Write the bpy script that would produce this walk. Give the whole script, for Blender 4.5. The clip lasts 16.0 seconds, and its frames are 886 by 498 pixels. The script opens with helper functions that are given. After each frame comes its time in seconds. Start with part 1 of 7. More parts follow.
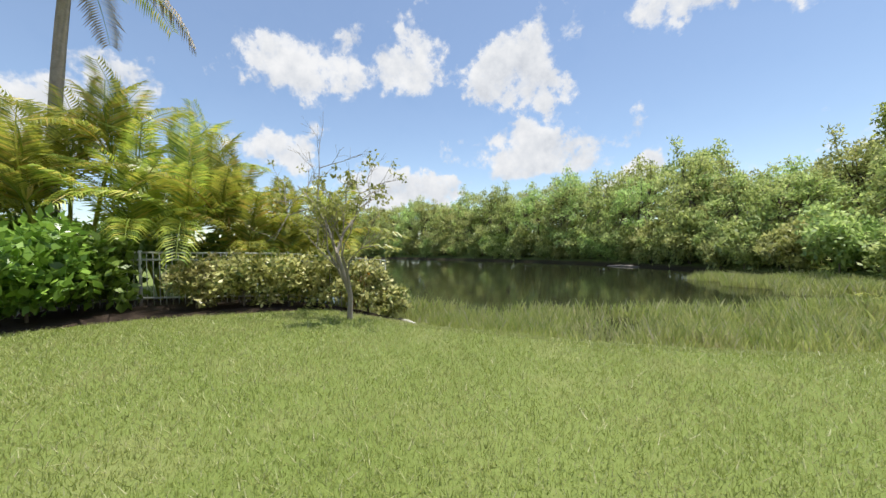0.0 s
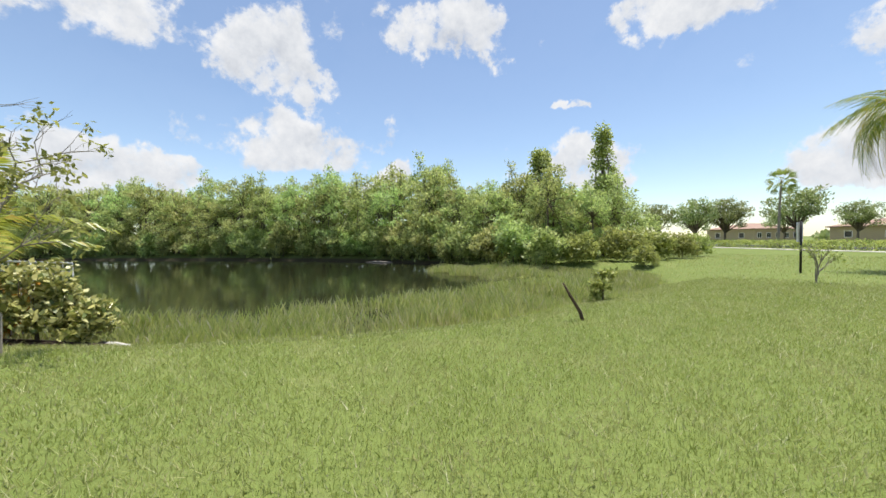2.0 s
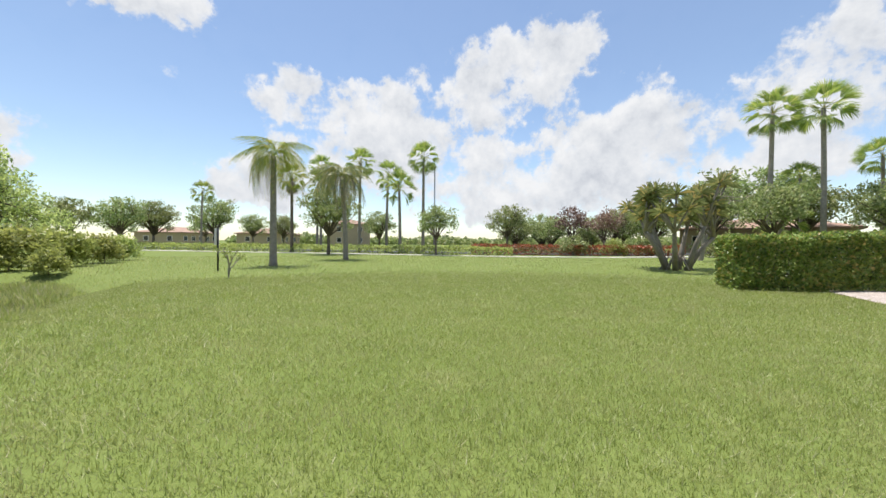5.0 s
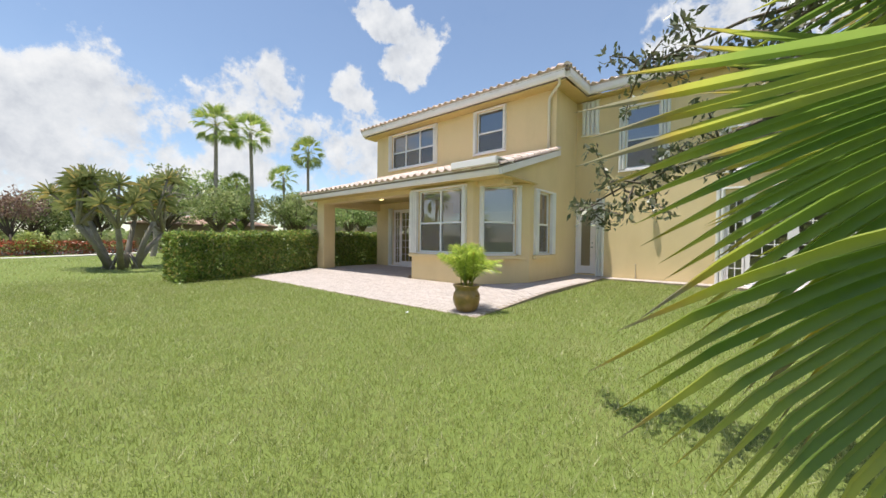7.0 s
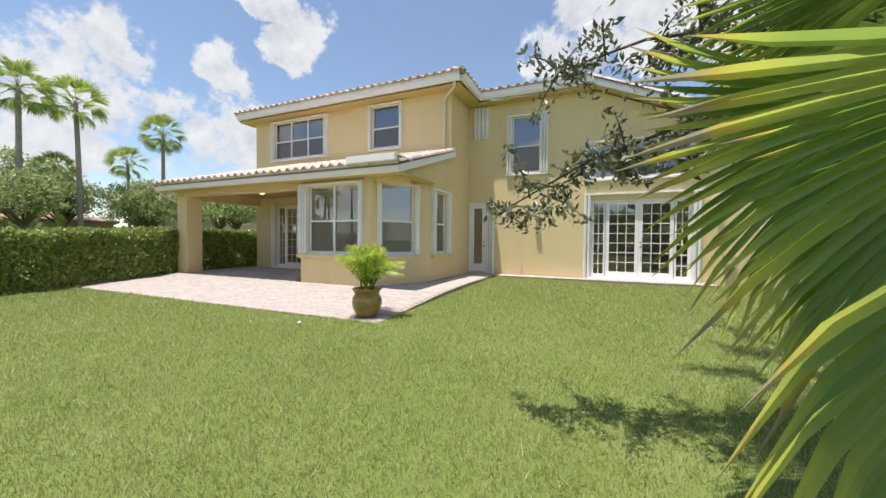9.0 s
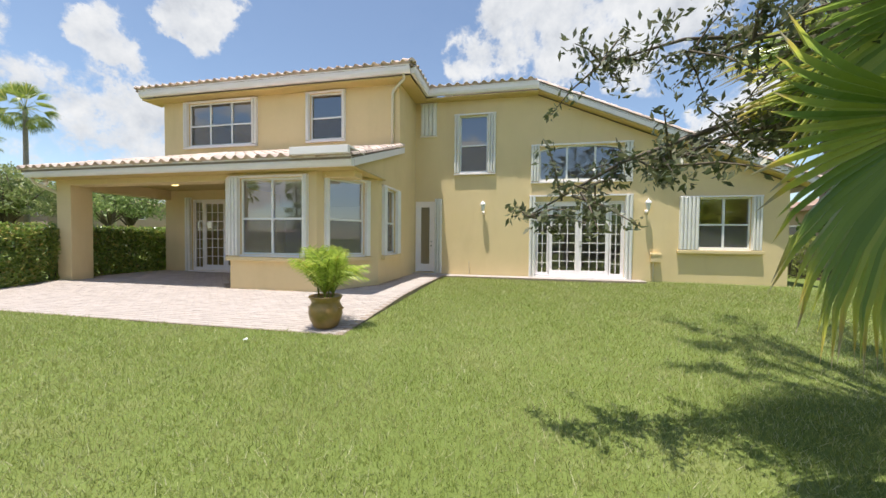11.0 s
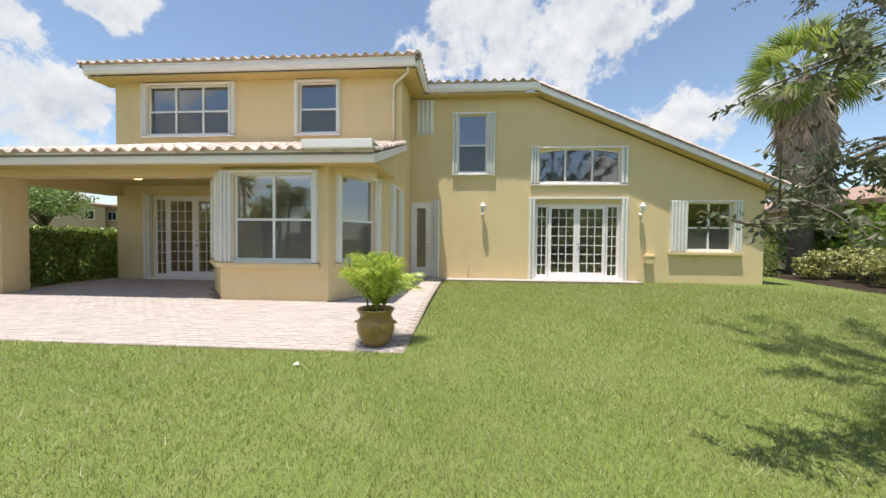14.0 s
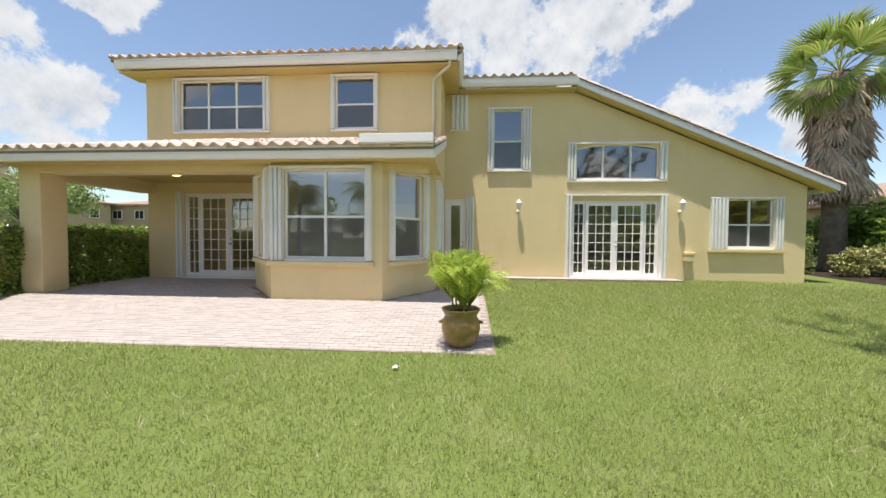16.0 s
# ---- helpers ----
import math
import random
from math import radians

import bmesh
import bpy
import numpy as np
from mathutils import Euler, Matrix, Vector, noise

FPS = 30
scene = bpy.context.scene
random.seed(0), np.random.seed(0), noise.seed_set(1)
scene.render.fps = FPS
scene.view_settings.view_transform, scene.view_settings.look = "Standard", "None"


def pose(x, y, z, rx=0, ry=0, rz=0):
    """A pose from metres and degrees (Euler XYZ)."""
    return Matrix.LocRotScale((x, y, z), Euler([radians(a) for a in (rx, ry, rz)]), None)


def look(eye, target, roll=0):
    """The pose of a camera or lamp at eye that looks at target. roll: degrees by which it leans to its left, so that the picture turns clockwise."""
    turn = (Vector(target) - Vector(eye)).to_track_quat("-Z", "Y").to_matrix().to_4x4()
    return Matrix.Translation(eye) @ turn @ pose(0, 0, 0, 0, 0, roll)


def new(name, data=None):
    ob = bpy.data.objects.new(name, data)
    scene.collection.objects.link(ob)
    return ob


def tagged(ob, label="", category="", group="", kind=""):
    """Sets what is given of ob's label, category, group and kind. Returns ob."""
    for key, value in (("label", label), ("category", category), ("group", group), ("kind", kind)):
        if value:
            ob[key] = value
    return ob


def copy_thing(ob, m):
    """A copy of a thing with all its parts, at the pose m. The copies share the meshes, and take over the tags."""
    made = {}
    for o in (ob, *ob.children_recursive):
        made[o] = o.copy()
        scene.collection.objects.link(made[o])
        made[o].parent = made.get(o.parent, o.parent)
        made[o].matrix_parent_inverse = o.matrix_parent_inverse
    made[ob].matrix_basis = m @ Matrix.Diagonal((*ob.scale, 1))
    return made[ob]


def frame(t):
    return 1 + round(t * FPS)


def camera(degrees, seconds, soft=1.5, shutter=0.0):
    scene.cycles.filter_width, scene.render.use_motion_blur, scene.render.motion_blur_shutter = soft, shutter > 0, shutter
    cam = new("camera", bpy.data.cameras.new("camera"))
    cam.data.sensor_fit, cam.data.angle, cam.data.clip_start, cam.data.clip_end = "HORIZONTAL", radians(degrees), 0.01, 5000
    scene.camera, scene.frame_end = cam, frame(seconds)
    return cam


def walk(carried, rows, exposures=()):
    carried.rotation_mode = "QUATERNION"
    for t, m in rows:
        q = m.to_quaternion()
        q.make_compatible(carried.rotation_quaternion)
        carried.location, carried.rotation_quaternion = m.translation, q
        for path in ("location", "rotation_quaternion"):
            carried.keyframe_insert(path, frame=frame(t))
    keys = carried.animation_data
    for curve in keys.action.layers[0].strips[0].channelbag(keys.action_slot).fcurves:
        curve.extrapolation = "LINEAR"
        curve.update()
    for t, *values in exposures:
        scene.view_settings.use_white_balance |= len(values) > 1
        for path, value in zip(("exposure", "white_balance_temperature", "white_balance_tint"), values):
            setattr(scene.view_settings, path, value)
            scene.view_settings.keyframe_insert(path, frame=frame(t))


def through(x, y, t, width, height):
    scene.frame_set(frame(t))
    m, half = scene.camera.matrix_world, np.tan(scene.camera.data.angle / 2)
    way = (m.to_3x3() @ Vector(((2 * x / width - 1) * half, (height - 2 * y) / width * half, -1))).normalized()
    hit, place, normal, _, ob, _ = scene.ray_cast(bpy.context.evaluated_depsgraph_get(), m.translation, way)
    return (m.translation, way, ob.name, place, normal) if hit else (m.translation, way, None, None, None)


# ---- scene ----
cam = camera(102.1, 16.0)
PATH = [
    (0, (4.62, -12.72, 1.15), (6.137, -14.024, 1.132), -1.11),
    (0.5, (4.62, -12.72, 1.15), (5.902, -14.255, 1.125), -1.05),
    (1, (4.62, -12.72, 1.15), (5.647, -14.436, 1.114), -0.97),
    (1.5, (4.62, -12.72, 1.15), (5.382, -14.569, 1.106), -0.82),
    (2, (4.62, -12.72, 1.15), (5.053, -14.672, 1.099), -0.62),
    (2.5, (4.62, -12.72, 1.15), (4.638, -14.719, 1.1), -0.24),
    (3, (4.62, -12.72, 1.15), (4.113, -14.654, 1.104), -0.08),
    (3.2, (4.62, -12.72, 1.15), (3.908, -14.588, 1.099), 0.12),
    (5.3, (4.594, -12.779, 1.151), (2.65, -13.245, 1.109), 0.7),
    (5.5, (4.591, -12.797, 1.164), (2.596, -12.939, 1.12), 0.9),
    (6, (4.703, -12.753, 1.18), (2.806, -12.121, 1.14), 0.8),
    (6.5, (4.828, -12.654, 1.186), (3.22, -11.465, 1.149), 0.7),
    (7, (4.906, -12.535, 1.214), (3.593, -11.027, 1.173), 0.6),
    (7.5, (4.929, -12.477, 1.251), (3.825, -10.81, 1.206), 0.5),
    (8, (4.862, -12.406, 1.243), (3.875, -10.667, 1.201), 0.6),
    (8.5, (4.736, -12.376, 1.251), (3.844, -10.587, 1.207), 0.6),
    (9, (4.579, -12.378, 1.252), (3.773, -10.548, 1.206), 0.5),
    (9.5, (4.434, -12.369, 1.258), (3.715, -10.503, 1.213), 0.4),
    (10, (4.257, -12.326, 1.265), (3.65, -10.421, 1.218), 0.4),
    (12.5, (2.986, -12.106, 1.352), (2.74, -10.122, 1.297), 0.6),
    (13, (2.709, -12.069, 1.334), (2.511, -10.08, 1.282), 0.5),
    (13.5, (2.423, -12.044, 1.35), (2.266, -10.05, 1.299), 0.5),
    (14, (2.133, -12.007, 1.354), (1.987, -10.013, 1.305), 0.5),
    (14.5, (1.843, -11.993, 1.367), (1.694, -9.999, 1.315), 0.4),
    (15, (1.536, -11.998, 1.353), (1.392, -10.003, 1.302), 0.5),
    (15.5, (1.246, -11.976, 1.35), (1.101, -9.982, 1.293), 0.5),
    (16, (0.962, -11.9, 1.329), (0.82, -9.906, 1.27), 0.4),
]
walk(cam, [(t, look(eye, target, roll)) for t, eye, target, roll in PATH])

# ---- world, sun and exposure ----
SUN = Vector((-0.6, -1.0, 6.0)).normalized()
sun = new("sun", bpy.data.lights.new("sun", "SUN"))
sun.data.energy, sun.data.angle, sun.data.color = 5.0, radians(0.55), (1.0, 0.96, 0.89)
sun.matrix_world = look((0, 0, 60), Vector((0, 0, 60)) - SUN)
scene.view_settings.exposure = 0.42

world = bpy.data.worlds.new("sky")
scene.world = world
world.use_nodes = True


def room_fill_lamp(x, y, z, w, h, energy, turn=0.0):
    """An added area lamp in a glazed opening, brightening the room as daylight would."""
    lamp = new("room_fill_lamp", bpy.data.lights.new("room_fill_lamp", "AREA"))
    lamp.data.shape, lamp.data.size, lamp.data.size_y, lamp.data.energy = "RECTANGLE", w, h, energy
    lamp.data.color = (1.0, 0.97, 0.92)
    lamp.matrix_world = pose(x, y, z, 90, 0, turn)


# added lamps facing inwards, so the rooms behind the glass look less dark
room_fill_lamp(-1.95, -4.60, 1.81, 1.6, 1.7, 9)
room_fill_lamp(5.62, 0.18, 1.35, 2.4, 2.2, 2.2)
room_fill_lamp(-6.15, -1.52, 1.38, 2.4, 2.2, 4)
room_fill_lamp(9.70, 0.18, 1.86, 1.3, 1.4, 1.5)


def node(nt, kind, **sets):
    n = nt.nodes.new(kind)
    for key, value in sets.items():
        n.inputs[key.replace("_", " ")].default_value = value
    return n


def math_node(nt, op, a, b=None, clamp=False):
    n = nt.nodes.new("ShaderNodeMath")
    n.operation, n.use_clamp = op, clamp
    for i, v in enumerate((a, b)):
        if v is None:
            continue
        if isinstance(v, (int, float)):
            n.inputs[i].default_value = v
        else:
            nt.links.new(v, n.inputs[i])
    return n.outputs[0]


def ramp(nt, value, stops):
    n = nt.nodes.new("ShaderNodeValToRGB")
    while len(n.color_ramp.elements) < len(stops):
        n.color_ramp.elements.new(0.5)
    for e, (p, c) in zip(n.color_ramp.elements, stops):
        e.position, e.color = p, (*c, 1) if len(c) == 3 else c
    nt.links.new(value, n.inputs[0])
    return n.outputs[0]


def build_sky():
    """Clear blue sky with fair-weather cumulus banks; each cloud bank is (azimuth, elevation, width, height) in degrees."""
    nt = world.node_tree
    out = nt.nodes["World Output"]
    bg = nt.nodes["Background"]
    sky = nt.nodes.new("ShaderNodeTexSky")
    sky.sky_type, sky.sun_disc = "NISHITA", False
    sky.sun_elevation, sky.sun_rotation = math.asin(SUN.z), math.atan2(SUN.x, SUN.y)
    sky.air_density, sky.dust_density, sky.ozone_density = 1.0, 0.22, 1.0
    geo = nt.nodes.new("ShaderNodeTexCoord")
    vec = geo.outputs["Generated"]
    sep = nt.nodes.new("ShaderNodeSeparateXYZ")
    nt.links.new(vec, sep.inputs[0])
    X, Y, Z = sep.outputs
    warp = node(nt, "ShaderNodeTexNoise", Scale=5.5, Detail=9.0, Roughness=0.62)
    nt.links.new(vec, warp.inputs["Vector"])
    fine = node(nt, "ShaderNodeTexNoise", Scale=19.0, Detail=6.0, Roughness=0.6)
    nt.links.new(vec, fine.inputs["Vector"])
    az = math_node(nt, "MULTIPLY", math_node(nt, "ARCTAN2", math_node(nt, "MULTIPLY", X, -1.0), Y), 180 / math.pi)
    el = math_node(nt, "MULTIPLY", math_node(nt, "ARCSINE", Z), 180 / math.pi)
    # ragged outlines: the direction itself wanders before the banks are laid out
    drift = node(nt, "ShaderNodeTexNoise", Scale=4.2, Detail=7.0, Roughness=0.58)
    nt.links.new(vec, drift.inputs["Vector"])
    dsep = nt.nodes.new("ShaderNodeSeparateColor")
    nt.links.new(drift.outputs["Color"], dsep.inputs[0])
    az = math_node(nt, "ADD", az, math_node(nt, "MULTIPLY", math_node(nt, "SUBTRACT", dsep.outputs[0], 0.5), 26.0))
    el = math_node(nt, "ADD", el, math_node(nt, "MULTIPLY", math_node(nt, "SUBTRACT", dsep.outputs[1], 0.5), 15.0))
    total = None
    for a, e, w, h in CLOUDS:
        da = math_node(nt, "SUBTRACT", az, a if a <= 180 else a - 360)
        da = math_node(nt, "WRAP", da, 180.0)
        da.node.inputs[2].default_value = -180.0
        u = math_node(nt, "POWER", math_node(nt, "ABSOLUTE", math_node(nt, "DIVIDE", da, w)), 2.0)
        v = math_node(nt, "POWER", math_node(nt, "ABSOLUTE", math_node(nt, "DIVIDE", math_node(nt, "SUBTRACT", el, e), h)), 2.0)
        blob = math_node(nt, "SUBTRACT", 1.0, math_node(nt, "SQRT", math_node(nt, "ADD", u, v)))
        total = blob if total is None else math_node(nt, "MAXIMUM", total, blob)
    low_bank = math_node(nt, "SUBTRACT", -0.28, math_node(nt, "MULTIPLY", math_node(nt, "ABSOLUTE", math_node(nt, "SUBTRACT", el, 7.0)), 0.06))
    total = math_node(nt, "MINIMUM", math_node(nt, "MAXIMUM", math_node(nt, "MAXIMUM", total, -0.60), low_bank), 0.40)
    n1 = math_node(nt, "MULTIPLY", math_node(nt, "SUBTRACT", warp.outputs[0], 0.5), 3.0)
    n2 = math_node(nt, "MULTIPLY", math_node(nt, "SUBTRACT", fine.outputs[0], 0.5), 1.25)
    dens = math_node(nt, "ADD", total, math_node(nt, "ADD", n1, n2))
    mask = ramp(nt, dens, [(0.0, (0.06, 0.06, 0.06)), (0.12, (0.30, 0.30, 0.30)), (0.26, (0.86, 0.86, 0.86)), (0.44, (1, 1, 1))])
    # billows: light on the side that faces the sun, grey below
    off = nt.nodes.new("ShaderNodeVectorMath")
    off.inputs[1].default_value = (0.0, 0.0, 0.03)
    nt.links.new(vec, off.inputs[0])
    above = node(nt, "ShaderNodeTexNoise", Scale=5.5, Detail=9.0, Roughness=0.62)
    nt.links.new(off.outputs[0], above.inputs["Vector"])
    relief = math_node(nt, "MULTIPLY", math_node(nt, "SUBTRACT", warp.outputs[0], above.outputs[0]), 1.6)
    body = math_node(nt, "SUBTRACT", math_node(nt, "ADD", relief, 0.62), math_node(nt, "MULTIPLY", dens, 0.16))
    cloud = ramp(nt, body, [(0.22, (3.0, 3.2, 3.6)), (0.48, (4.3, 4.45, 4.7)), (0.70, (5.2, 5.25, 5.35))])
    mix = nt.nodes.new("ShaderNodeMix")
    mix.data_type = "RGBA"
    nt.links.new(mask, mix.inputs["Factor"])
    nt.links.new(sky.outputs[0], mix.inputs["A"])
    nt.links.new(cloud, mix.inputs["B"])
    nt.links.new(mix.outputs["Result"], bg.inputs["Color"])
    bg.inputs["Strength"].default_value = 0.13


CLOUDS = [
    (88, 10, 34, 8.5), (122, 13, 20, 8), (62, 11, 14, 7), (100, 26, 9, 4),
    (4.6, 27.8, 10, 5), (352.4, 29.2, 20, 6.5), (8.4, 27.2, 7, 3.5), (45.8, 25.2, 3, 1.4), (46.2, 27.3, 4.9, 3.1), (53.2, 31.4, 5.1, 2.5), (55, 21.5, 4, 3.5), (51.8, 13.4, 6, 5.5), (57.5, 11.7, 9.3, 3.6), (68.5, 17.3, 7.5, 7.8), (80, 8.5, 9, 5), (92.8, 12.2, 17, 5), (102.8, 20.8, 10, 8.2), (112.9, 9.6, 8, 7), (121.9, 9.6, 8.4, 4.6), (131.5, 20, 15, 4.6), (142, 7.4, 10, 4.3), (155.7, 28.1, 7.3, 3.6), (172.8, 18, 2.2, 1.2), (173.7, 11, 10.5, 3), (180.8, 11, 2.8, 1.7), (194.5, 30, 15, 4.4), (201.3, 9.4, 4.9, 2.3), (214.4, 14.3, 11, 4.6), (216.3, 23.4, 8.1, 5), (227.9, 9.2, 3.7, 2), (235, 9, 10, 3), (245.7, 26.4, 15, 5.2), (253.2, 13.8, 6.8, 3.4), (270.1, 19.4, 6, 4.5), (278.6, 13, 6, 5), (320.7, 12, 4, 3), (333, 16.5, 9, 4.8), (300, 30, 14, 6), (25, 10, 10, 3), (290, 52, 18, 8), (90, 55, 14, 7), (190, 60, 16, 8),
]
build_sky()


# ---- materials ----
def mat(name, base, other=None, rough=0.7, scale=8.0, bump=0.15, bump_scale=None, grain=60.0, metal=0.0, spread=0.06, vary=0.0, sheen=0.5):
    """A surface of two tones mixed by broad noise, with a finer grain, and relief from that grain."""
    m = bpy.data.materials.new(name)
    m.use_nodes = True
    nt = m.node_tree
    bsdf = nt.nodes["Principled BSDF"]
    co = nt.nodes.new("ShaderNodeTexCoord").outputs["Object"]
    big = node(nt, "ShaderNodeTexNoise", Scale=scale, Detail=5.0, Roughness=0.6)
    small = node(nt, "ShaderNodeTexNoise", Scale=grain, Detail=4.0, Roughness=0.6)
    nt.links.new(co, big.inputs["Vector"])
    nt.links.new(co, small.inputs["Vector"])
    col = ramp(nt, big.outputs[0], [(0.3, base), (0.7, other or tuple(c * 0.85 for c in base))])
    hsv = nt.nodes.new("ShaderNodeHueSaturation")
    nt.links.new(col, hsv.inputs["Color"])
    val = math_node(nt, "ADD", math_node(nt, "MULTIPLY", math_node(nt, "SUBTRACT", small.outputs[0], 0.5), spread * 6), 1.0)
    if vary:
        info = nt.nodes.new("ShaderNodeObjectInfo")
        geo = nt.nodes.new("ShaderNodeNewGeometry")
        r = math_node(nt, "FRACT", math_node(nt, "ADD", info.outputs["Random"], geo.outputs["Random Per Island"]))
        val = math_node(nt, "ADD", val, math_node(nt, "MULTIPLY", math_node(nt, "SUBTRACT", r, 0.5), vary))
    nt.links.new(val, hsv.inputs["Value"])
    nt.links.new(hsv.outputs[0], bsdf.inputs["Base Color"])
    bsdf.inputs["Roughness"].default_value, bsdf.inputs["Metallic"].default_value = rough, metal
    bsdf.inputs["Specular IOR Level"].default_value = sheen
    if bump:
        b = node(nt, "ShaderNodeBump", Strength=bump, Distance=0.01)
        src = small if not bump_scale else node(nt, "ShaderNodeTexNoise", Scale=bump_scale, Detail=3.0)
        if bump_scale:
            nt.links.new(co, src.inputs["Vector"])
        nt.links.new(src.outputs[0], b.inputs["Height"])
        nt.links.new(b.outputs[0], bsdf.inputs["Normal"])
    return m


def leafy(name, dark, light, gloss=0.45, through=0.35, tip=None, hue=0.03, patch=None):
    """Foliage: each leaf takes its own tone, and daylight passes through the blade."""
    m = bpy.data.materials.new(name)
    m.use_nodes = True
    nt = m.node_tree
    bsdf = nt.nodes["Principled BSDF"]
    geo = nt.nodes.new("ShaderNodeNewGeometry")
    info = nt.nodes.new("ShaderNodeObjectInfo")
    stops = [(0.0, dark), (0.75, light)]
    if tip:
        stops.append((1.0, tip))
    col = ramp(nt, geo.outputs["Random Per Island"], stops)
    hsv = nt.nodes.new("ShaderNodeHueSaturation")
    nt.links.new(math_node(nt, "ADD", math_node(nt, "MULTIPLY", math_node(nt, "SUBTRACT", info.outputs["Random"], 0.5), hue), 0.5), hsv.inputs["Hue"])
    nt.links.new(math_node(nt, "ADD", math_node(nt, "MULTIPLY", info.outputs["Random"], 0.35), 0.82), hsv.inputs["Value"])
    if patch:
        # dry straw shows in loose patches
        co = nt.nodes.new("ShaderNodeTexCoord").outputs["Object"]
        n1 = node(nt, "ShaderNodeTexNoise", Scale=1.1, Detail=7.0, Roughness=0.72)
        nt.links.new(co, n1.inputs["Vector"])
        mx0 = nt.nodes.new("ShaderNodeMix")
        mx0.data_type = "RGBA"
        nt.links.new(ramp(nt, n1.outputs[0], [(0.46, (0, 0, 0)), (0.78, (0.62, 0.62, 0.62))]), mx0.inputs["Factor"])
        nt.links.new(col, mx0.inputs["A"])
        mx0.inputs["B"].default_value = (*patch, 1)
        col = mx0.outputs["Result"]
    nt.links.new(col, hsv.inputs["Color"])
    nt.links.new(hsv.outputs[0], bsdf.inputs["Base Color"])
    bsdf.inputs["Roughness"].default_value = gloss
    tr = nt.nodes.new("ShaderNodeBsdfTranslucent")
    nt.links.new(hsv.outputs[0], tr.inputs["Color"])
    mx = nt.nodes.new("ShaderNodeMixShader")
    mx.inputs[0].default_value = through
    nt.links.new(bsdf.outputs[0], mx.inputs[1])
    nt.links.new(tr.outputs[0], mx.inputs[2])
    nt.links.new(mx.outputs[0], nt.nodes["Material Output"].inputs["Surface"])
    return m


def glass_mat():
    m = bpy.data.materials.new("window_glass")
    m.use_nodes = True
    nt = m.node_tree
    nt.nodes.remove(nt.nodes["Principled BSDF"])
    clear = nt.nodes.new("ShaderNodeBsdfTransparent")
    clear.inputs["Color"].default_value = (0.66, 0.69, 0.69, 1)
    gloss = nt.nodes.new("ShaderNodeBsdfGlossy")
    gloss.inputs["Roughness"].default_value = 0.012
    fr = node(nt, "ShaderNodeFresnel", IOR=3.3)
    mx = nt.nodes.new("ShaderNodeMixShader")
    nt.links.new(fr.outputs[0], mx.inputs[0])
    nt.links.new(clear.outputs[0], mx.inputs[1])
    nt.links.new(gloss.outputs[0], mx.inputs[2])
    nt.links.new(mx.outputs[0], nt.nodes["Material Output"].inputs["Surface"])
    return m


def stucco_mat():
    m = mat("yellow_stucco", (0.79, 0.625, 0.355), (0.74, 0.585, 0.325), rough=0.9, scale=0.7, bump=0.5, grain=90.0, spread=0.03, sheen=0.2)
    nt = m.node_tree
    # long weather streaks and faint stains
    co = nt.nodes.new("ShaderNodeTexCoord").outputs["Object"]
    mp = nt.nodes.new("ShaderNodeMapping")
    mp.inputs["Scale"].default_value = (1.6, 1.6, 0.5)
    nt.links.new(co, mp.inputs[0])
    st = node(nt, "ShaderNodeTexNoise", Scale=1.0, Detail=6.0, Roughness=0.65)
    nt.links.new(mp.outputs[0], st.inputs["Vector"])
    bsdf = nt.nodes["Principled BSDF"]
    old = bsdf.inputs["Base Color"].links[0].from_socket
    mx = nt.nodes.new("ShaderNodeMix")
    mx.data_type, mx.blend_type = "RGBA", "MULTIPLY"
    nt.links.new(ramp(nt, st.outputs[0], [(0.5, (0, 0, 0)), (0.85, (0.30, 0.30, 0.30))]), mx.inputs["Factor"])
    nt.links.new(old, mx.inputs["A"])
    mx.inputs["B"].default_value = (0.72, 0.68, 0.60, 1)
    nt.links.new(mx.outputs["Result"], bsdf.inputs["Base Color"])
    return m


def screen_mat():
    """Grey insect mesh: part clear, part matt."""
    m = bpy.data.materials.new("insect_screen")
    m.use_nodes = True
    nt = m.node_tree
    bsdf = nt.nodes["Principled BSDF"]
    bsdf.inputs["Base Color"].default_value = (0.16, 0.16, 0.16, 1)
    bsdf.inputs["Roughness"].default_value = 0.8
    clear = nt.nodes.new("ShaderNodeBsdfTransparent")
    mx = nt.nodes.new("ShaderNodeMixShader")
    mx.inputs[0].default_value = 0.45
    nt.links.new(clear.outputs[0], mx.inputs[1])
    nt.links.new(bsdf.outputs[0], mx.inputs[2])
    nt.links.new(mx.outputs[0], nt.nodes["Material Output"].inputs["Surface"])
    return m


SCREEN = screen_mat()
STUCCO = stucco_mat()
WHITE = mat("white_paint", (0.93, 0.87, 0.86), (0.88, 0.82, 0.80), rough=0.45, scale=2.0, bump=0.04, spread=0.012)
SHUTTER = mat("white_shutter", (0.84, 0.82, 0.77), (0.74, 0.72, 0.67), rough=0.5, scale=3.0, bump=0.03, spread=0.02)
VINYL = mat("window_vinyl", (0.82, 0.82, 0.80), (0.78, 0.78, 0.76), rough=0.35, scale=3.0, bump=0.02, spread=0.01)
GUTTER = mat("gutter_cream", (0.74, 0.69, 0.55), (0.70, 0.64, 0.50), rough=0.45, scale=1.5, bump=0.03, spread=0.015)
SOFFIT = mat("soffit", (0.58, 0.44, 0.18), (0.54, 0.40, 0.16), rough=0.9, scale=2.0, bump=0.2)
TILE = mat("roof_tile", (0.76, 0.63, 0.56), (0.58, 0.43, 0.35), rough=0.85, scale=3.5, bump=0.4, grain=40.0, spread=0.05, vary=0.35, sheen=0.2)
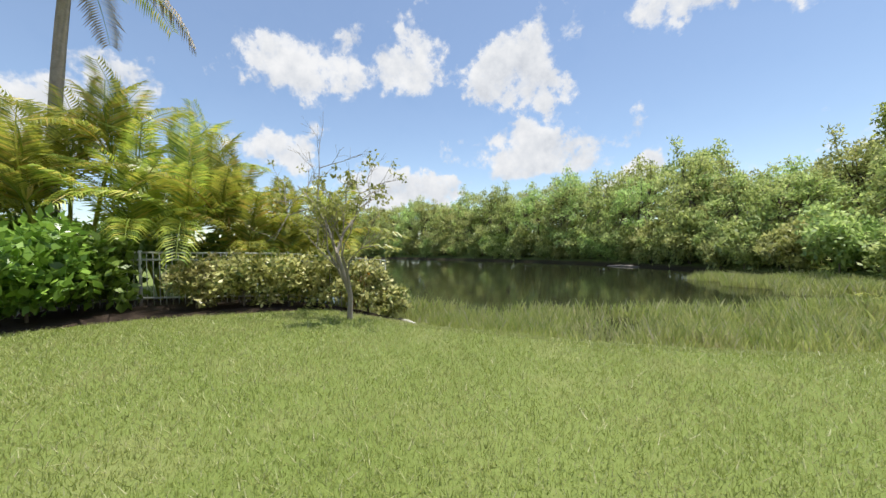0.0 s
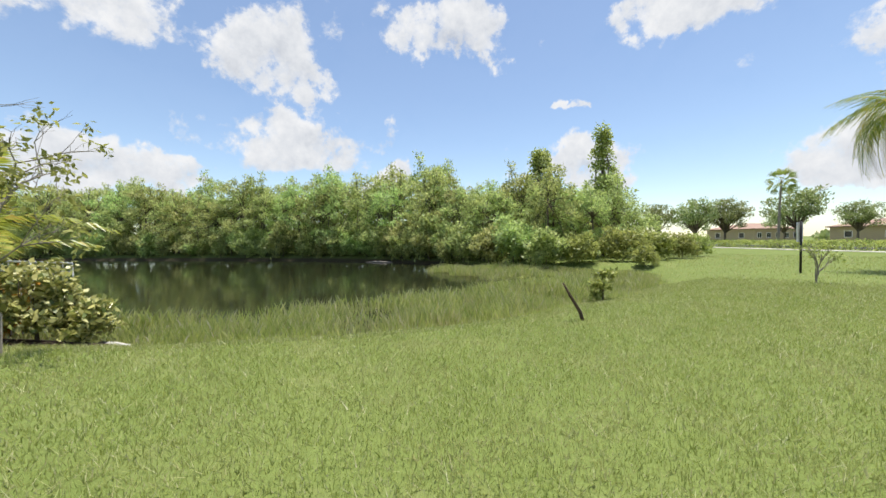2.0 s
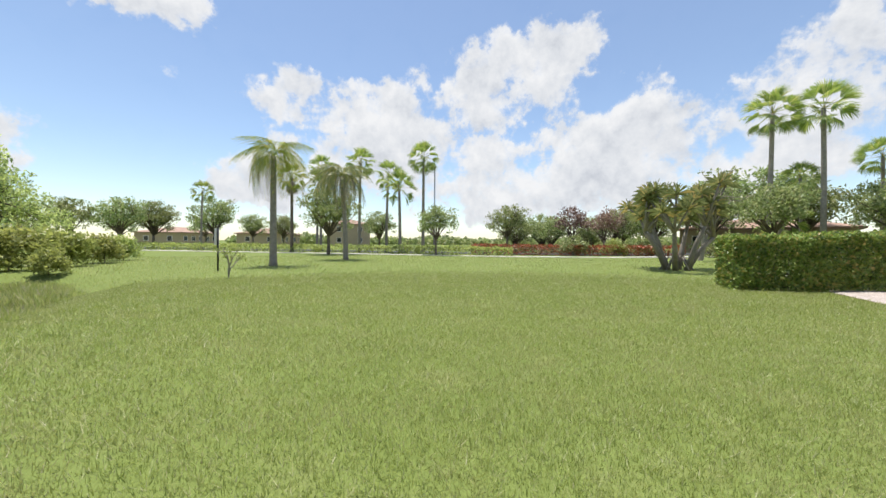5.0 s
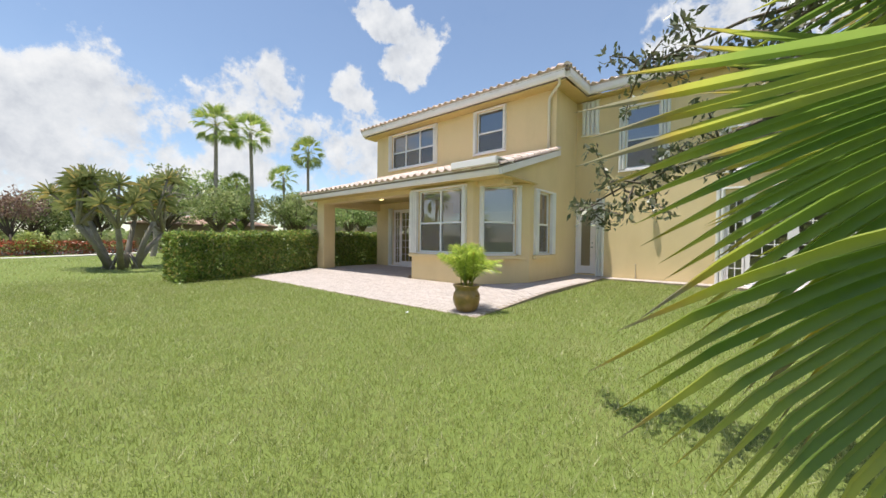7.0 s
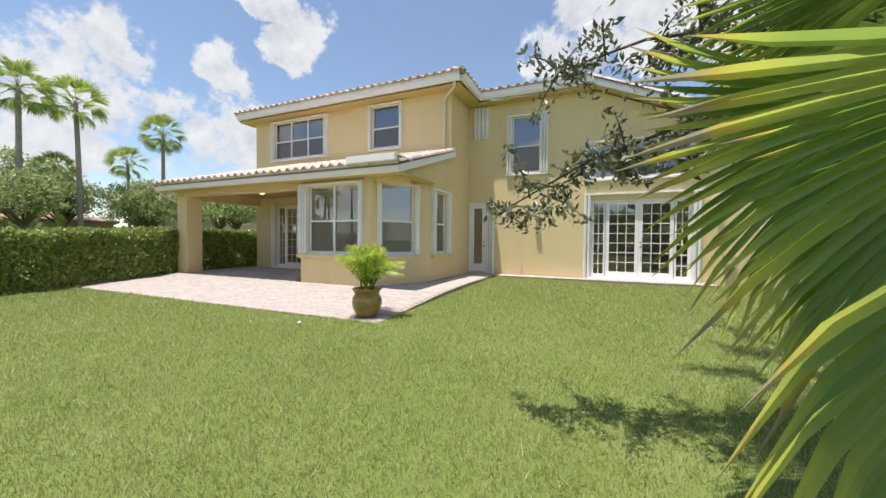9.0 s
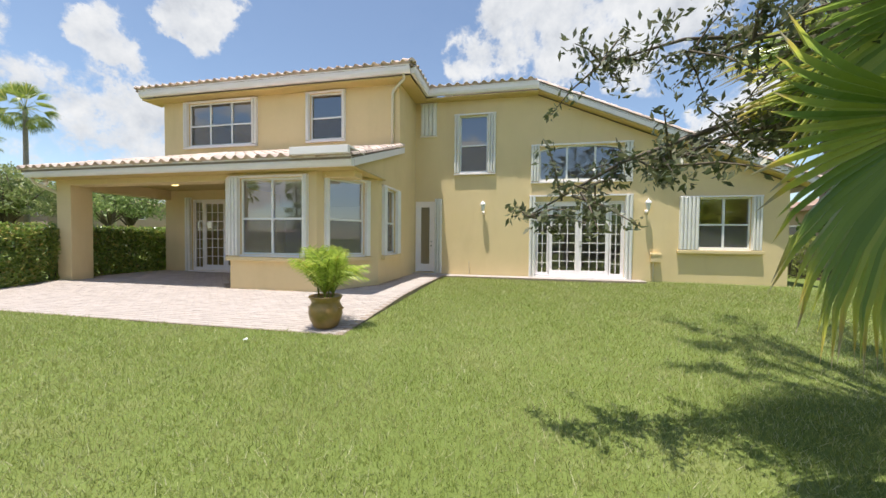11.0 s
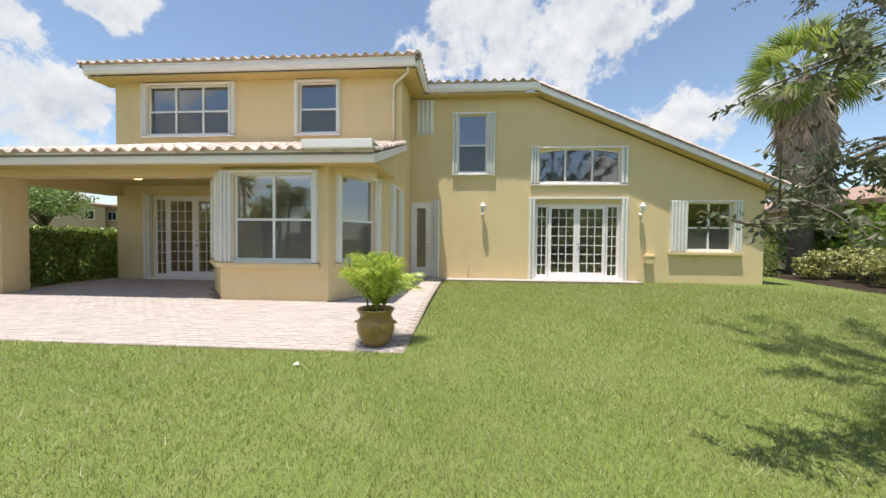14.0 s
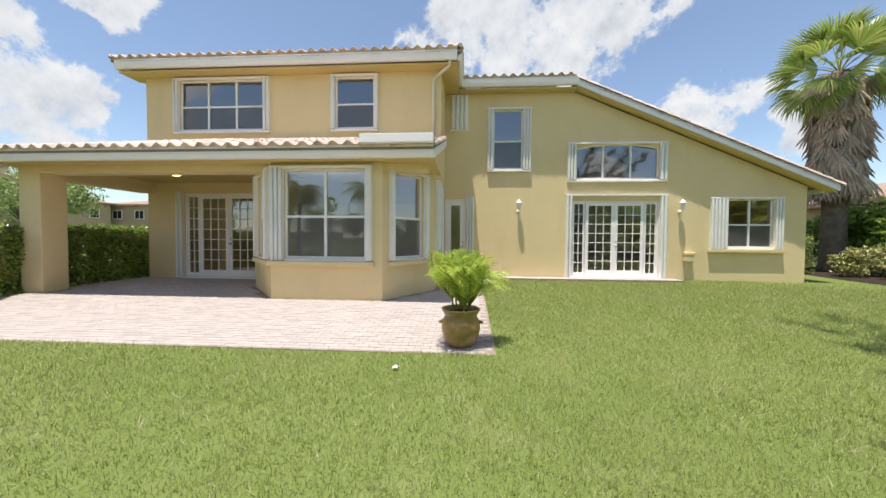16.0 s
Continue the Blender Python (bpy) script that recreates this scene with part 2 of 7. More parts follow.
PAVER = mat("paver", (0.485, 0.422, 0.388), (0.425, 0.365, 0.330), rough=0.92, scale=3.0, bump=0.6, grain=120.0, spread=0.06, vary=0.13, sheen=0.2)
SAND = mat("joint_sand", (0.36, 0.29, 0.24), (0.24, 0.19, 0.15), rough=1.0, scale=6.0, bump=0.5, sheen=0.1)
GLASS = glass_mat()
ROOM = mat("room_paint", (0.78, 0.75, 0.68), (0.74, 0.71, 0.64), rough=0.9, scale=1.0, bump=0.02, spread=0.01)
ROOMFLOOR = mat("room_floor", (0.55, 0.50, 0.43), (0.48, 0.43, 0.36), rough=0.4, scale=2.0, bump=0.05)
BLIND = mat("blind", (0.50, 0.50, 0.47), (0.44, 0.44, 0.42), rough=0.8, scale=3.0, bump=0.05)
DARKMETAL = mat("dark_metal", (0.035, 0.035, 0.037), rough=0.4, metal=0.8, bump=0.03)
STEEL = mat("brushed_steel", (0.55, 0.54, 0.52), rough=0.3, metal=1.0, bump=0.03)
FENCE = mat("white_fence", (0.72, 0.72, 0.70), (0.60, 0.60, 0.57), rough=0.45, scale=4.0, bump=0.03)
CERAMIC = mat("glazed_pot", (0.40, 0.235, 0.075), (0.24, 0.17, 0.055), rough=0.32, scale=5.0, bump=0.12, grain=18.0, spread=0.09)
SOIL = mat("mulch", (0.060, 0.043, 0.032), (0.028, 0.021, 0.016), rough=1.0, scale=9.0, bump=1.0, grain=45.0, spread=0.12, sheen=0.1)
BARK = mat("grey_bark", (0.20, 0.165, 0.13), (0.11, 0.088, 0.068), rough=0.95, scale=5.0, bump=0.9, grain=30.0, spread=0.09, sheen=0.1)
PALEBARK = mat("pale_bark", (0.34, 0.30, 0.26), (0.24, 0.21, 0.175), rough=0.95, scale=5.0, bump=0.7, grain=24.0, spread=0.08, sheen=0.1)
DEADWOOD = mat("dead_wood", (0.14, 0.10, 0.075), (0.07, 0.05, 0.04), rough=0.95, scale=7.0, bump=0.8, grain=26.0, sheen=0.1)
SKIRT = mat("dead_frond", (0.46, 0.39, 0.31), (0.31, 0.25, 0.19), rough=0.95, scale=6.0, bump=0.2, vary=0.5, sheen=0.1)
CONCRETE = mat("concrete", (0.52, 0.49, 0.44), (0.44, 0.41, 0.37), rough=0.9, scale=0.6, bump=0.3, grain=30.0, sheen=0.2)
ASPHALT = mat("asphalt", (0.06, 0.06, 0.062), (0.045, 0.045, 0.046), rough=0.95, scale=0.7, bump=0.4, grain=50.0)
FARWALL = mat("far_stucco", (0.46, 0.36, 0.24), (0.40, 0.31, 0.21), rough=0.9, scale=0.5, bump=0.1)
FARROOF = mat("far_roof", (0.38, 0.25, 0.19), (0.30, 0.19, 0.14), rough=0.9, scale=1.5, bump=0.5, grain=6.0, spread=0.12)
DARKPANE = mat("dark_pane", (0.03, 0.035, 0.04), rough=0.06, bump=0.0)
LITTER = mat("paper_scrap", (0.75, 0.76, 0.78), rough=0.7, bump=0.1)

L_LAWN = leafy("lawn_blade", (0.245, 0.308, 0.064), (0.445, 0.495, 0.140), 0.45, 0.5, (0.72, 0.68, 0.44), hue=0.0, patch=(0.58, 0.52, 0.28))
L_REED = leafy("reed_blade", (0.40, 0.50, 0.11), (0.76, 0.80, 0.26), 0.5, 0.5, (0.84, 0.78, 0.52), hue=0.0, patch=(0.80, 0.68, 0.40))
L_HEDGE = leafy("hedge_leaf", (0.11, 0.165, 0.036), (0.32, 0.40, 0.085), 0.3, 0.35, (0.50, 0.36, 0.13))
L_WOOD = leafy("wood_leaf", (0.225, 0.295, 0.10), (0.57, 0.645, 0.22), 0.55, 0.5, (0.66, 0.70, 0.28), hue=0.06)
L_OAK = leafy("oak_leaf", (0.155, 0.205, 0.070), (0.36, 0.42, 0.150), 0.45, 0.45, (0.45, 0.43, 0.22), hue=0.03)
L_DARKOAK = leafy("dark_oak_leaf", (0.062, 0.083, 0.036), (0.165, 0.175, 0.090), 0.4, 0.25, (0.289, 0.263, 0.180), hue=0.02)
L_PALM = leafy("palm_leaflet", (0.156, 0.223, 0.036), (0.364, 0.392, 0.063), 0.35, 0.45, (0.650, 0.486, 0.139), hue=0.03)
L_GREYPALM = leafy("grey_palm_leaflet", (0.172, 0.204, 0.075), (0.317, 0.336, 0.136), 0.4, 0.4, (0.607, 0.456, 0.173), hue=0.02)
L_ARECA = leafy("areca_leaflet", (0.165, 0.235, 0.038), (0.480, 0.520, 0.075), 0.35, 0.45, (0.560, 0.440, 0.090), hue=0.03)
L_NEARFAN = leafy("near_fan_leaf", (0.15, 0.25, 0.05), (0.31, 0.41, 0.085), 0.28, 0.5, (0.42, 0.47, 0.11), hue=0.0)


def ripened(m, reach):
    """Leaf segments turn yellow and then dry brown towards their tips, reach metres from the hub."""
    nt = m.node_tree
    bsdf = nt.nodes["Principled BSDF"]
    old = bsdf.inputs["Base Color"].links[0].from_socket
    co = nt.nodes.new("ShaderNodeTexCoord").outputs["Object"]
    far = nt.nodes.new("ShaderNodeVectorMath")
    far.operation = "LENGTH"
    nt.links.new(co, far.inputs[0])
    wob = node(nt, "ShaderNodeTexNoise", Scale=14.0, Detail=3.0)
    nt.links.new(co, wob.inputs["Vector"])
    geo = nt.nodes.new("ShaderNodeNewGeometry")
    u = math_node(nt, "DIVIDE", far.outputs["Value"], reach)
    u = math_node(nt, "ADD", u, math_node(nt, "MULTIPLY", math_node(nt, "SUBTRACT", geo.outputs["Random Per Island"], 0.5), 0.16))
    u = math_node(nt, "ADD", u, math_node(nt, "MULTIPLY", math_node(nt, "SUBTRACT", wob.outputs[0], 0.5), 0.10))
    mx = nt.nodes.new("ShaderNodeMix")
    mx.data_type = "RGBA"
    nt.links.new(ramp(nt, u, [(0.72, (0, 0, 0)), (0.86, (0.85, 0.85, 0.85))]), mx.inputs["Factor"])
    nt.links.new(old, mx.inputs["A"])
    nt.links.new(ramp(nt, u, [(0.84, (0.60, 0.60, 0.10)), (0.92, (0.56, 0.42, 0.10)), (0.97, (0.36, 0.30, 0.24))]), mx.inputs["B"])
    nt.links.new(mx.outputs["Result"], bsdf.inputs["Base Color"])
    for n in nt.nodes:
        if n.type == "BSDF_TRANSLUCENT":
            nt.links.new(mx.outputs["Result"], n.inputs["Color"])
    return m


ripened(L_NEARFAN, 1.08)
L_NEARFAN_WIDE = ripened(leafy("near_fan_leaf_wide", (0.15, 0.25, 0.05), (0.31, 0.41, 0.085), 0.28, 0.5, (0.42, 0.47, 0.11), hue=0.0), 1.45)
L_FAN = leafy("fan_leaf", (0.145, 0.215, 0.045), (0.31, 0.39, 0.085), 0.35, 0.45, (0.52, 0.50, 0.16), hue=0.02)
L_BUSH = leafy("bush_leaf", (0.095, 0.175, 0.028), (0.26, 0.385, 0.062), 0.3, 0.35, hue=0.02)
L_VARI = leafy("variegated_leaf", (0.109, 0.154, 0.034), (0.532, 0.495, 0.181), 0.35, 0.3, (0.650, 0.616, 0.294), hue=0.01)
L_RED = leafy("ixora_leaf", (0.066, 0.105, 0.022), (0.440, 0.085, 0.051), 0.4, 0.2, (0.550, 0.110, 0.055), hue=0.02)
L_BROWN = leafy("bronze_leaf", (0.158, 0.090, 0.075), (0.290, 0.192, 0.143), 0.5, 0.35, hue=0.02)
L_YEL = leafy("croton_leaf", (0.396, 0.220, 0.018), (0.650, 0.360, 0.037), 0.4, 0.3, hue=0.02)
L_SHRUB = leafy("pond_shrub_leaf", (0.205, 0.255, 0.065), (0.470, 0.500, 0.145), 0.5, 0.5, hue=0.03)


def ground_mat():
    m = mat("lawn_ground", (0.135, 0.175, 0.042), (0.160, 0.198, 0.054), rough=0.9, scale=0.35, bump=0.9, grain=55.0, spread=0.14, sheen=0.15)
    nt = m.node_tree
    bsdf = nt.nodes["Principled BSDF"]
    co = nt.nodes.new("ShaderNodeTexCoord").outputs["Object"]
    sep = nt.nodes.new("ShaderNodeSeparateXYZ")
    nt.links.new(co, sep.inputs[0])
    wob = node(nt, "ShaderNodeTexNoise", Scale=2.5, Detail=4.0)
    nt.links.new(co, wob.inputs["Vector"])
    # the shore and lake bed are dark mud; dry straw shows in patches of the turf
    level = math_node(nt, "ADD", sep.outputs[2], math_node(nt, "MULTIPLY", math_node(nt, "SUBTRACT", wob.outputs[0], 0.5), 0.15))
    mud = ramp(nt, math_node(nt, "ADD", level, 1.0), [(0.40, (1, 1, 1)), (0.62, (0, 0, 0))])
    dry = node(nt, "ShaderNodeTexNoise", Scale=1.3, Detail=6.0, Roughness=0.7)
    nt.links.new(co, dry.inputs["Vector"])
    old = bsdf.inputs["Base Color"].links[0].from_socket
    a = nt.nodes.new("ShaderNodeMix")
    a.data_type = "RGBA"
    nt.links.new(ramp(nt, dry.outputs[0], [(0.52, (0, 0, 0)), (0.80, (0.5, 0.5, 0.5))]), a.inputs["Factor"])
    nt.links.new(old, a.inputs["A"])
    a.inputs["B"].default_value = (0.27, 0.255, 0.12, 1)
    b = nt.nodes.new("ShaderNodeMix")
    b.data_type = "RGBA"
    nt.links.new(mud, b.inputs["Factor"])
    nt.links.new(a.outputs["Result"], b.inputs["A"])
    b.inputs["B"].default_value = (0.045, 0.036, 0.022, 1)
    nt.links.new(b.outputs["Result"], bsdf.inputs["Base Color"])
    return m


def water_mat():
    m = bpy.data.materials.new("lake_water")
    m.use_nodes = True
    nt = m.node_tree
    bsdf = nt.nodes["Principled BSDF"]
    bsdf.inputs["Base Color"].default_value = (0.016, 0.018, 0.009, 1)
    bsdf.inputs["Roughness"].default_value = 0.06
    bsdf.inputs["IOR"].default_value = 1.33
    co = nt.nodes.new("ShaderNodeTexCoord").outputs["Object"]
    n = node(nt, "ShaderNodeTexNoise", Scale=2.2, Detail=4.0)
    nt.links.new(co, n.inputs["Vector"])
    b = node(nt, "ShaderNodeBump", Strength=0.12, Distance=0.05)
    nt.links.new(n.outputs[0], b.inputs["Height"])
    nt.links.new(b.outputs[0], bsdf.inputs["Normal"])
    return m


GROUND, WATER = ground_mat(), water_mat()


# ---- mesh helpers ----
def mesh_of(name, verts, faces, material, smooth=False):
    me = bpy.data.meshes.new(name)
    me.from_pydata([tuple(v) for v in verts], [], [tuple(f) for f in faces])
    me.materials.append(material)
    if smooth:
        me.polygons.foreach_set("use_smooth", [True] * len(me.polygons))
    me.update()
    return me


def mesh_fast(name, verts, faces, material, smooth=False):
    """From arrays: verts n x 3, faces m x k (all of one size)."""
    verts, faces = np.asarray(verts, dtype=np.float32), np.asarray(faces, dtype=np.int32)
    me = bpy.data.meshes.new(name)
    k = faces.shape[1]
    me.vertices.add(len(verts))
    me.vertices.foreach_set("co", verts.ravel())
    me.loops.add(faces.size)
    me.loops.foreach_set("vertex_index", faces.ravel())
    me.polygons.add(len(faces))
    me.polygons.foreach_set("loop_start", np.arange(0, faces.size, k, dtype=np.int32))
    me.polygons.foreach_set("loop_total", np.full(len(faces), k, dtype=np.int32))
    if smooth:
        me.polygons.foreach_set("use_smooth", np.ones(len(faces), dtype=bool))
    me.materials.append(material)
    me.update(calc_edges=True)
    me.validate()
    return me


def part(name, me, parent, label="", at=None):
    if isinstance(me, tuple):
        bm, material = me
        data = bpy.data.meshes.new(name)
        bm.to_mesh(data)
        bm.free()
        data.materials.append(material)
        me = data
    ob = new(name, me)
    ob.parent = parent
    if at is not None:
        ob.matrix_basis = at
    if label:
        ob["label"] = label
    return ob


def thing(name, m=None, label="", category="", group="", kind=""):
    ob = new(name)
    ob.empty_display_size = 0.2
    if m is not None:
        ob.matrix_basis = m
    return tagged(ob, label, category, group, kind)


def boxes(items, bevel=0.0):
    """One bmesh of boxes (x0, y0, z0, x1, y1, z1), their edges eased by bevel."""
    bm = bmesh.new()
    for x0, y0, z0, x1, y1, z1 in items:
        r = bmesh.ops.create_cube(bm, size=1.0)
        for v in r["verts"]:
            v.co = Vector(((x0 + x1) / 2 + v.co.x * (x1 - x0), (y0 + y1) / 2 + v.co.y * (y1 - y0), (z0 + z1) / 2 + v.co.z * (z1 - z0)))
    if bevel:
        bmesh.ops.bevel(bm, geom=list(bm.edges), offset=bevel, segments=2, affect="EDGES", profile=0.6)
    return bm


def tube(points, radii, sides=8, cap=True):
    """Vertices and quads of a round limb through the points."""
    pts = [Vector(p) for p in points]
    verts, faces = [], []
    for i, p in enumerate(pts):
        d = (pts[min(i + 1, len(pts) - 1)] - pts[max(i - 1, 0)]).normalized()
        side = d.cross(Vector((0.31, 0.95, 0.05))).normalized()
        up = side.cross(d)
        for k in range(sides):
            a = 2 * math.pi * k / sides
            verts.append(p + (side * math.cos(a) + up * math.sin(a)) * radii[i])
    for i in range(len(pts) - 1):
        for k in range(sides):
            a, b = i * sides + k, i * sides + (k + 1) % sides
            faces.append((a, b, b + sides, a + sides))
    if cap:
        faces.append(tuple(range((len(pts) - 1) * sides, len(pts) * sides)))
        faces.append(tuple(reversed(range(sides))))
    return verts, faces


def join(pieces):
    verts, faces = [], []
    for v, f in pieces:
        n = len(verts)
        verts += list(v)
        faces += [tuple(i + n for i in q) for q in f]
    return verts, faces


def lathe(profile, sides=28):
    verts, faces = [], []
    for r, z in profile:
        for k in range(sides):
            a = 2 * math.pi * k / sides
            verts.append((r * math.cos(a), r * math.sin(a), z))
    for i in range(len(profile) - 1):
        for k in range(sides):
            a, b = i * sides + k, i * sides + (k + 1) % sides
            faces.append((a, b, b + sides, a + sides))
    return verts, faces


# ---- ground, lake, paths ----
LAKE = [(12.2, -18.0), (10.2, -18.1), (8.0, -19.0), (6.0, -20.3), (4.4, -21.9), (2.2, -24.4), (0.6, -26.8), (0.4, -29.6), (2.6, -31.6), (5.6, -33.4),
        (8.5, -36.2), (11.5, -39.6), (17, -42), (24, -43.5), (36, -44), (50, -43.5), (75, -42), (95, -36), (95, -24), (60, -19), (30, -17.5), (18, -17.6), (14, -17.8)]
POND = [(-46, -64), (-45, -30), (-47, -16), (-60, -4), (-95, -2), (-120, -20), (-120, -60), (-80, -70)]
WATER_Z = -0.72


def inside_and_gap(px, py, poly):
    """Distance to the outline of poly, negative inside it."""
    d = np.full(px.shape, 1e9)
    ins = np.zeros(px.shape, dtype=bool)
    n = len(poly)
    for i in range(n):
        (ax, ay), (bx, by) = poly[i], poly[(i + 1) % n]
        ex, ey = bx - ax, by - ay
        t = np.clip(((px - ax) * ex + (py - ay) * ey) / (ex * ex + ey * ey), 0, 1)
        d = np.minimum(d, np.hypot(px - ax - t * ex, py - ay - t * ey))
        cross = ((ay > py) != (by > py)) & (px < (bx - ax) * (py - ay) / (by - ay + 1e-12) + ax)
        ins ^= cross
    return np.where(ins, -d, d)


def ground_z(px, py):
    px, py = np.asarray(px, dtype=float), np.asarray(py, dtype=float)
    base = np.interp(py, [-30, -18, -12, -8, -5, -3, 0, 6], [-0.10, -0.16, -0.14, -0.115, -0.01, 0.03, 0.04, 0.06])
    g = inside_and_gap(px, py, LAKE)
    bank = np.interp(g, [-9, -4, -0.5, 0.8, 2.2], [-1.9, -1.15, -0.80, -0.36, 0.0])
    p = inside_and_gap(px, py, POND)
    bank2 = np.interp(p, [-4, 0, 3], [-1.4, -0.55, 0.0])
    return base + bank + bank2 + 0.015 * np.sin(px * 0.9) * np.cos(py * 0.7)


def build_ground():
    near_x = np.concatenate([[-2500, -900, -400, -220, -150, -120], np.arange(-100, -20, 2.0), np.arange(-20, 22, 0.6), np.arange(22, 100, 3.0), [120, 160, 260, 500, 1000, 2500]])
    near_y = np.concatenate([[-2500, -900, -400, -200, -120, -90], np.arange(-75, -46, 3.0), np.arange(-46, 4, 0.6), np.arange(4, 60, 4.0), [90, 160, 400, 1000, 2500]])
    gx, gy = np.meshgrid(near_x, near_y)
    z = ground_z(gx, gy)
    nx, ny = len(near_x), len(near_y)
    i = (np.arange(ny - 1)[:, None] * nx + np.arange(nx - 1)[None]).ravel()
    faces = np.stack([i, i + 1, i + 1 + nx, i + nx], 1)
    ob = new("ground", mesh_fast("ground", np.stack([gx.ravel(), gy.ravel(), z.ravel()], 1), faces, GROUND, True))
    tagged(ob, "mown green lawn sloping gently to a muddy lake bank", "lawn", kind="structure")
    for name, poly in (("water", LAKE), ("water_far", POND)):
        cx, cy = sum(p[0] for p in poly) / len(poly), sum(p[1] for p in poly) / len(poly)
        verts = [(cx + (x - cx) * 1.0 + 0, y, WATER_Z) for x, y in poly]
        w = new(name, mesh_of(name, verts, [tuple(range(len(verts)))], WATER))
        tagged(w, "still dark lake water mirroring the trees" if name == "water" else "pale strip of pond water beyond the road", "lake", kind="structure")


def ribbon(name, line, width, height, material, label, category):
    """A slab that follows a line over the ground."""
    verts, faces = [], []
    for i, (x, y) in enumerate(line):
        a, b = Vector(line[max(i - 1, 0)]), Vector(line[min(i + 1, len(line) - 1)])
        d = (b - a).normalized()
        n = Vector((-d.y, d.x)) * width / 2
        z = float(ground_z(x, y)) + height
        for s, dz in ((-1, -0.25), (-1, 0), (1, 0), (1, -0.25)):
            verts.append((x + n.x * s, y + n.y * s, z + dz))
    for i in range(len(line) - 1):
        for k in range(3):
            a = i * 4 + k
            faces.append((a, a + 1, a + 5, a + 4))
    faces += [(0, 1, 2, 3), tuple(len(verts) - 4 + k for k in (3, 2, 1, 0))]
    ob = new(name, mesh_of(name, verts, faces, material))
    return tagged(ob, label, category, kind="structure")


build_ground()
SIDEWALK = [(-12, -95), (-16, -70), (-19.5, -52), (-22, -42), (-24.5, -31), (-27.2, -22), (-31.5, -13), (-36, -4), (-40, 6), (-46, 22), (-52, 40)]
ribbon("pavement", SIDEWALK, 1.6, 0.03, CONCRETE, "pale concrete footpath crossing the lawn", "footpath")
ROADLINE = [(x - 9.5, y + 1.0) for x, y in SIDEWALK]
ribbon("road", ROADLINE, 7.0, 0.02, ASPHALT, "dark asphalt road beyond the planted verge", "road")


# ---- house ----
house = thing("house", None, "two-storey yellow stucco house with clay tile roof", "house")


def wall_panel(name, x0, x1, z0, top, holes, y, thick, turn=None, label="", arch=None):
    """An upright wall in the plane y (outer face), thick metres deep, with holes (x0, x1, z0, z1) cut through; top is a height or a function of x."""
    rise = top if callable(top) else (lambda x: top)
    xs = sorted({x0, x1, *[h[0] for h in holes], *[h[1] for h in holes], *([4.28] if callable(top) and x0 < 4.28 < x1 else [])})
    verts, faces = [], []

    def quad(a, b, c, d):
        n = len(verts)
        verts.extend((a, b, c, d))
        faces.append((n, n + 1, n + 2, n + 3))

    for a, b in zip(xs, xs[1:]):
        gaps = sorted((h[2], h[3]) for h in holes if h[0] <= a + 1e-6 and h[1] >= b - 1e-6)
        cuts = [z0]
        for g in gaps:
            cuts += list(g)
        spans = list(zip(cuts[0::2], cuts[1::2] + [None]))
        for lo, hi in spans:
            ta, tb = (rise(a), rise(b)) if hi is None else (hi, hi)
            if min(ta, tb) - lo < 1e-4:
                continue
            quad((a, y, lo), (b, y, lo), (b, y, tb), (a, y, ta))
            quad((a, y + thick, ta), (b, y + thick, tb), (b, y + thick, lo), (a, y + thick, lo))
        quad((a, y, rise(a)), (b, y, rise(b)), (b, y + thick, rise(b)), (a, y + thick, rise(a)))
    for ha, hb, la, lb in holes:
        quad((ha, y, la), (ha, y + thick, la), (ha, y + thick, lb), (ha, y, lb))
        quad((hb, y, lb), (hb, y + thick, lb), (hb, y + thick, la), (hb, y, la))
        quad((ha, y, lb), (ha, y + thick, lb), (hb, y + thick, lb), (hb, y, lb))
        quad((hb, y, la), (hb, y + thick, la), (ha, y + thick, la), (ha, y, la))
    quad((x0, y, z0), (x0, y, rise(x0)), (x0, y + thick, rise(x0)), (x0, y + thick, z0))
    quad((x1, y, z0), (x1, y + thick, z0), (x1, y + thick, rise(x1)), (x1, y, rise(x1)))
    ob = part(name, mesh_of(name, verts, faces, STUCCO), house, label, turn)
    return ob


def rake(x):
    return 6.02 if x <= 4.28 else 6.02 - (x - 4.28) * 0.4275


def accordion(width, height, folds):
    """A folded storm shutter stack: pleats across its width, standing proud of the wall (towards -y)."""
    verts, faces = [], []
    step = width / folds
    prof = []
    for i in range(folds):
        a = i * step
        prof += [(a + 0.006, -0.004), (a + 0.014, -0.085), (a + step * 0.5, -0.105), (a + step - 0.014, -0.085), (a + step - 0.006, -0.004)]
    prof = [(0.0, 0.0)] + prof + [(width, 0.0)]
    for x, d in prof:
        verts += [(x, d, 0), (x, d, height), (x, 0.0, 0), (x, 0.0, height)]
    n = len(prof) - 1
    for i in range(n):
        a, b = i * 4, i * 4 + 4
        faces += [(a, b, b + 1, a + 1), (a + 1, b + 1, b + 3, a + 3), (a + 2, b + 2, b, a)]
    return mesh_of("shutter", verts, faces, SHUTTER)


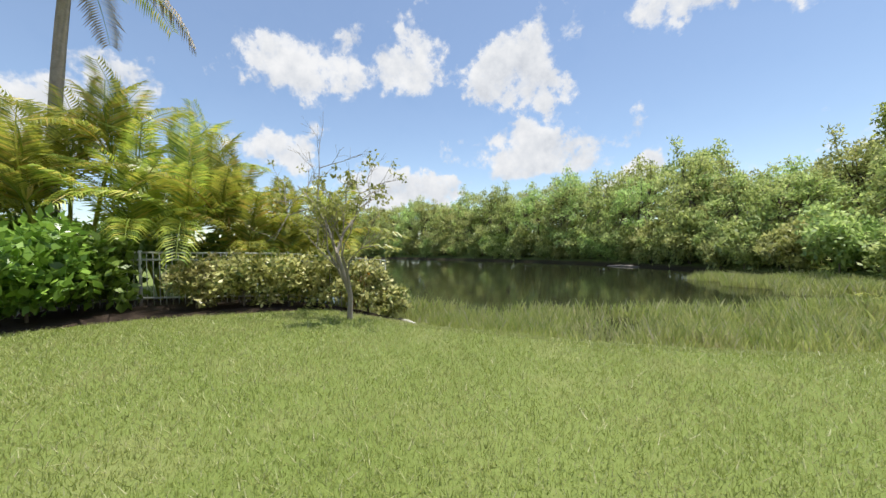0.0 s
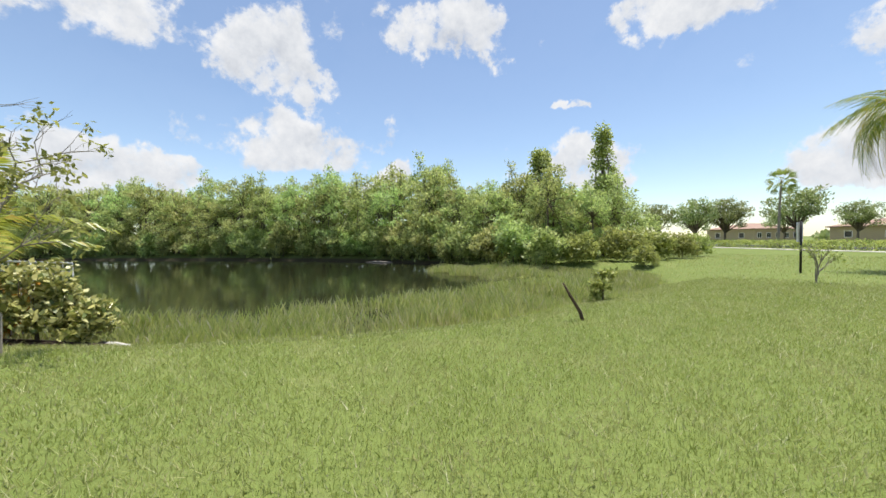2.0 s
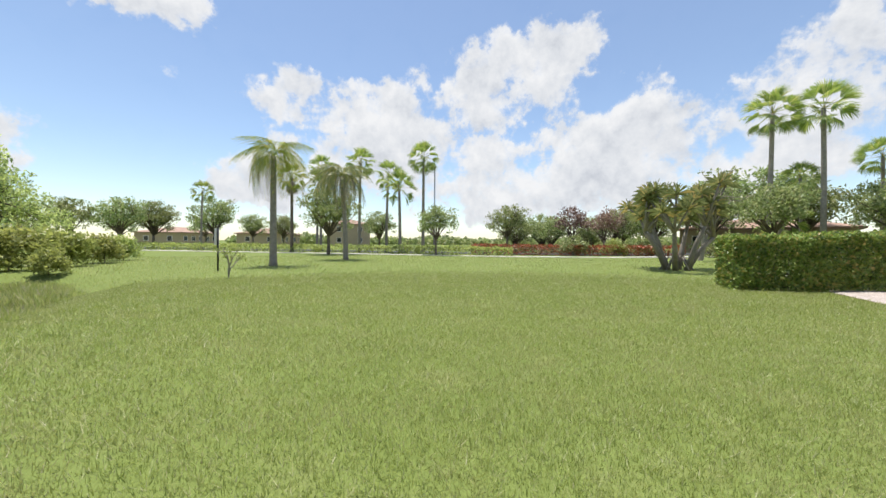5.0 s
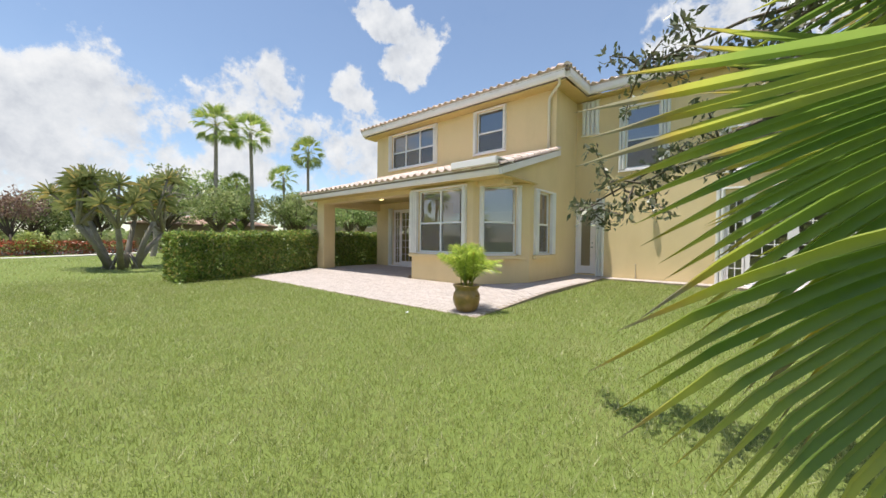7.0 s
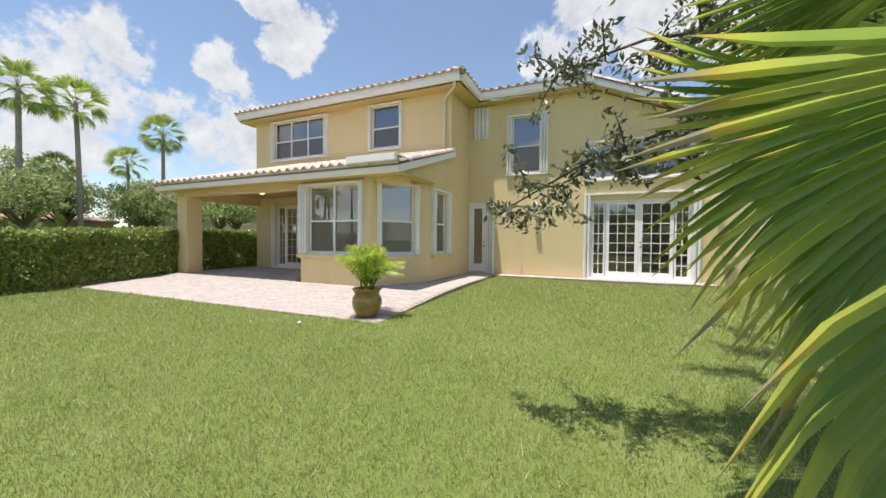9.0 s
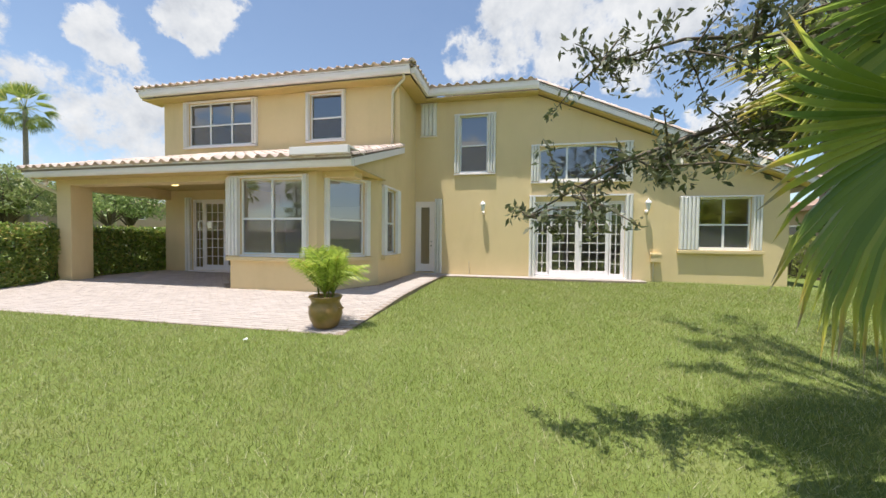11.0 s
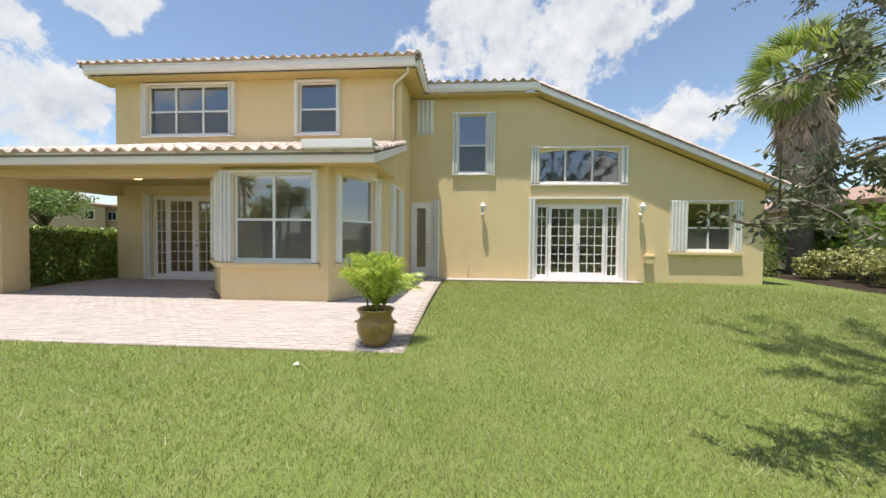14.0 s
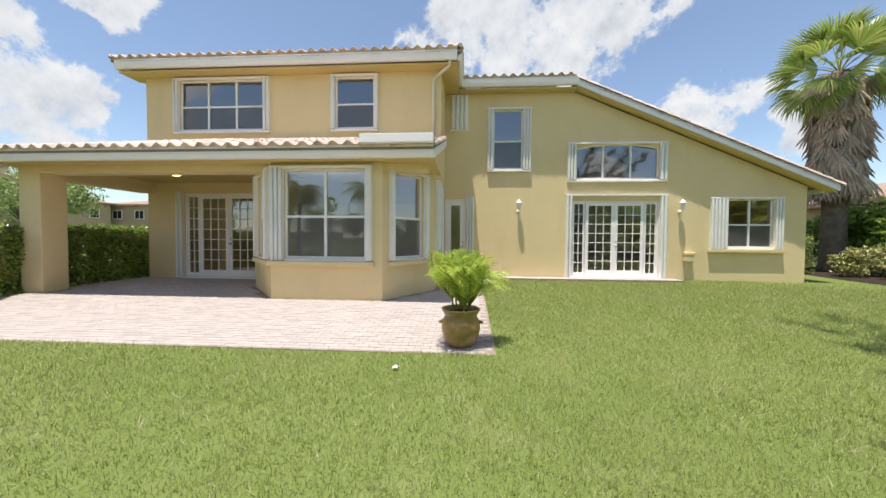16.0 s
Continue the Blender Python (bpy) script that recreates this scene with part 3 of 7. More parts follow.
def window_unit(parent_name, m, w, h, cols, rows, left=0.16, right=0.16, folds=(2, 2), blind=0.0, sill=True, arch=0.0, label="", track=True, screen=False):
    """A white framed window whose glass fills w x h, at m (its lower left corner in the wall face), with shutter stacks beside it."""
    win = part("window", None, house, label or "white framed window with folded storm shutters", m)
    f = 0.045
    part("frame", (boxes([(0, 0.05, 0, w, 0.10, f), (0, 0.05, h - f, w, 0.10, h), (0, 0.05, f, f, 0.10, h - f), (w - f, 0.05, f, w, 0.10, h - f)], 0.004), VINYL), win)
    for i in range(1, cols):
        x = w * i / cols
        part("mullion", (boxes([(x - 0.028, 0.047, f, x + 0.028, 0.10, h - f)], 0.004), VINYL), win)
    for j in range(1, rows):
        z = h * (j / rows - 0.03)
        part("rail", (boxes([(f, 0.044, z - 0.024, w - f, 0.096, z + 0.024)], 0.004), VINYL), win)
    zs = [f] + [h * (j / rows - 0.03) for j in range(1, rows)] + [h - f]
    for i in range(cols):
        for j in range(rows):
            a, b = w * i / cols + 0.02, w * (i + 1) / cols - 0.02
            pane = part("pane", mesh_of("pane", [(a, 0.085, zs[j]), (b, 0.085, zs[j]), (b, 0.085, zs[j + 1]), (a, 0.085, zs[j + 1])], [(0, 1, 2, 3)], GLASS), win)
            pane.visible_shadow = False
    if screen:
        zt = h * (1 / rows - 0.03) - 0.024
        part("insect_screen", mesh_of("insect_screen", [(f, 0.062, f), (w - f, 0.062, f), (w - f, 0.062, zt), (f, 0.062, zt)], [(0, 1, 2, 3)], SCREEN), win, "fine grey insect screen")
    if arch:
        # stucco infill between the eyebrow curve and the square opening
        verts, faces = [], []
        n = 16
        for i in range(n + 1):
            x = w * i / n
            z = h - arch * (2 * i / n - 1) ** 2
            for yy in (0.01, 0.048):
                verts += [(x, yy, z), (x, yy, h + 0.01)]
        for i in range(n):
            a, b = i * 4, i * 4 + 4
            faces += [(a, b, b + 1, a + 1), (a, a + 2, b + 2, b)]
        part("arch_infill", mesh_of("arch_infill", verts, faces, STUCCO), win)
        part("arch_frame", mesh_of("arch_frame", *tube([(w * i / n, 0.035, h - 0.012 - arch * (2 * i / n - 1) ** 2) for i in range(n + 1)], [0.02] * (n + 1), 6), VINYL), win)
    if sill:
        part("sill", (boxes([(0.0, -0.035, -0.05, w, 0.06, -0.005)], 0.006), WHITE), win)
        if m.translation.z < 2.0:
            part("ledge", (boxes([(-left - 0.04, -0.11, -0.15, w + right + 0.04, 0.0, -0.052)], 0.012), STUCCO), win, "projecting yellow stucco ledge")
        else:
            part("track", (boxes([(-left, -0.085, -0.10, w + right, 0.0, -0.052)], 0.005), WHITE), win)
    if track:
        part("track", (boxes([(-left, -0.085, h + 0.002, w + right, 0.0, h + 0.05)], 0.005), WHITE), win)
    if left:
        part("shutter", accordion(left, h + 0.05, folds[0]), win, "folded white metal storm shutter", Matrix.Translation((-left, -0.002, -0.03)))
    if right:
        part("shutter", accordion(right, h + 0.05, folds[1]), win, "folded white metal storm shutter", Matrix.Translation((w, -0.002, -0.03)))
    if blind:
        part("blind", (boxes([(0.05, 0.16, h * (1 - blind), w - 0.05, 0.175, h - 0.03)]), BLIND), win, "pale window blind")
    return win


def lite_door(name, m, w, h, cols, rows, border, parent, handle_side=0):
    """A white door leaf or sidelight with a grid of small panes."""
    d = part(name, None, parent, "", m)
    b = border
    part("frame", (boxes([(0, 0, 0, w, 0.045, b * 1.6), (0, 0, h - b, w, 0.045, h), (0, 0, b * 1.6, b, 0.045, h - b), (w - b, 0, b * 1.6, w, 0.045, h - b)], 0.004), WHITE), d)
    zl, zh = b * 1.6, h - b
    bars = []
    for i in range(1, cols):
        x = b + (w - 2 * b) * i / cols
        bars.append((x - 0.011, 0.002, zl, x + 0.011, 0.043, zh))
    for j in range(1, rows):
        z = zl + (zh - zl) * j / rows
        bars.append((b, 0.0045, z - 0.011, w - b, 0.0405, z + 0.011))
    part("muntins", (boxes(bars, 0.002), WHITE), d)
    p = part("pane", mesh_of("pane", [(b, 0.024, zl), (w - b, 0.024, zl), (w - b, 0.024, zh), (b, 0.024, zh)], [(0, 1, 2, 3)], GLASS), d)
    p.visible_shadow = False
    return d


def knob(parent, x, z):
    v, f = lathe([(0.0, 0.0), (0.03, 0.0), (0.03, 0.008), (0.012, 0.012), (0.012, 0.045), (0.028, 0.055), (0.03, 0.07), (0.018, 0.085), (0.0, 0.087)], 14)
    part("handle", mesh_of("handle", v, f, STEEL, True), parent, "brushed steel door knob", pose(x, 0, z, 90, 0, 0))
    v, f = lathe([(0.0, 0.0), (0.027, 0.0), (0.027, 0.012), (0.014, 0.02), (0.0, 0.021)], 14)
    part("deadbolt", mesh_of("deadbolt", v, f, STEEL, True), parent, "", pose(x, 0, z + 0.14, 90, 0, 0))


def french_set(m, w, h, label):
    """Two fifteen-to-eighteen light doors between sidelights, in one white frame."""
    s = part("french_door", None, house, label, m)
    part("frame", (boxes([(0, 0.03, 0, w, 0.13, 0.035), (0, 0.03, h - 0.05, w, 0.13, h), (0, 0.03, 0.035, 0.04, 0.13, h - 0.05), (w - 0.04, 0.03, 0.035, w, 0.13, h - 0.05)], 0.005), WHITE), s)
    side = 0.40
    leaf = (w - 0.08 - 2 * side) / 2
    zb, hh = 0.037, h - 0.05 - 0.04
    lite_door("sidelight", Matrix.Translation((0.042, 0.06, zb)), side - 0.02, hh, 2, 7, 0.05, s)
    a = lite_door("door_leaf", Matrix.Translation((0.04 + side, 0.045, zb)), leaf - 0.004, hh, 3, 7, 0.10, s)
    b = lite_door("door_leaf", Matrix.Translation((0.04 + side + leaf, 0.045, zb)), leaf - 0.004, hh, 3, 7, 0.10, s)
    lite_door("sidelight", Matrix.Translation((w - 0.022 - side, 0.06, zb)), side - 0.02, hh, 2, 7, 0.05, s)
    knob(b, 0.05, 0.95)
    return s


# wall shells
FLOOR_Z = 0.12
EAST_HOLES = [(1.73, 2.68, 3.60, 5.50), (4.37, 6.94, 3.26, 4.36), (4.27, 6.98, 0.14, 2.57), (9.015, 10.386, 1.10, 2.625), (0.15, 0.87, 0.16, 2.62)]
wall_panel("wall", 0.162, 11.33, -0.6, rake, [(max(h[0], 0.18), *h[1:]) for h in EAST_HOLES], -0.08, 0.22, None, "long yellow stucco rear wall under a sloping gable")
wall_panel("wall", -8.65, 0.16, 2.9, 6.02, [(-7.60, -5.02, 4.47, 5.93), (-2.88, -1.75, 4.47, 5.93)], -1.76, 0.22, None, "yellow stucco upper storey wall")
wall_panel("wall", -8.65, -4.15, -0.6, 2.9, [(-7.50, -4.80, 0.14, 2.62)], -1.757, 0.22, None, "yellow stucco wall at the back of the porch")
# side walls, turned a quarter
side = pose(0.16, 0, 0, 0, 0, 90)
wall_panel("wall", -1.538, -0.082, 2.9, 6.02, [], 0.0, 0.2, side)
wall_panel("wall", -3.42, -0.082, -0.6, 2.899, [(-2.98, -2.12, 0.90, 2.70)], 0.0, 0.2, side, "yellow stucco side wall of the bay")
wall_panel("wall", -1.54, 10, -0.6, 6.02, [], 0.0, 0.2, pose(-8.45, 0, 0, 0, 0, 90))
wall_panel("wall", 0.142, 10, -0.6, 3.0, [], 0.0, 0.2, pose(11.33, 0, 0, 0, 0, 90))
wall_panel("wall", -8.448, 11.128, -0.6, 3.0, [], 9.8, 0.2)
# bay: front and two splayed faces
wall_panel("wall", -3.08, -0.76, -0.6, 2.9, [(-2.80, -1.10, 0.90, 2.72)], -4.83, 0.2, None, "yellow stucco front of the bay window")


def splay(ax, ay, bx, by, hole, flip=False):
    length = math.hypot(bx - ax, by - ay)
    ang = math.degrees(math.atan2(by - ay, bx - ax))
    m = pose(ax, ay, 0, 0, 0, ang)
    wall_panel("wall", 0.0, length, -0.6, 2.9, [hole(length)], 0.0, 0.2, m)
    return m, length


BR_M, BR_L = splay(-0.76, -4.83, 0.16, -3.42, lambda n: (0.30, n - 0.42, 0.90, 2.72))
BL_M, BL_L = splay(-4.28, -3.42, -3.08, -4.83, lambda n: (0.42, n - 0.30, 0.90, 2.72))
wall_panel("wall", 0, 1.66, -0.6, 2.9, [], 0.0, 0.2, pose(-4.28, -1.76, 0, 0, 0, -90))

# windows
window_unit("w", Matrix.Translation((-7.60, -1.76, 4.47)), 2.58, 1.46, 3, 2, 0.17, 0.20, (2, 2), 0.0, label="wide white framed upper window with six panes", screen=True)
window_unit("w", Matrix.Translation((-2.88, -1.76, 4.47)), 1.13, 1.46, 1, 2, 0.13, 0.12, (1, 1), label="white framed upper sash window", screen=True)
window_unit("w", Matrix.Translation((1.73, -0.08, 3.60)), 0.95, 1.90, 1, 2, 0.19, 0.27, (2, 3), label="tall white framed upper sash window with shutters", screen=True)
window_unit("w", Matrix.Translation((4.37, -0.08, 3.26)), 2.57, 1.10, 3, 1, 0.27, 0.23, (3, 2), arch=0.14, label="three-light eyebrow arched window above the french doors")
window_unit("w", Matrix.Translation((9.015, -0.08, 1.10)), 1.371, 1.525, 2, 2, 0.52, 0.26, (5, 3), label="white framed four-pane window with stacked shutters", screen=True)
window_unit("w", Matrix.Translation((-2.80, -4.83, 0.90)), 1.70, 1.82, 2, 2, 0.27, 0.14, (3, 1), label="wide four-pane bay window reflecting palms", screen=True)
window_unit("w", BR_M @ Matrix.Translation((0.30, 0, 0.90)), BR_L - 0.72, 1.82, 1, 2, 0.12, 0.14, (1, 1), label="splayed bay sash window", screen=True)
window_unit("w", BL_M @ Matrix.Translation((0.42, 0, 0.90)), BL_L - 0.72, 1.82, 1, 2, 0.14, 0.16, (1, 2), label="splayed bay sash window beside the porch", screen=True)
window_unit("w", side @ Matrix.Translation((-2.98, 0, 0.90)), 0.86, 1.80, 1, 2, 0.20, 0.24, (2, 3), label="narrow sash window on the side of the bay", screen=True)

# doors
FD = french_set(Matrix.Translation((4.272, -0.08, 0.142)), 2.706, 2.426, "white french doors with sidelights and gridded panes")
part("shutter", accordion(0.20, 2.62, 2), FD, "folded white storm shutter", Matrix.Translation((-0.20, -0.002, -0.04)))
part("shutter", accordion(0.22, 2.62, 2), FD, "folded white storm shutter", Matrix.Translation((2.706, -0.002, -0.04)))
part("track", (boxes([(-0.20, -0.09, 2.58, 2.926, 0, 2.63)], 0.005), WHITE), FD)
part("threshold", (boxes([(-0.05, -0.16, -0.05, 2.75, 0.03, -0.002)], 0.006), WHITE), FD)
PD = french_set(Matrix.Translation((-7.498, -1.76, 0.142)), 2.696, 2.476, "white gridded french doors opening on the porch")
part("shutter", accordion(0.22, 2.62, 2), PD, "folded white storm shutter", Matrix.Translation((-0.24, -0.002, -0.08)))
part("threshold", (boxes([(-0.05, -0.14, -0.06, 2.75, 0.03, -0.002)], 0.006), WHITE), PD)


def side_door():
    d = part("door", None, house, "narrow white door with one long obscured pane", Matrix.Translation((0.182, -0.08, 0.162)))
    w, h = 0.686, 2.456
    part("frame", (boxes([(0, 0.0, 0, 0.05, 0.12, h), (w - 0.05, 0.0, 0, w, 0.12, h), (0.05, 0.0, h - 0.05, w - 0.05, 0.12, h)], 0.005), WHITE), d)
    part("leaf", (boxes([(0.052, 0.03, 0.02, 0.19, 0.075, h - 0.052), (w - 0.19, 0.03, 0.02, w - 0.052, 0.075, h - 0.052), (0.19, 0.03, 0.02, w - 0.19, 0.075, 0.28), (0.19, 0.03, h - 0.20, w - 0.19, 0.075, h - 0.052)], 0.003), WHITE), d)
    pn = part("pane", mesh_of("pane", [(0.19, 0.05, 0.28), (w - 0.19, 0.05, 0.28), (w - 0.19, 0.05, h - 0.2), (0.19, 0.05, h - 0.2)], [(0, 1, 2, 3)], GLASS), d)
    pn.visible_shadow = False
    knob(d, w - 0.11, 0.92)
    part("shutter", accordion(0.26, 2.58, 3), d, "folded white storm shutter", Matrix.Translation((w + 0.002, -0.002, -0.04)))
    part("threshold", (boxes([(-0.02, -0.22, -0.09, w + 0.1, 0.0, -0.03)], 0.01), CONCRETE), d)


side_door()
# closed corrugated panel over a small upper opening
PANEL = part("storm_panel", None, house, "corrugated white storm panel over a small window", Matrix.Translation((0.36, -0.08, 4.88)))
part("sheet", accordion(0.55, 1.08, 4), PANEL)
part("track", (boxes([(-0.03, -0.05, -0.04, 0.58, 0.0, -0.002)], 0.004), WHITE), PANEL)
part("track", (boxes([(-0.03, -0.05, 1.082, 0.58, 0.0, 1.12)], 0.004), WHITE), PANEL)

# rooms behind the glass
part("room", mesh_of("room", [(-8.4, -1.5, 0.1), (0.0, -1.5, 0.1), (0.0, 0.2, 0.1), (11.1, 0.2, 0.1), (11.1, 9.7, 0.1), (-8.4, 9.7, 0.1)], [(0, 1, 2, 3, 4, 5)], ROOMFLOOR), house)
part("room", (boxes([(-8.4, 4.6, 0.1, 11.1, 4.7, 5.9), (3.6, 0.16, 0.1, 3.7, 4.6, 5.9), (8.2, 0.16, 0.1, 8.3, 4.6, 3.9)]), ROOM), house)
part("room", (boxes([(-8.4, -1.5, 2.92, -0.05, 4.6, 3.10), (-0.05, 0.15, 2.92, 3.6, 4.6, 3.10), (-3.0, -4.6, 2.76, -0.8, -3.3, 2.84), (-4.1, -3.3, 2.762, 0.0, -1.5, 2.842)]), ROOM), house)
part("room_ceiling", (boxes([(-8.44, -1.53, 5.92, 0.15, 9.78, 5.98), (0.152, 0.145, 5.922, 4.24, 9.78, 5.982), (-8.4, 4.72, 2.922, 11.1, 9.78, 3.0)]), ROOM), house)
part("bay_floor", (boxes([(-3.0, -4.6, 0.02, -0.8, -3.3, 0.1), (-4.1, -3.3, 0.022, 0.0, -1.5, 0.102)]), ROOMFLOOR), house)

# porch frame
PIL = [(-8.86, -4.72, -8.34, -4.20)]
for x0, y0, x1, y1 in PIL:
    part("porch_pillar", (boxes([(x0, y0, -0.6, x1, y1, 2.72)], 0.012), STUCCO), house, "square yellow stucco porch pillar")
part("porch_beam", (boxes([(-8.86, -4.72, 2.70, 0.12, -4.30, 2.99)], 0.006), STUCCO), house)
part("porch_beam", (boxes([(-8.84, -4.298, 2.62, -8.40, -1.762, 2.985)], 0.006), STUCCO), house)
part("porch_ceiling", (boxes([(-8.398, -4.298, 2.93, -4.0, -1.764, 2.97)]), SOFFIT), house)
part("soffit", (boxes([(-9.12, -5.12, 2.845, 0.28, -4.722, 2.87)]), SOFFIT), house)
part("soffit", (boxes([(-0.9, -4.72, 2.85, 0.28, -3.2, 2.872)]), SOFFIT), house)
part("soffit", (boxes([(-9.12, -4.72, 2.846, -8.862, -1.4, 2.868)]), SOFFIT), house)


def gutter(name, a, b, h=0.22, d=0.13):
    """A square-faced rain gutter with a rolled lip from a to b; a is the left end as seen from outside."""
    a, b = Vector(a), Vector(b)
    n = (b - a).length
    ang = math.degrees(math.atan2(b.y - a.y, b.x - a.x))
    prof = [(0.0, 0.0), (-d * 0.75, 0.0), (-d, h * 0.35), (-d, h * 0.86), (-d - 0.012, h * 0.9), (-d - 0.012, h), (-d + 0.012, h), (-d + 0.012, h * 0.8), (0.0, h * 0.75)]
    verts = [(x, y, z) for x in (0, n) for y, z in prof]
    k = len(prof)
    faces = [(i, (i + 1) % k, (i + 1) % k + k, i + k) for i in range(k)] + [tuple(range(k))[::-1], tuple(range(k, 2 * k))]
    return part(name, mesh_of(name, verts, faces, WHITE), house, "white metal rain gutter", Matrix.Translation(a) @ pose(0, 0, 0, 0, 0, ang))


gutter("gutter", (-9.14, -5.12, 2.85), (0.30, -5.12, 2.85))
gutter("gutter", (-9.14, -1.30, 2.85), (-9.14, -5.12, 2.85))
gutter("gutter", (-9.1, -2.17, 6.10), (0.62, -2.17, 6.10))
gutter("gutter", (0.62, -2.17, 6.10), (0.62, -0.42, 6.10))
gutter("gutter", (0.62, -0.40, 6.10), (4.30, -0.40, 6.10))
gutter("gutter", (-9.1, 8.0, 6.10), (-9.1, -2.17, 6.10))
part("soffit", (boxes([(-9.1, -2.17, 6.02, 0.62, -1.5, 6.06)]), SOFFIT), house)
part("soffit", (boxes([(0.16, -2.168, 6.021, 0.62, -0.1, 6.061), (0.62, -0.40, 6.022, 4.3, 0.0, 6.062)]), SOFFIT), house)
# sloped fascia along the gable and the porch end
RX, RZ, RS = 4.28, 6.12, 0.4275


def board(name, a, b, h, t, material):
    """A straight board between two points, h high and t thick."""
    a, b = Vector(a), Vector(b)
    verts = []
    side_v = (b - a).cross(Vector((0, 0, 1))).normalized() * t / 2
    for p in (a, b):
        for s, dz in ((-1, 0), (1, 0), (1, h), (-1, h)):
            verts.append(p + side_v * s + Vector((0, 0, dz)))
    faces = [(0, 1, 2, 3), (7, 6, 5, 4), (0, 4, 5, 1), (1, 5, 6, 2), (2, 6, 7, 3), (3, 7, 4, 0)]
    return part(name, mesh_of(name, verts, faces, material), house)


board("fascia", (RX, -0.40, RZ - 0.02), (11.95, -0.40, RZ - 0.02 - (11.95 - RX) * RS), 0.20, 0.04, WHITE)
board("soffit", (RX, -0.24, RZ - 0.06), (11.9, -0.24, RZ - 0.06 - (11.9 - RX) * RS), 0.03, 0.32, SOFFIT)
board("fascia", (0.30, -5.12, 2.86), (0.30, -1.76, 3.92), 0.17, 0.04, WHITE)
board("fascia", (11.95, -0.40, 2.83), (11.95, 9.9, 2.83), 0.20, 0.05, WHITE)
part("flashing", (boxes([(-1.05, -5.42, 3.075, 0.31, -5.30, 3.24), (-1.05, -5.31, 3.20, 0.31, -4.6, 3.245)], 0.01), WHITE), house, "white metal flashing at the gutter corner")


part("wall", mesh_of("wall", [(0.163, -5.0, 2.875), (0.163, -1.76, 2.875), (0.163, -1.76, 3.95), (0.163, -5.0, 2.95), (0.02, -5.0, 2.875), (0.02, -1.76, 2.875), (0.02, -1.76, 3.95), (0.02, -5.0, 2.95)], [(0, 1, 2, 3), (7, 6, 5, 4), (0, 3, 7, 4), (0, 4, 5, 1), (3, 2, 6, 7)], STUCCO), house, "yellow stucco gable under the porch roof end")


# roofs: decking under barrel tiles
def barrel_tile(length, pitch):
    """One S-shaped clay tile, length up the slope (y), pitch across (x)."""
    prof = []
    n = 9
    for i in range(n + 1):
        u = i / n
        prof.append((pitch * (u - 0.5), 0.066 * math.sin(math.pi * min(u / 0.62, 1.0)) - 0.012 * (u > 0.62) * math.sin(math.pi * (u - 0.62) / 0.38)))
    verts = []
    for y, dz in ((0, 0.022), (length, 0.0)):
        for x, z in prof:
            verts.append((x, y, z + dz))
        for x, z in prof:
            verts.append((x, y, z + dz - 0.016))
    k = n + 1
    faces = []
    for i in range(n):
        faces += [(i, i + 1, 2 * k + i + 1, 2 * k + i), (k + i + 1, k + i, 3 * k + i, 3 * k + i + 1), (i + 1, i, k + i, k + i + 1)]
    # mortar closing the hollow end
    n0 = len(verts)
    for x, z in prof:
        verts += [(x, 0.07, z + 0.006), (x, 0.07, -0.035)]
    faces += [(n0 + 2 * i, n0 + 2 * i + 1, n0 + 2 * i + 3, n0 + 2 * i + 2) for i in range(n)]
    return verts, faces


TV, TF = barrel_tile(0.40, 0.29)
TILE_MESH = mesh_of("tile", TV, TF, TILE, True)


def tiled_slope(name, origin, across, up, width, run, keep, loose_rows, label=""):
    """A roof plane: decking, loose tiles on the lowest rows as pieces, the rest joined. keep(u, v) tells where the plane exists."""
    o, ax, uy = Vector(origin), Vector(across).normalized(), Vector(up).normalized()
    nrm = ax.cross(uy).normalized()
    m = Matrix((ax, uy, nrm)).transposed().to_4x4()
    m.translation = o
    cols, rows = int(width / 0.29), int(run / 0.34)
    verts, faces = [], []
    roof_part = None
    spots = []
    for j in range(rows):
        for i in range(cols):
            u, v = (i + 0.5) * 0.29, j * 0.34
            if keep(u, v):
                spots.append((j, u, v))
    tv = np.array(TV)
    tf = [tuple(f) for f in TF]
    joined = [s for s in spots if s[0] >= loose_rows]
    loose = [s for s in spots if s[0] < loose_rows]
    for j, u, v in joined:
        jit = random.uniform(-0.008, 0.008)
        t = tv + np.array((u + jit, v, 0.03 + random.uniform(0, 0.008)))
        n = len(verts)
        verts.extend(map(tuple, t))
        faces.extend(tuple(k + n for k in f) for f in tf)
    if not verts:
        verts, faces = [(0, 0, 0), (0.01, 0, 0), (0, 0.01, 0)], [(0, 1, 2)]
    roof_part = part(name, mesh_of(name, verts, faces, TILE, True), house, label, m)
    roof_part["kind"] = "stuff"
    for j, u, v in loose:
        part("tile", TILE_MESH, roof_part, "", pose(u + random.uniform(-0.008, 0.008), v + random.uniform(-0.012, 0.006), 0.03 + random.uniform(0, 0.006), 0, 0, random.uniform(-1.2, 1.2)))
    return roof_part, m


def deck(corners, t=0.05):
    vs = [Vector(c) for c in corners]
    n = len(vs)
    verts = vs + [v - Vector((0, 0, t)) for v in vs]
    faces = [tuple(range(n)), tuple(reversed(range(n, 2 * n)))] + [(i, i + n, (i + 1) % n + n, (i + 1) % n) for i in range(n)]
    part("roof_deck", mesh_of("roof_deck", verts, faces, SAND), house)


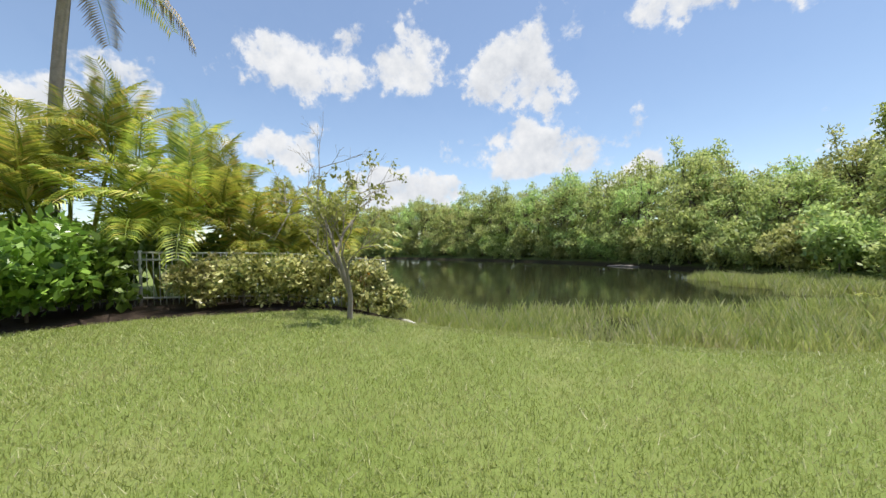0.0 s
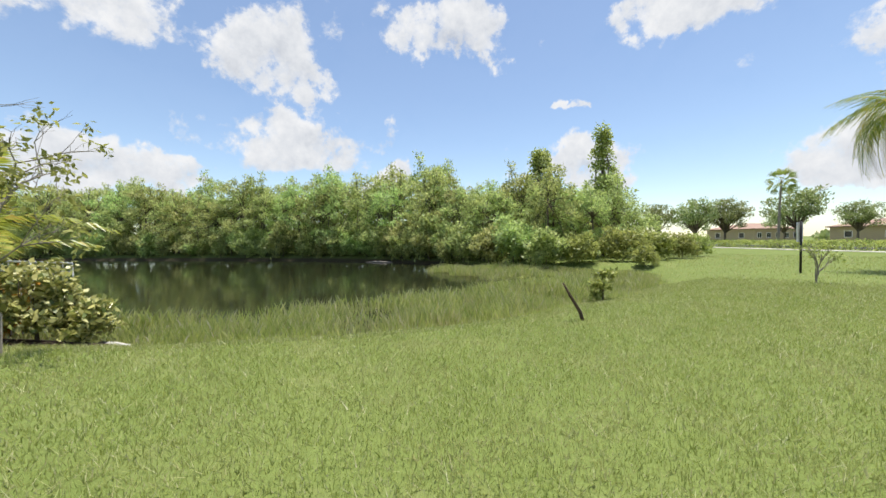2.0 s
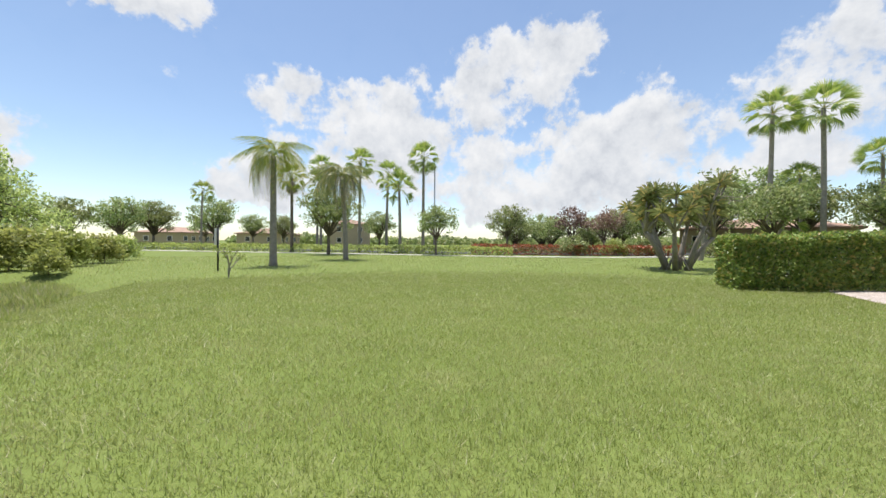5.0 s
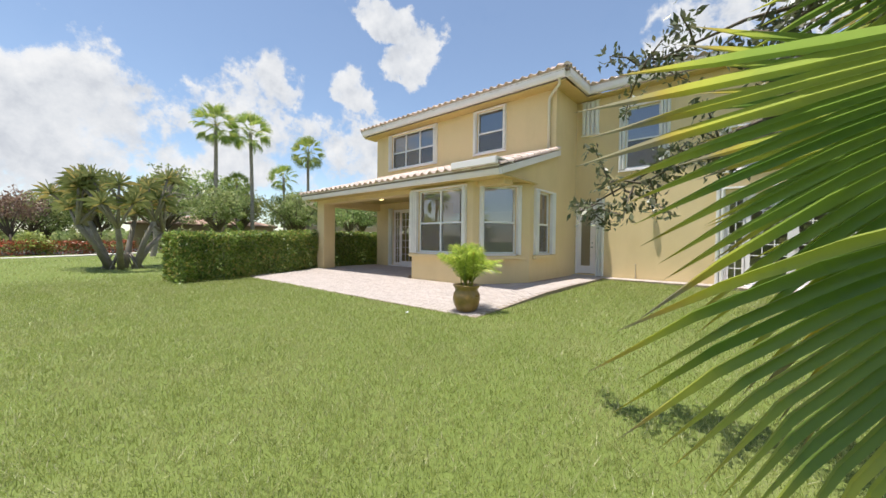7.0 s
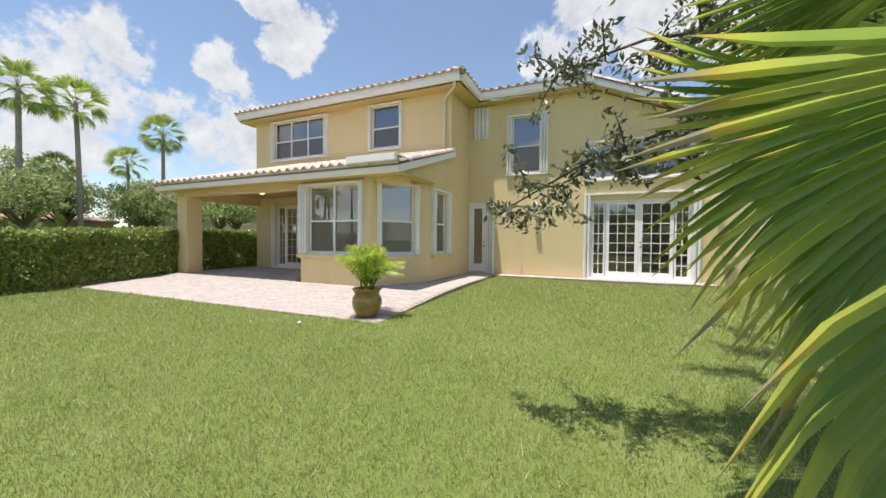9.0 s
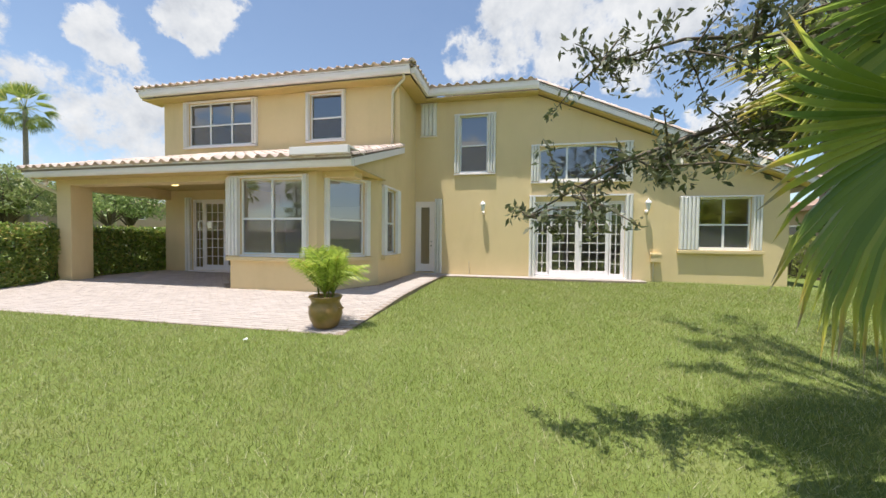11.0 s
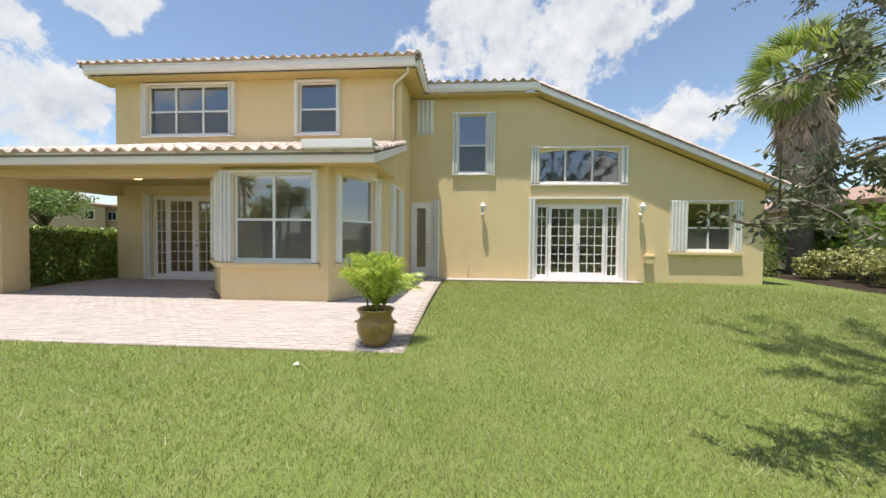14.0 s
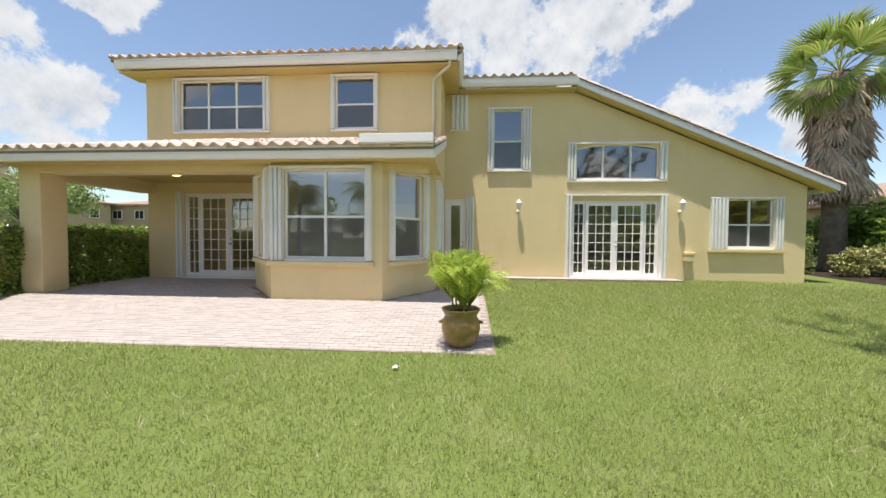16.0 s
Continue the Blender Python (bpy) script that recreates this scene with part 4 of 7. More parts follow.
S1 = math.hypot(3.5, 1.06)
PR = 1.06 / 3.5
deck([(-9.2, -5.26, 3.03), (0.30, -5.26, 3.03), (0.30, -1.76, 4.09), (-5.7, -1.76, 4.09)])
deck([(-9.2, -1.30, 3.03), (-9.2, -5.26, 3.03), (-5.7, -1.76, 4.09), (-8.66, -1.30, 3.2)])
tiled_slope("roof", (-9.22, -5.32, 3.03), (1, 0, 0), (0, 3.5, 1.06), 9.50, S1, lambda u, v: u > v * 0.96, 3, "porch roof of pale clay barrel tiles")
tiled_slope("roof", (-9.26, -1.3, 3.03), (0, -1, 0), (3.5, 0, 1.06), 3.9, 0.6, lambda u, v: True, 0, "hipped end of the porch roof")


def ridge_caps(name, a, b, label=""):
    """A line of half-round cap tiles from a to b."""
    a, b = Vector(a), Vector(b)
    n = max(1, int((b - a).length / 0.36))
    d = (b - a) / n
    verts, faces = [], []
    s = d.cross(Vector((0, 0, 1))).normalized()
    up = s.cross(d).normalized()
    for i in range(n):
        p0, p1 = a + d * i, a + d * (i + 1.12)
        k = len(verts)
        for p, r in ((p0, 0.115), (p1, 0.095)):
            for q in range(7):
                ang = math.pi * q / 6
                verts.append(p + s * math.cos(ang) * r + up * (math.sin(ang) * r * 0.85))
        faces += [(k + q, k + q + 1, k + q + 8, k + q + 7) for q in range(6)] + [tuple(k + q for q in range(7))]
    part(name, mesh_of(name, verts, faces, TILE, False), house, label)


ridge_caps("cap_tiles", (0.24, -5.25, 3.06), (0.24, -1.80, 4.12), "rounded edge tiles ending the porch roof")
ridge_caps("cap_tiles", (-9.22, -5.28, 3.05), (-5.7, -1.8, 4.13))
# upper roof over the wing
UP = math.hypot(4.4, 1.45)
deck([(-9.2, -2.3, 6.32), (0.72, -2.3, 6.32), (-3.68, 2.1, 7.77), (-4.8, 2.1, 7.77)])
deck([(-9.2, 6.5, 6.32), (-9.2, -2.3, 6.32), (-4.8, 2.1, 7.77)])
deck([(0.72, -2.3, 6.32), (0.72, 2.1, 6.32), (-3.68, 2.1, 7.77)])
tiled_slope("roof", (0.76, -2.3, 6.32), (0, 1, 0), (-4.4, 0, 1.45), 3.0, UP, lambda u, v: u > v * 0.95, 0)
deck([(0.6, -0.52, 6.32), (4.3, -0.52, 6.32), (4.3, 4.0, 7.8), (0.6, 4.0, 7.8)])
tiled_slope("roof", (-9.22, -2.34, 6.32), (1, 0, 0), (0, 4.4, 1.45), 9.95, UP, lambda u, v: v * 0.95 < u < 9.95 - v * 0.95, 1, "upper roof edge of weathered clay barrel tiles")
tiled_slope("roof", (0.75, -0.56, 6.32), (1, 0, 0), (0, 4.5, 1.48), 3.5, 3.0, lambda u, v: True, 1)
ridge_caps("cap_tiles", (0.70, -2.30, 6.38), (-3.6, 2.02, 7.80), "weathered hip tiles at the roof corner")
ridge_caps("cap_tiles", (-9.2, -2.32, 6.36), (-4.8, 2.1, 7.82))
# long slope falling to the side of the single-storey end
RL = math.hypot(7.72, 7.72 * RS)
deck([(4.25, -0.42, 6.30), (12.0, -0.42, 6.30 - 7.75 * RS), (12.0, 9.9, 6.30 - 7.75 * RS), (4.25, 9.9, 6.30)])
ridge_caps("cap_tiles", (12.05, -0.36, 6.32 - 7.80 * RS), (4.20, -0.36, 6.36), "row of rounded edge tiles along the sloping gable")
tiled_slope("roof", (12.08, -0.25, 6.30 - 7.83 * RS), (0, 1, 0), (-7.72, 0, 7.72 * RS), 9.8, RL, lambda u, v: True, 0, "side roof of clay barrel tiles")
part("vent_cap", (boxes([(1.0, 0.3, 6.5, 1.35, 0.7, 6.78)], 0.03), WHITE), house, "white roof vent cap")


def downpipe(points, label):
    part("downpipe", mesh_of("downpipe", *tube(points, [0.042] * len(points), 8), GUTTER, True), house, label)


downpipe([(0.42, -2.2, 6.12), (0.40, -2.12, 5.98), (-0.02, -1.84, 5.80), (-0.06, -1.82, 5.70), (-0.06, -1.82, 4.05)], "cream downpipe at the wing corner")
downpipe([(-9.1, -5.14, 2.9), (-9.05, -5.08, 2.72), (-8.94, -4.62, 2.50), (-8.92, -4.50, 2.40), (-8.92, -4.48, 0.05)], "cream downpipe bending back to the porch pillar")


# ---- patio ----
def patio_z(x, y):
    return float(np.interp(y, [-7.5, -4.83, -3.2], [-0.085, 0.075, 0.108]))


BAY = [(-4.28, -1.76), (-4.28, -3.42), (-3.08, -4.83), (-0.76, -4.83), (0.16, -3.42), (0.16, -1.76)]


def on_patio(x, y):
    hit_area = (-8.75 < x < 1.28 and -7.50 < y < -1.80) or (0.20 < x < 1.30 and -1.81 < y < -0.12) or (1.29 < x < 7.45 and -0.64 < y < -0.12)
    if not hit_area or (-8.9 < x < -8.3 and -4.75 < y < -4.15):
        return False
    return float(inside_and_gap(np.array([x]), np.array([y]), BAY)[0]) > 0.07


def slab():
    verts, faces = [], []
    for x0, x1, y0, y1 in [(-8.85, 1.31, -7.53, -4.83), (-8.85, 1.31, -4.83, -3.2), (-8.85, 1.31, -3.2, -1.76), (0.16, 1.31, -1.76, -0.09), (1.31, 7.47, -0.65, -0.09)]:
        n = len(verts)
        for z in (0, 1):
            for x, y in ((x0, y0), (x1, y0), (x1, y1), (x0, y1)):
                verts.append((x, y, patio_z(x, y) - 0.006 if z else -0.5))
        faces += [(n + 4, n + 5, n + 6, n + 7)] + [(n + i, n + (i + 1) % 4, n + 4 + (i + 1) % 4, n + 4 + i) for i in range(4)]
    ob = new("patio", mesh_of("patio", verts, faces, SAND))
    return tagged(ob, "patio of pale pink brick pavers with sandy joints", "patio", kind="structure")


PATIO = slab()


# ---- plants: generators ----
RNG = np.random.default_rng(7)


def unit(v):
    return v / (np.linalg.norm(v, axis=1, keepdims=True) + 1e-9)


def leaf_quads(pos, size, width=0.45, up=0.3, droop=0.0, rng=RNG):
    """Diamond leaves at the points: size is their length (number or array)."""
    n = len(pos)
    d = unit(rng.normal(size=(n, 3)) + np.array((0, 0, -droop)))
    nr = unit(rng.normal(size=(n, 3)) + np.array((0, 0, up * 3)))
    s = unit(np.cross(d, nr))
    L = (np.ones(n) * size * rng.uniform(0.7, 1.3, n))[:, None]
    fold = np.cross(s, d) * L * 0.08
    v = np.stack([pos, pos + d * L * 0.45 + s * L * width / 2 - fold, pos + d * L, pos + d * L * 0.45 - s * L * width / 2 - fold], 1)
    return v.reshape(-1, 3), np.arange(4 * n).reshape(-1, 4)


def clump_cloud(clumps, per, spread, rng=RNG):
    """Leaf points scattered round clump centres (n x 3), each clump a flattened ball."""
    c = np.repeat(np.asarray(clumps, dtype=float), per, axis=0)
    r = unit(rng.normal(size=c.shape)) * (rng.random((len(c), 1)) ** 0.45) * spread
    r[:, 2] *= 0.65
    return c + r


def shell_points(n, rx, ry, rz, cz, low=-0.6, rng=RNG):
    """Points near the skin of an uneven ellipsoid about (0, 0, cz)."""
    out = []
    while len(out) < n:
        v = unit(rng.normal(size=(1, 3)))[0]
        if v[2] < low:
            continue
        wob = 0.78 + 0.30 * noise.noise(Vector(v * 2.2) + Vector((rx * 7.1, rz * 3.3, n * 0.37)))
        k = wob * rng.uniform(0.5, 1.14)
        out.append((v[0] * rx * k, v[1] * ry * k, cz + v[2] * rz * k))
    return np.array(out)


def limbs(base_h, tips, r0, rng=RNG, lean=(0, 0), sides=7, start=0.35):
    """Trunk and forking limbs that reach the tips."""
    top = Vector((lean[0], lean[1], base_h))
    pieces = [tube([(0, 0, -0.25), (lean[0] * 0.1, lean[1] * 0.1, 0.1), (lean[0] * 0.45, lean[1] * 0.45, base_h * 0.5), top], [r0 * 1.5, r0 * 1.12, r0 * 0.9, r0 * 0.75], sides)]
    for t in tips:
        t = Vector(t)
        s = Vector((0, 0, 0)).lerp(top, rng.uniform(start + 0.4, 1.0))
        mid = s.lerp(t, 0.5) + Vector((rng.normal() * 0.12, rng.normal() * 0.12, 0.18)) * (t - s).length * 0.5
        pieces.append(tube([s, mid, t], [r0 * 0.5, r0 * 0.3, r0 * 0.07], 5))
    return join(pieces)


def broad_tree(name, rx, rz, cz, trunk_h, leaf, clumps, per, spread, wood, leaves, r0=0.16, label="", category="tree", group="", m=None, seed=1, low=-0.45, width=0.45):
    rng = np.random.default_rng(seed)
    t = thing(name, m, label, category, group)
    c = shell_points(clumps, rx, rx * rng.uniform(0.85, 1.1), rz, cz, low, rng)
    inner = c[rng.choice(len(c), max(4, len(c) // 4), replace=False)]
    v, f = limbs(trunk_h, [tuple(p) for p in inner], r0, rng)
    part("trunk", mesh_of("trunk", v, f, wood, True), t)
    p = clump_cloud(c, per, spread, rng)
    part("crown", mesh_fast("crown", *leaf_quads(p, leaf, width, 0.3, 0.2, rng), leaves), t)
    return t


def fan_leaf(length, spread_deg, segs, curl, rng, split=0.55):
    """A palmate blade: narrow pleated segments from one hub, tips hanging."""
    verts, faces = [], []
    half = radians(spread_deg / 2)
    for i in range(segs):
        a = -half + 2 * half * (i + 0.5) / segs
        w = half / segs
        L = length * (0.72 + 0.28 * math.cos(a * 0.75)) * rng.uniform(0.93, 1.05)
        tw = rng.uniform(-0.25, 0.25)
        hang = curl * rng.uniform(0.7, 1.3)
        ridge = 0.02 * length

        def at(r, ang, lift):
            drop = -hang * L * max(0.0, r - split) ** 2 * 2.2 - 0.10 * L * r * r
            return (r * L * math.cos(ang), r * L * math.sin(ang), drop + lift)

        n = len(verts)
        verts += [at(0.03, a, 0), at(split, a - w, 0), at(split, a, ridge), at(split, a + w, 0),
                  at(0.80, a - w * 0.55 + tw * w, 0), at(0.80, a + tw * w * 0.5, ridge * 0.7), at(0.80, a + w * 0.55 + tw * w, 0), at(1.0, a + tw * w * 1.5, 0)]
        faces += [(n, n + 1, n + 2), (n, n + 2, n + 3), (n + 1, n + 4, n + 5, n + 2), (n + 2, n + 5, n + 6, n + 3), (n + 4, n + 7, n + 5), (n + 5, n + 7, n + 6)]
    return verts, faces


def feather_leaf(length, arch, pairs, leaflet, rng, v_up=0.35, width=0.055, fall=0.35):
    """A pinnate frond along +x: an arched midrib with paired drooping leaflets."""
    verts, faces = [], []
    rib = []
    for i in range(9):
        t = i / 8
        rib.append(Vector((length * (t - 0.18 * arch * t * t), 0, length * (0.42 * t - arch * 0.95 * t * t))))
    for i in range(pairs):
        t = 0.14 + 0.86 * (i + 0.5) / pairs
        k = min(int(t * 8), 7)
        p = rib[k].lerp(rib[k + 1], t * 8 - k)
        d = (rib[k + 1] - rib[k]).normalized()
        ll = leaflet * math.sin(math.pi * (0.12 + 0.80 * t)) ** 0.6 * rng.uniform(0.85, 1.1)
        for s in (-1, 1):
            out = (d * 0.55 + Vector((0, s, 0)) * 0.85 + Vector((0, 0, v_up - 0.3))).normalized()
            e = p + out * ll * 0.55
            tip = p + out * ll * 0.92 + Vector((0, 0, -ll * rng.uniform(0.6, 1.4) * fall))
            wv = d * width * 0.5
            n = len(verts)
            verts += [p, e - wv, tip, e + wv]
            faces.append((n, n + 1, n + 2, n + 3))
    rv, rf = tube(rib, [0.022 * (1 - 0.8 * i / 8) + 0.003 for i in range(9)], 4)
    return verts, faces, rv, rf


def move(verts, m):
    return [m @ Vector(v) for v in verts]


def palm_trunk(h, r0, r1, lean, rings=14, swell=0.0):
    pts, rad = [], []
    for i in range(rings + 1):
        t = i / rings
        pts.append((lean[0] * t * t, lean[1] * t * t, -0.2 + (h + 0.2) * t))
        rad.append((r0 + (r1 - r0) * t ** 0.6) * (1 + swell * math.sin(math.pi * min(1, t * 1.3)) + 0.025 * (i % 2)) * (1.35 if i == 0 else 1))
    return tube(pts, rad, 10)


def fan_palm(name, h, blade, leaves, skirt, seed, m, label, group="", r0=0.17, r1=0.11, lean=(0.0, 0.0), segs=16, material=None, petiole=0.9, fan=105):
    rng = np.random.default_rng(seed)
    t = thing(name, m, label, "palm tree", group)
    part("trunk", mesh_of("trunk", *palm_trunk(h, r0, r1, lean), PALEBARK if not skirt else BARK, True), t)
    hub = Vector((lean[0], lean[1], h))
    live, dead, stems = [], [], []
    for i in range(leaves):
        az = i * 2.399 + rng.uniform(-0.3, 0.3)
        el = radians(84 - 140 * (i + 0.5) / leaves + rng.uniform(-8, 8))
        d = Vector((math.cos(az) * math.cos(el), math.sin(az) * math.cos(el), math.sin(el)))
        p = hub + d * blade * petiole
        fv, ff = fan_leaf(blade, fan, segs, 0.5, rng)
        rot = Matrix.Translation(p) @ d.to_track_quat("X", "Z").to_matrix().to_4x4() @ pose(0, 0, 0, rng.uniform(-60, 60), 0, 0)
        live.append((move(fv, rot), ff))
        stems.append(tube([hub, hub.lerp(p, 0.5) + Vector((0, 0, 0.05 * blade)), p], [0.022, 0.016, 0.010], 4))
    part("crown", mesh_of("crown", *join(live), material or L_FAN), t)
    part("leaf_stems", mesh_of("leaf_stems", *join(stems), L_PALM), t)
    if skirt:
        for i in range(int(skirt * 64)):
            az = rng.uniform(0, 6.28)
            z = h - 0.1 - rng.random() * skirt
            p = Vector((lean[0] + math.cos(az) * rng.uniform(1.0, 2.4) * r1, lean[1] + math.sin(az) * rng.uniform(1.0, 2.4) * r1, z))
            d = Vector((math.cos(az) * 0.25, math.sin(az) * 0.25, -1)).normalized()
            fv, ff = fan_leaf(blade * rng.uniform(0.7, 1.0), 60, 7, 0.1, rng)
            rot = Matrix.Translation(p) @ d.to_track_quat("X", "Z").to_matrix().to_4x4() @ pose(0, 0, 0, rng.uniform(-60, 60), 0, 0)
            dead.append((move(fv, rot), ff))
        part("dead_skirt", mesh_of("dead_skirt", *join(dead), SKIRT), t, "hanging skirt of dry grey-brown fronds")
    return t


def feather_palm(name, stems, frond, count, seed, m, label, group="", leaflet=0.42, pairs=26, material=None, trunk_mat=None, hang=0.0, width=0.055, dead=0, category="palm tree", arch=(0.45, 0.75), fall=0.35):
    """stems: (dx, dy, height, r0, r1, leanx, leany) for each trunk."""
    rng = np.random.default_rng(seed)
    t = thing(name, m, label, category, group)
    lv, rb, dv = [], [], []
    for dx, dy, h, r0, r1, lx, ly in stems:
        v, f = palm_trunk(h, r0, r1, (lx, ly))
        part("trunk", mesh_of("trunk", move(v, Matrix.Translation((dx, dy, 0))), f, trunk_mat or PALEBARK, True), t)
        hub = Vector((dx + lx, dy + ly, h))
        for i in range(count):
            az = math.degrees(i * 2.399 + rng.uniform(-0.35, 0.35))
            pitch = -62 + 95 * (i + 0.5) / count + rng.uniform(-8, 8) + hang
            a, b, c, d = feather_leaf(frond * rng.uniform(0.85, 1.1), rng.uniform(*arch), pairs, leaflet, rng, width=width, fall=fall)
            rot = Matrix.Translation(hub) @ pose(0, 0, 0, 0, pitch, az)
            (dv if dead and i >= count - dead else lv).append((move(a, rot), b))
            rb.append((move(c, rot), d))
    part("fronds", mesh_of("fronds", *join(lv), material or L_PALM), t)
    if dv:
        part("dead_fronds", mesh_of("dead_fronds", *join(dv), SKIRT), t, "dry brown hanging fronds")
    part("midrib", mesh_of("midrib", *join(rb), L_PALM), t)["kind"] = "stuff"
    return t


def bush(name, rx, ry, h, n, leaf, material, seed, m, label, group="", width=0.5, stem=BARK, category="shrub"):
    rng = np.random.default_rng(seed)
    t = thing(name, m, label, category, group)
    c = shell_points(max(8, n // 60), rx * 0.85, ry * 0.85, h * 0.52, h * 0.5, -0.9, rng)
    p = clump_cloud(c, 60, min(rx, ry) * 0.36, rng)
    p[:, 2] = np.abs(p[:, 2]) * 0.98 + 0.02
    part("foliage", mesh_fast("foliage", *leaf_quads(p, leaf, width, 0.4, 0.1, rng), material), t)
    v, f = limbs(h * 0.3, [tuple(q) for q in c[:7]], 0.025, rng)
    part("stems", mesh_of("stems", v, f, stem, True), t)
    return t


def box_hedge(name, line, width, height, density, leaf, material, label, seed, wave=0.05):
    """A clipped hedge that follows a line: leaves crowd its faces, twigs fill the inside."""
    rng = np.random.default_rng(seed)
    t = thing(name, None, label, "hedge")
    pts, twigs = [], []
    for (ax, ay), (bx, by) in zip(line, line[1:]):
        n = math.hypot(bx - ax, by - ay)
        d = np.array(((bx - ax) / n, (by - ay) / n))
        s = np.array((-d[1], d[0]))
        k = int(n * (2 * height + width) * density)
        u = rng.random(k) * n
        face = rng.random(k) * (2 * height + width)
        depth = np.abs(rng.normal(size=k)) * 0.07 - 0.03
        lump = np.array([noise.noise(Vector((a * 1.6 + ax, f * 1.3, seed))) for a, f in zip(u, face)]) * wave * 2.0
        off = np.where(face < height, -width / 2 + depth - lump, np.where(face < 2 * height, width / 2 - depth + lump, rng.uniform(-width / 2, width / 2, k)))
        z = np.where(face < height, face, np.where(face < 2 * height, face - height, height - depth + lump))
        x = ax + d[0] * u + s[0] * off
        y = ay + d[1] * u + s[1] * off
        pts.append(np.stack([x, y, z + ground_z(x, y)], 1))
        ke = int(width * height * density)
        for end, (ex, ey), sg in ((0, (ax, ay), -1), (1, (bx, by), 1)):
            o = rng.uniform(-width / 2, width / 2, ke)
            dp = np.abs(rng.normal(size=ke)) * 0.07
            zz = rng.random(ke) * height
            x, y = ex - sg * d[0] * dp + s[0] * o, ey - sg * d[1] * dp + s[1] * o
            pts.append(np.stack([x, y, zz + ground_z(x, y)], 1))
        for _ in range(int(n * 3)):
            uu, oo = rng.random() * n, rng.uniform(-width * 0.3, width * 0.3)
            px, py = ax + d[0] * uu + s[0] * oo, ay + d[1] * uu + s[1] * oo
            g = float(ground_z(px, py))
            twigs.append(tube([(px, py, g - 0.05), (px + rng.normal() * 0.1, py + rng.normal() * 0.1, g + height * 0.5), (px + rng.normal() * 0.2, py + rng.normal() * 0.2, g + height * 0.92)], [0.018, 0.012, 0.005], 4))
    p = np.concatenate(pts)
    part("foliage", mesh_fast("foliage", *leaf_quads(p, leaf, 0.55, 0.2, 0.0, rng), material), t)
    part("stems", mesh_of("stems", *join(twigs), BARK), t)["kind"] = "stuff"
    return t


def gz(x, y):
    return float(ground_z(x, y))


def spot(x, y, turn=0.0, scale=1.0):
    return Matrix.Translation((x, y, gz(x, y))) @ pose(0, 0, 0, 0, 0, turn) @ Matrix.Scale(scale, 4)


def place(ob, x, y, turn, scale, tall=1.0):
    c = copy_thing(ob, spot(x, y, turn))
    c.scale = (scale, scale, scale * tall)
    return c


# ---- lake side: woods, reeds, shore shrubs ----
WOOD_LABEL = "leafy green wild tree on the lake bank"
woods = []


def wild_tree(k, m):
    """A wild bank tree: leafy lobes on many limbs, thin leaders standing out of the top."""
    rng = np.random.default_rng(20 + k)
    t = thing("woodland_tree", m, WOOD_LABEL, "tree", "woods across the lake")
    top = 5.4 + 0.5 * (k % 3)
    c, ends = [], []
    for i in range(15):
        a, z = i * 2.399 + rng.uniform(-0.4, 0.4), 0.5 + (top - 1.0) * ((i + 0.5) / 15) ** 0.9
        r = (2.8 - 0.27 * z) * rng.uniform(0.55, 1.15)
        o = np.array((math.cos(a) * r, math.sin(a) * r, z))
        ends.append(tuple(o))
        for v in unit(rng.normal(size=(6, 3)) + np.array((0, 0, 0.25))):
            c.append(o + v * np.array((0.85, 0.85, 0.48)) * rng.uniform(0.6, 1.1))
    for i in range(4):
        a, r = rng.uniform(0, 6.28), rng.uniform(0.1, 1.4)
        h = top + rng.uniform(-0.6, 0.5)
        ends.append((math.cos(a) * r, math.sin(a) * r, h))
        for z in np.arange(h - 1.6, h, 0.32):
            c.append(np.array((math.cos(a) * r, math.sin(a) * r, z)) + rng.normal(size=3) * 0.12)
    part("trunk", mesh_of("trunk", *limbs(top * 0.72, ends, 0.09, rng), BARK, True), t)
    part("crown", mesh_fast("crown", *leaf_quads(clump_cloud(c, 36, 0.46, rng), 0.215, 0.44, 0.3, 0.2, rng), L_WOOD), t)
    return t


for k in range(5):
    woods.append(wild_tree(k, spot(20 + 6.0 * k, -46.5)))
rnd = random.Random(5)
BANK = [(1.5, -34.5), (5.0, -36.6), (8.2, -39.5), (11.2, -42.6), (17, -45), (24, -46.4), (36, -47), (50, -46.6), (75, -45), (98, -38)]
for (ax, ay), (bx, by) in zip(BANK, BANK[1:]):
    n = math.hypot(bx - ax, by - ay)
    for row, (gap, back) in enumerate(((2.3, 0.0), (3.0, 2.8), (4.4, 6.0))):
        for i in range(max(1, int(n / gap))):
            u = (i + rnd.random() * 0.8) / max(1, int(n / gap))
            nx, ny = (by - ay) / n, -(bx - ax) / n
            x, y = ax + (bx - ax) * u + nx * (back + rnd.uniform(-0.7, 0.7)), ay + (by - ay) * u + ny * (back + rnd.uniform(-0.7, 0.7))
            far = 1.0 + 0.10 * row
            place(rnd.choice(woods), x, y, rnd.uniform(0, 360), far * rnd.uniform(0.9, 1.2) * (0.72 if x < 12 else 1.0), rnd.uniform(0.95, 1.3))
CAPE = [(9.6, -41.6, 1.2), (10.8, -43.4, 1.3), (12.4, -44.2, 1.3), (6.4, -38.4, 1.0), (2.6, -37.6, 1.15), (0.4, -36.2, 0.85), (-1.2, -38.0, 0.95), (4.6, -40.0, 1.15), (1.8, -41.0, 1.1), (-3.4, -40.2, 0.72), (-0.6, -43.6, 1.0), (3.0, -44.2, 1.15), (7.0, -44.0, 1.15)]
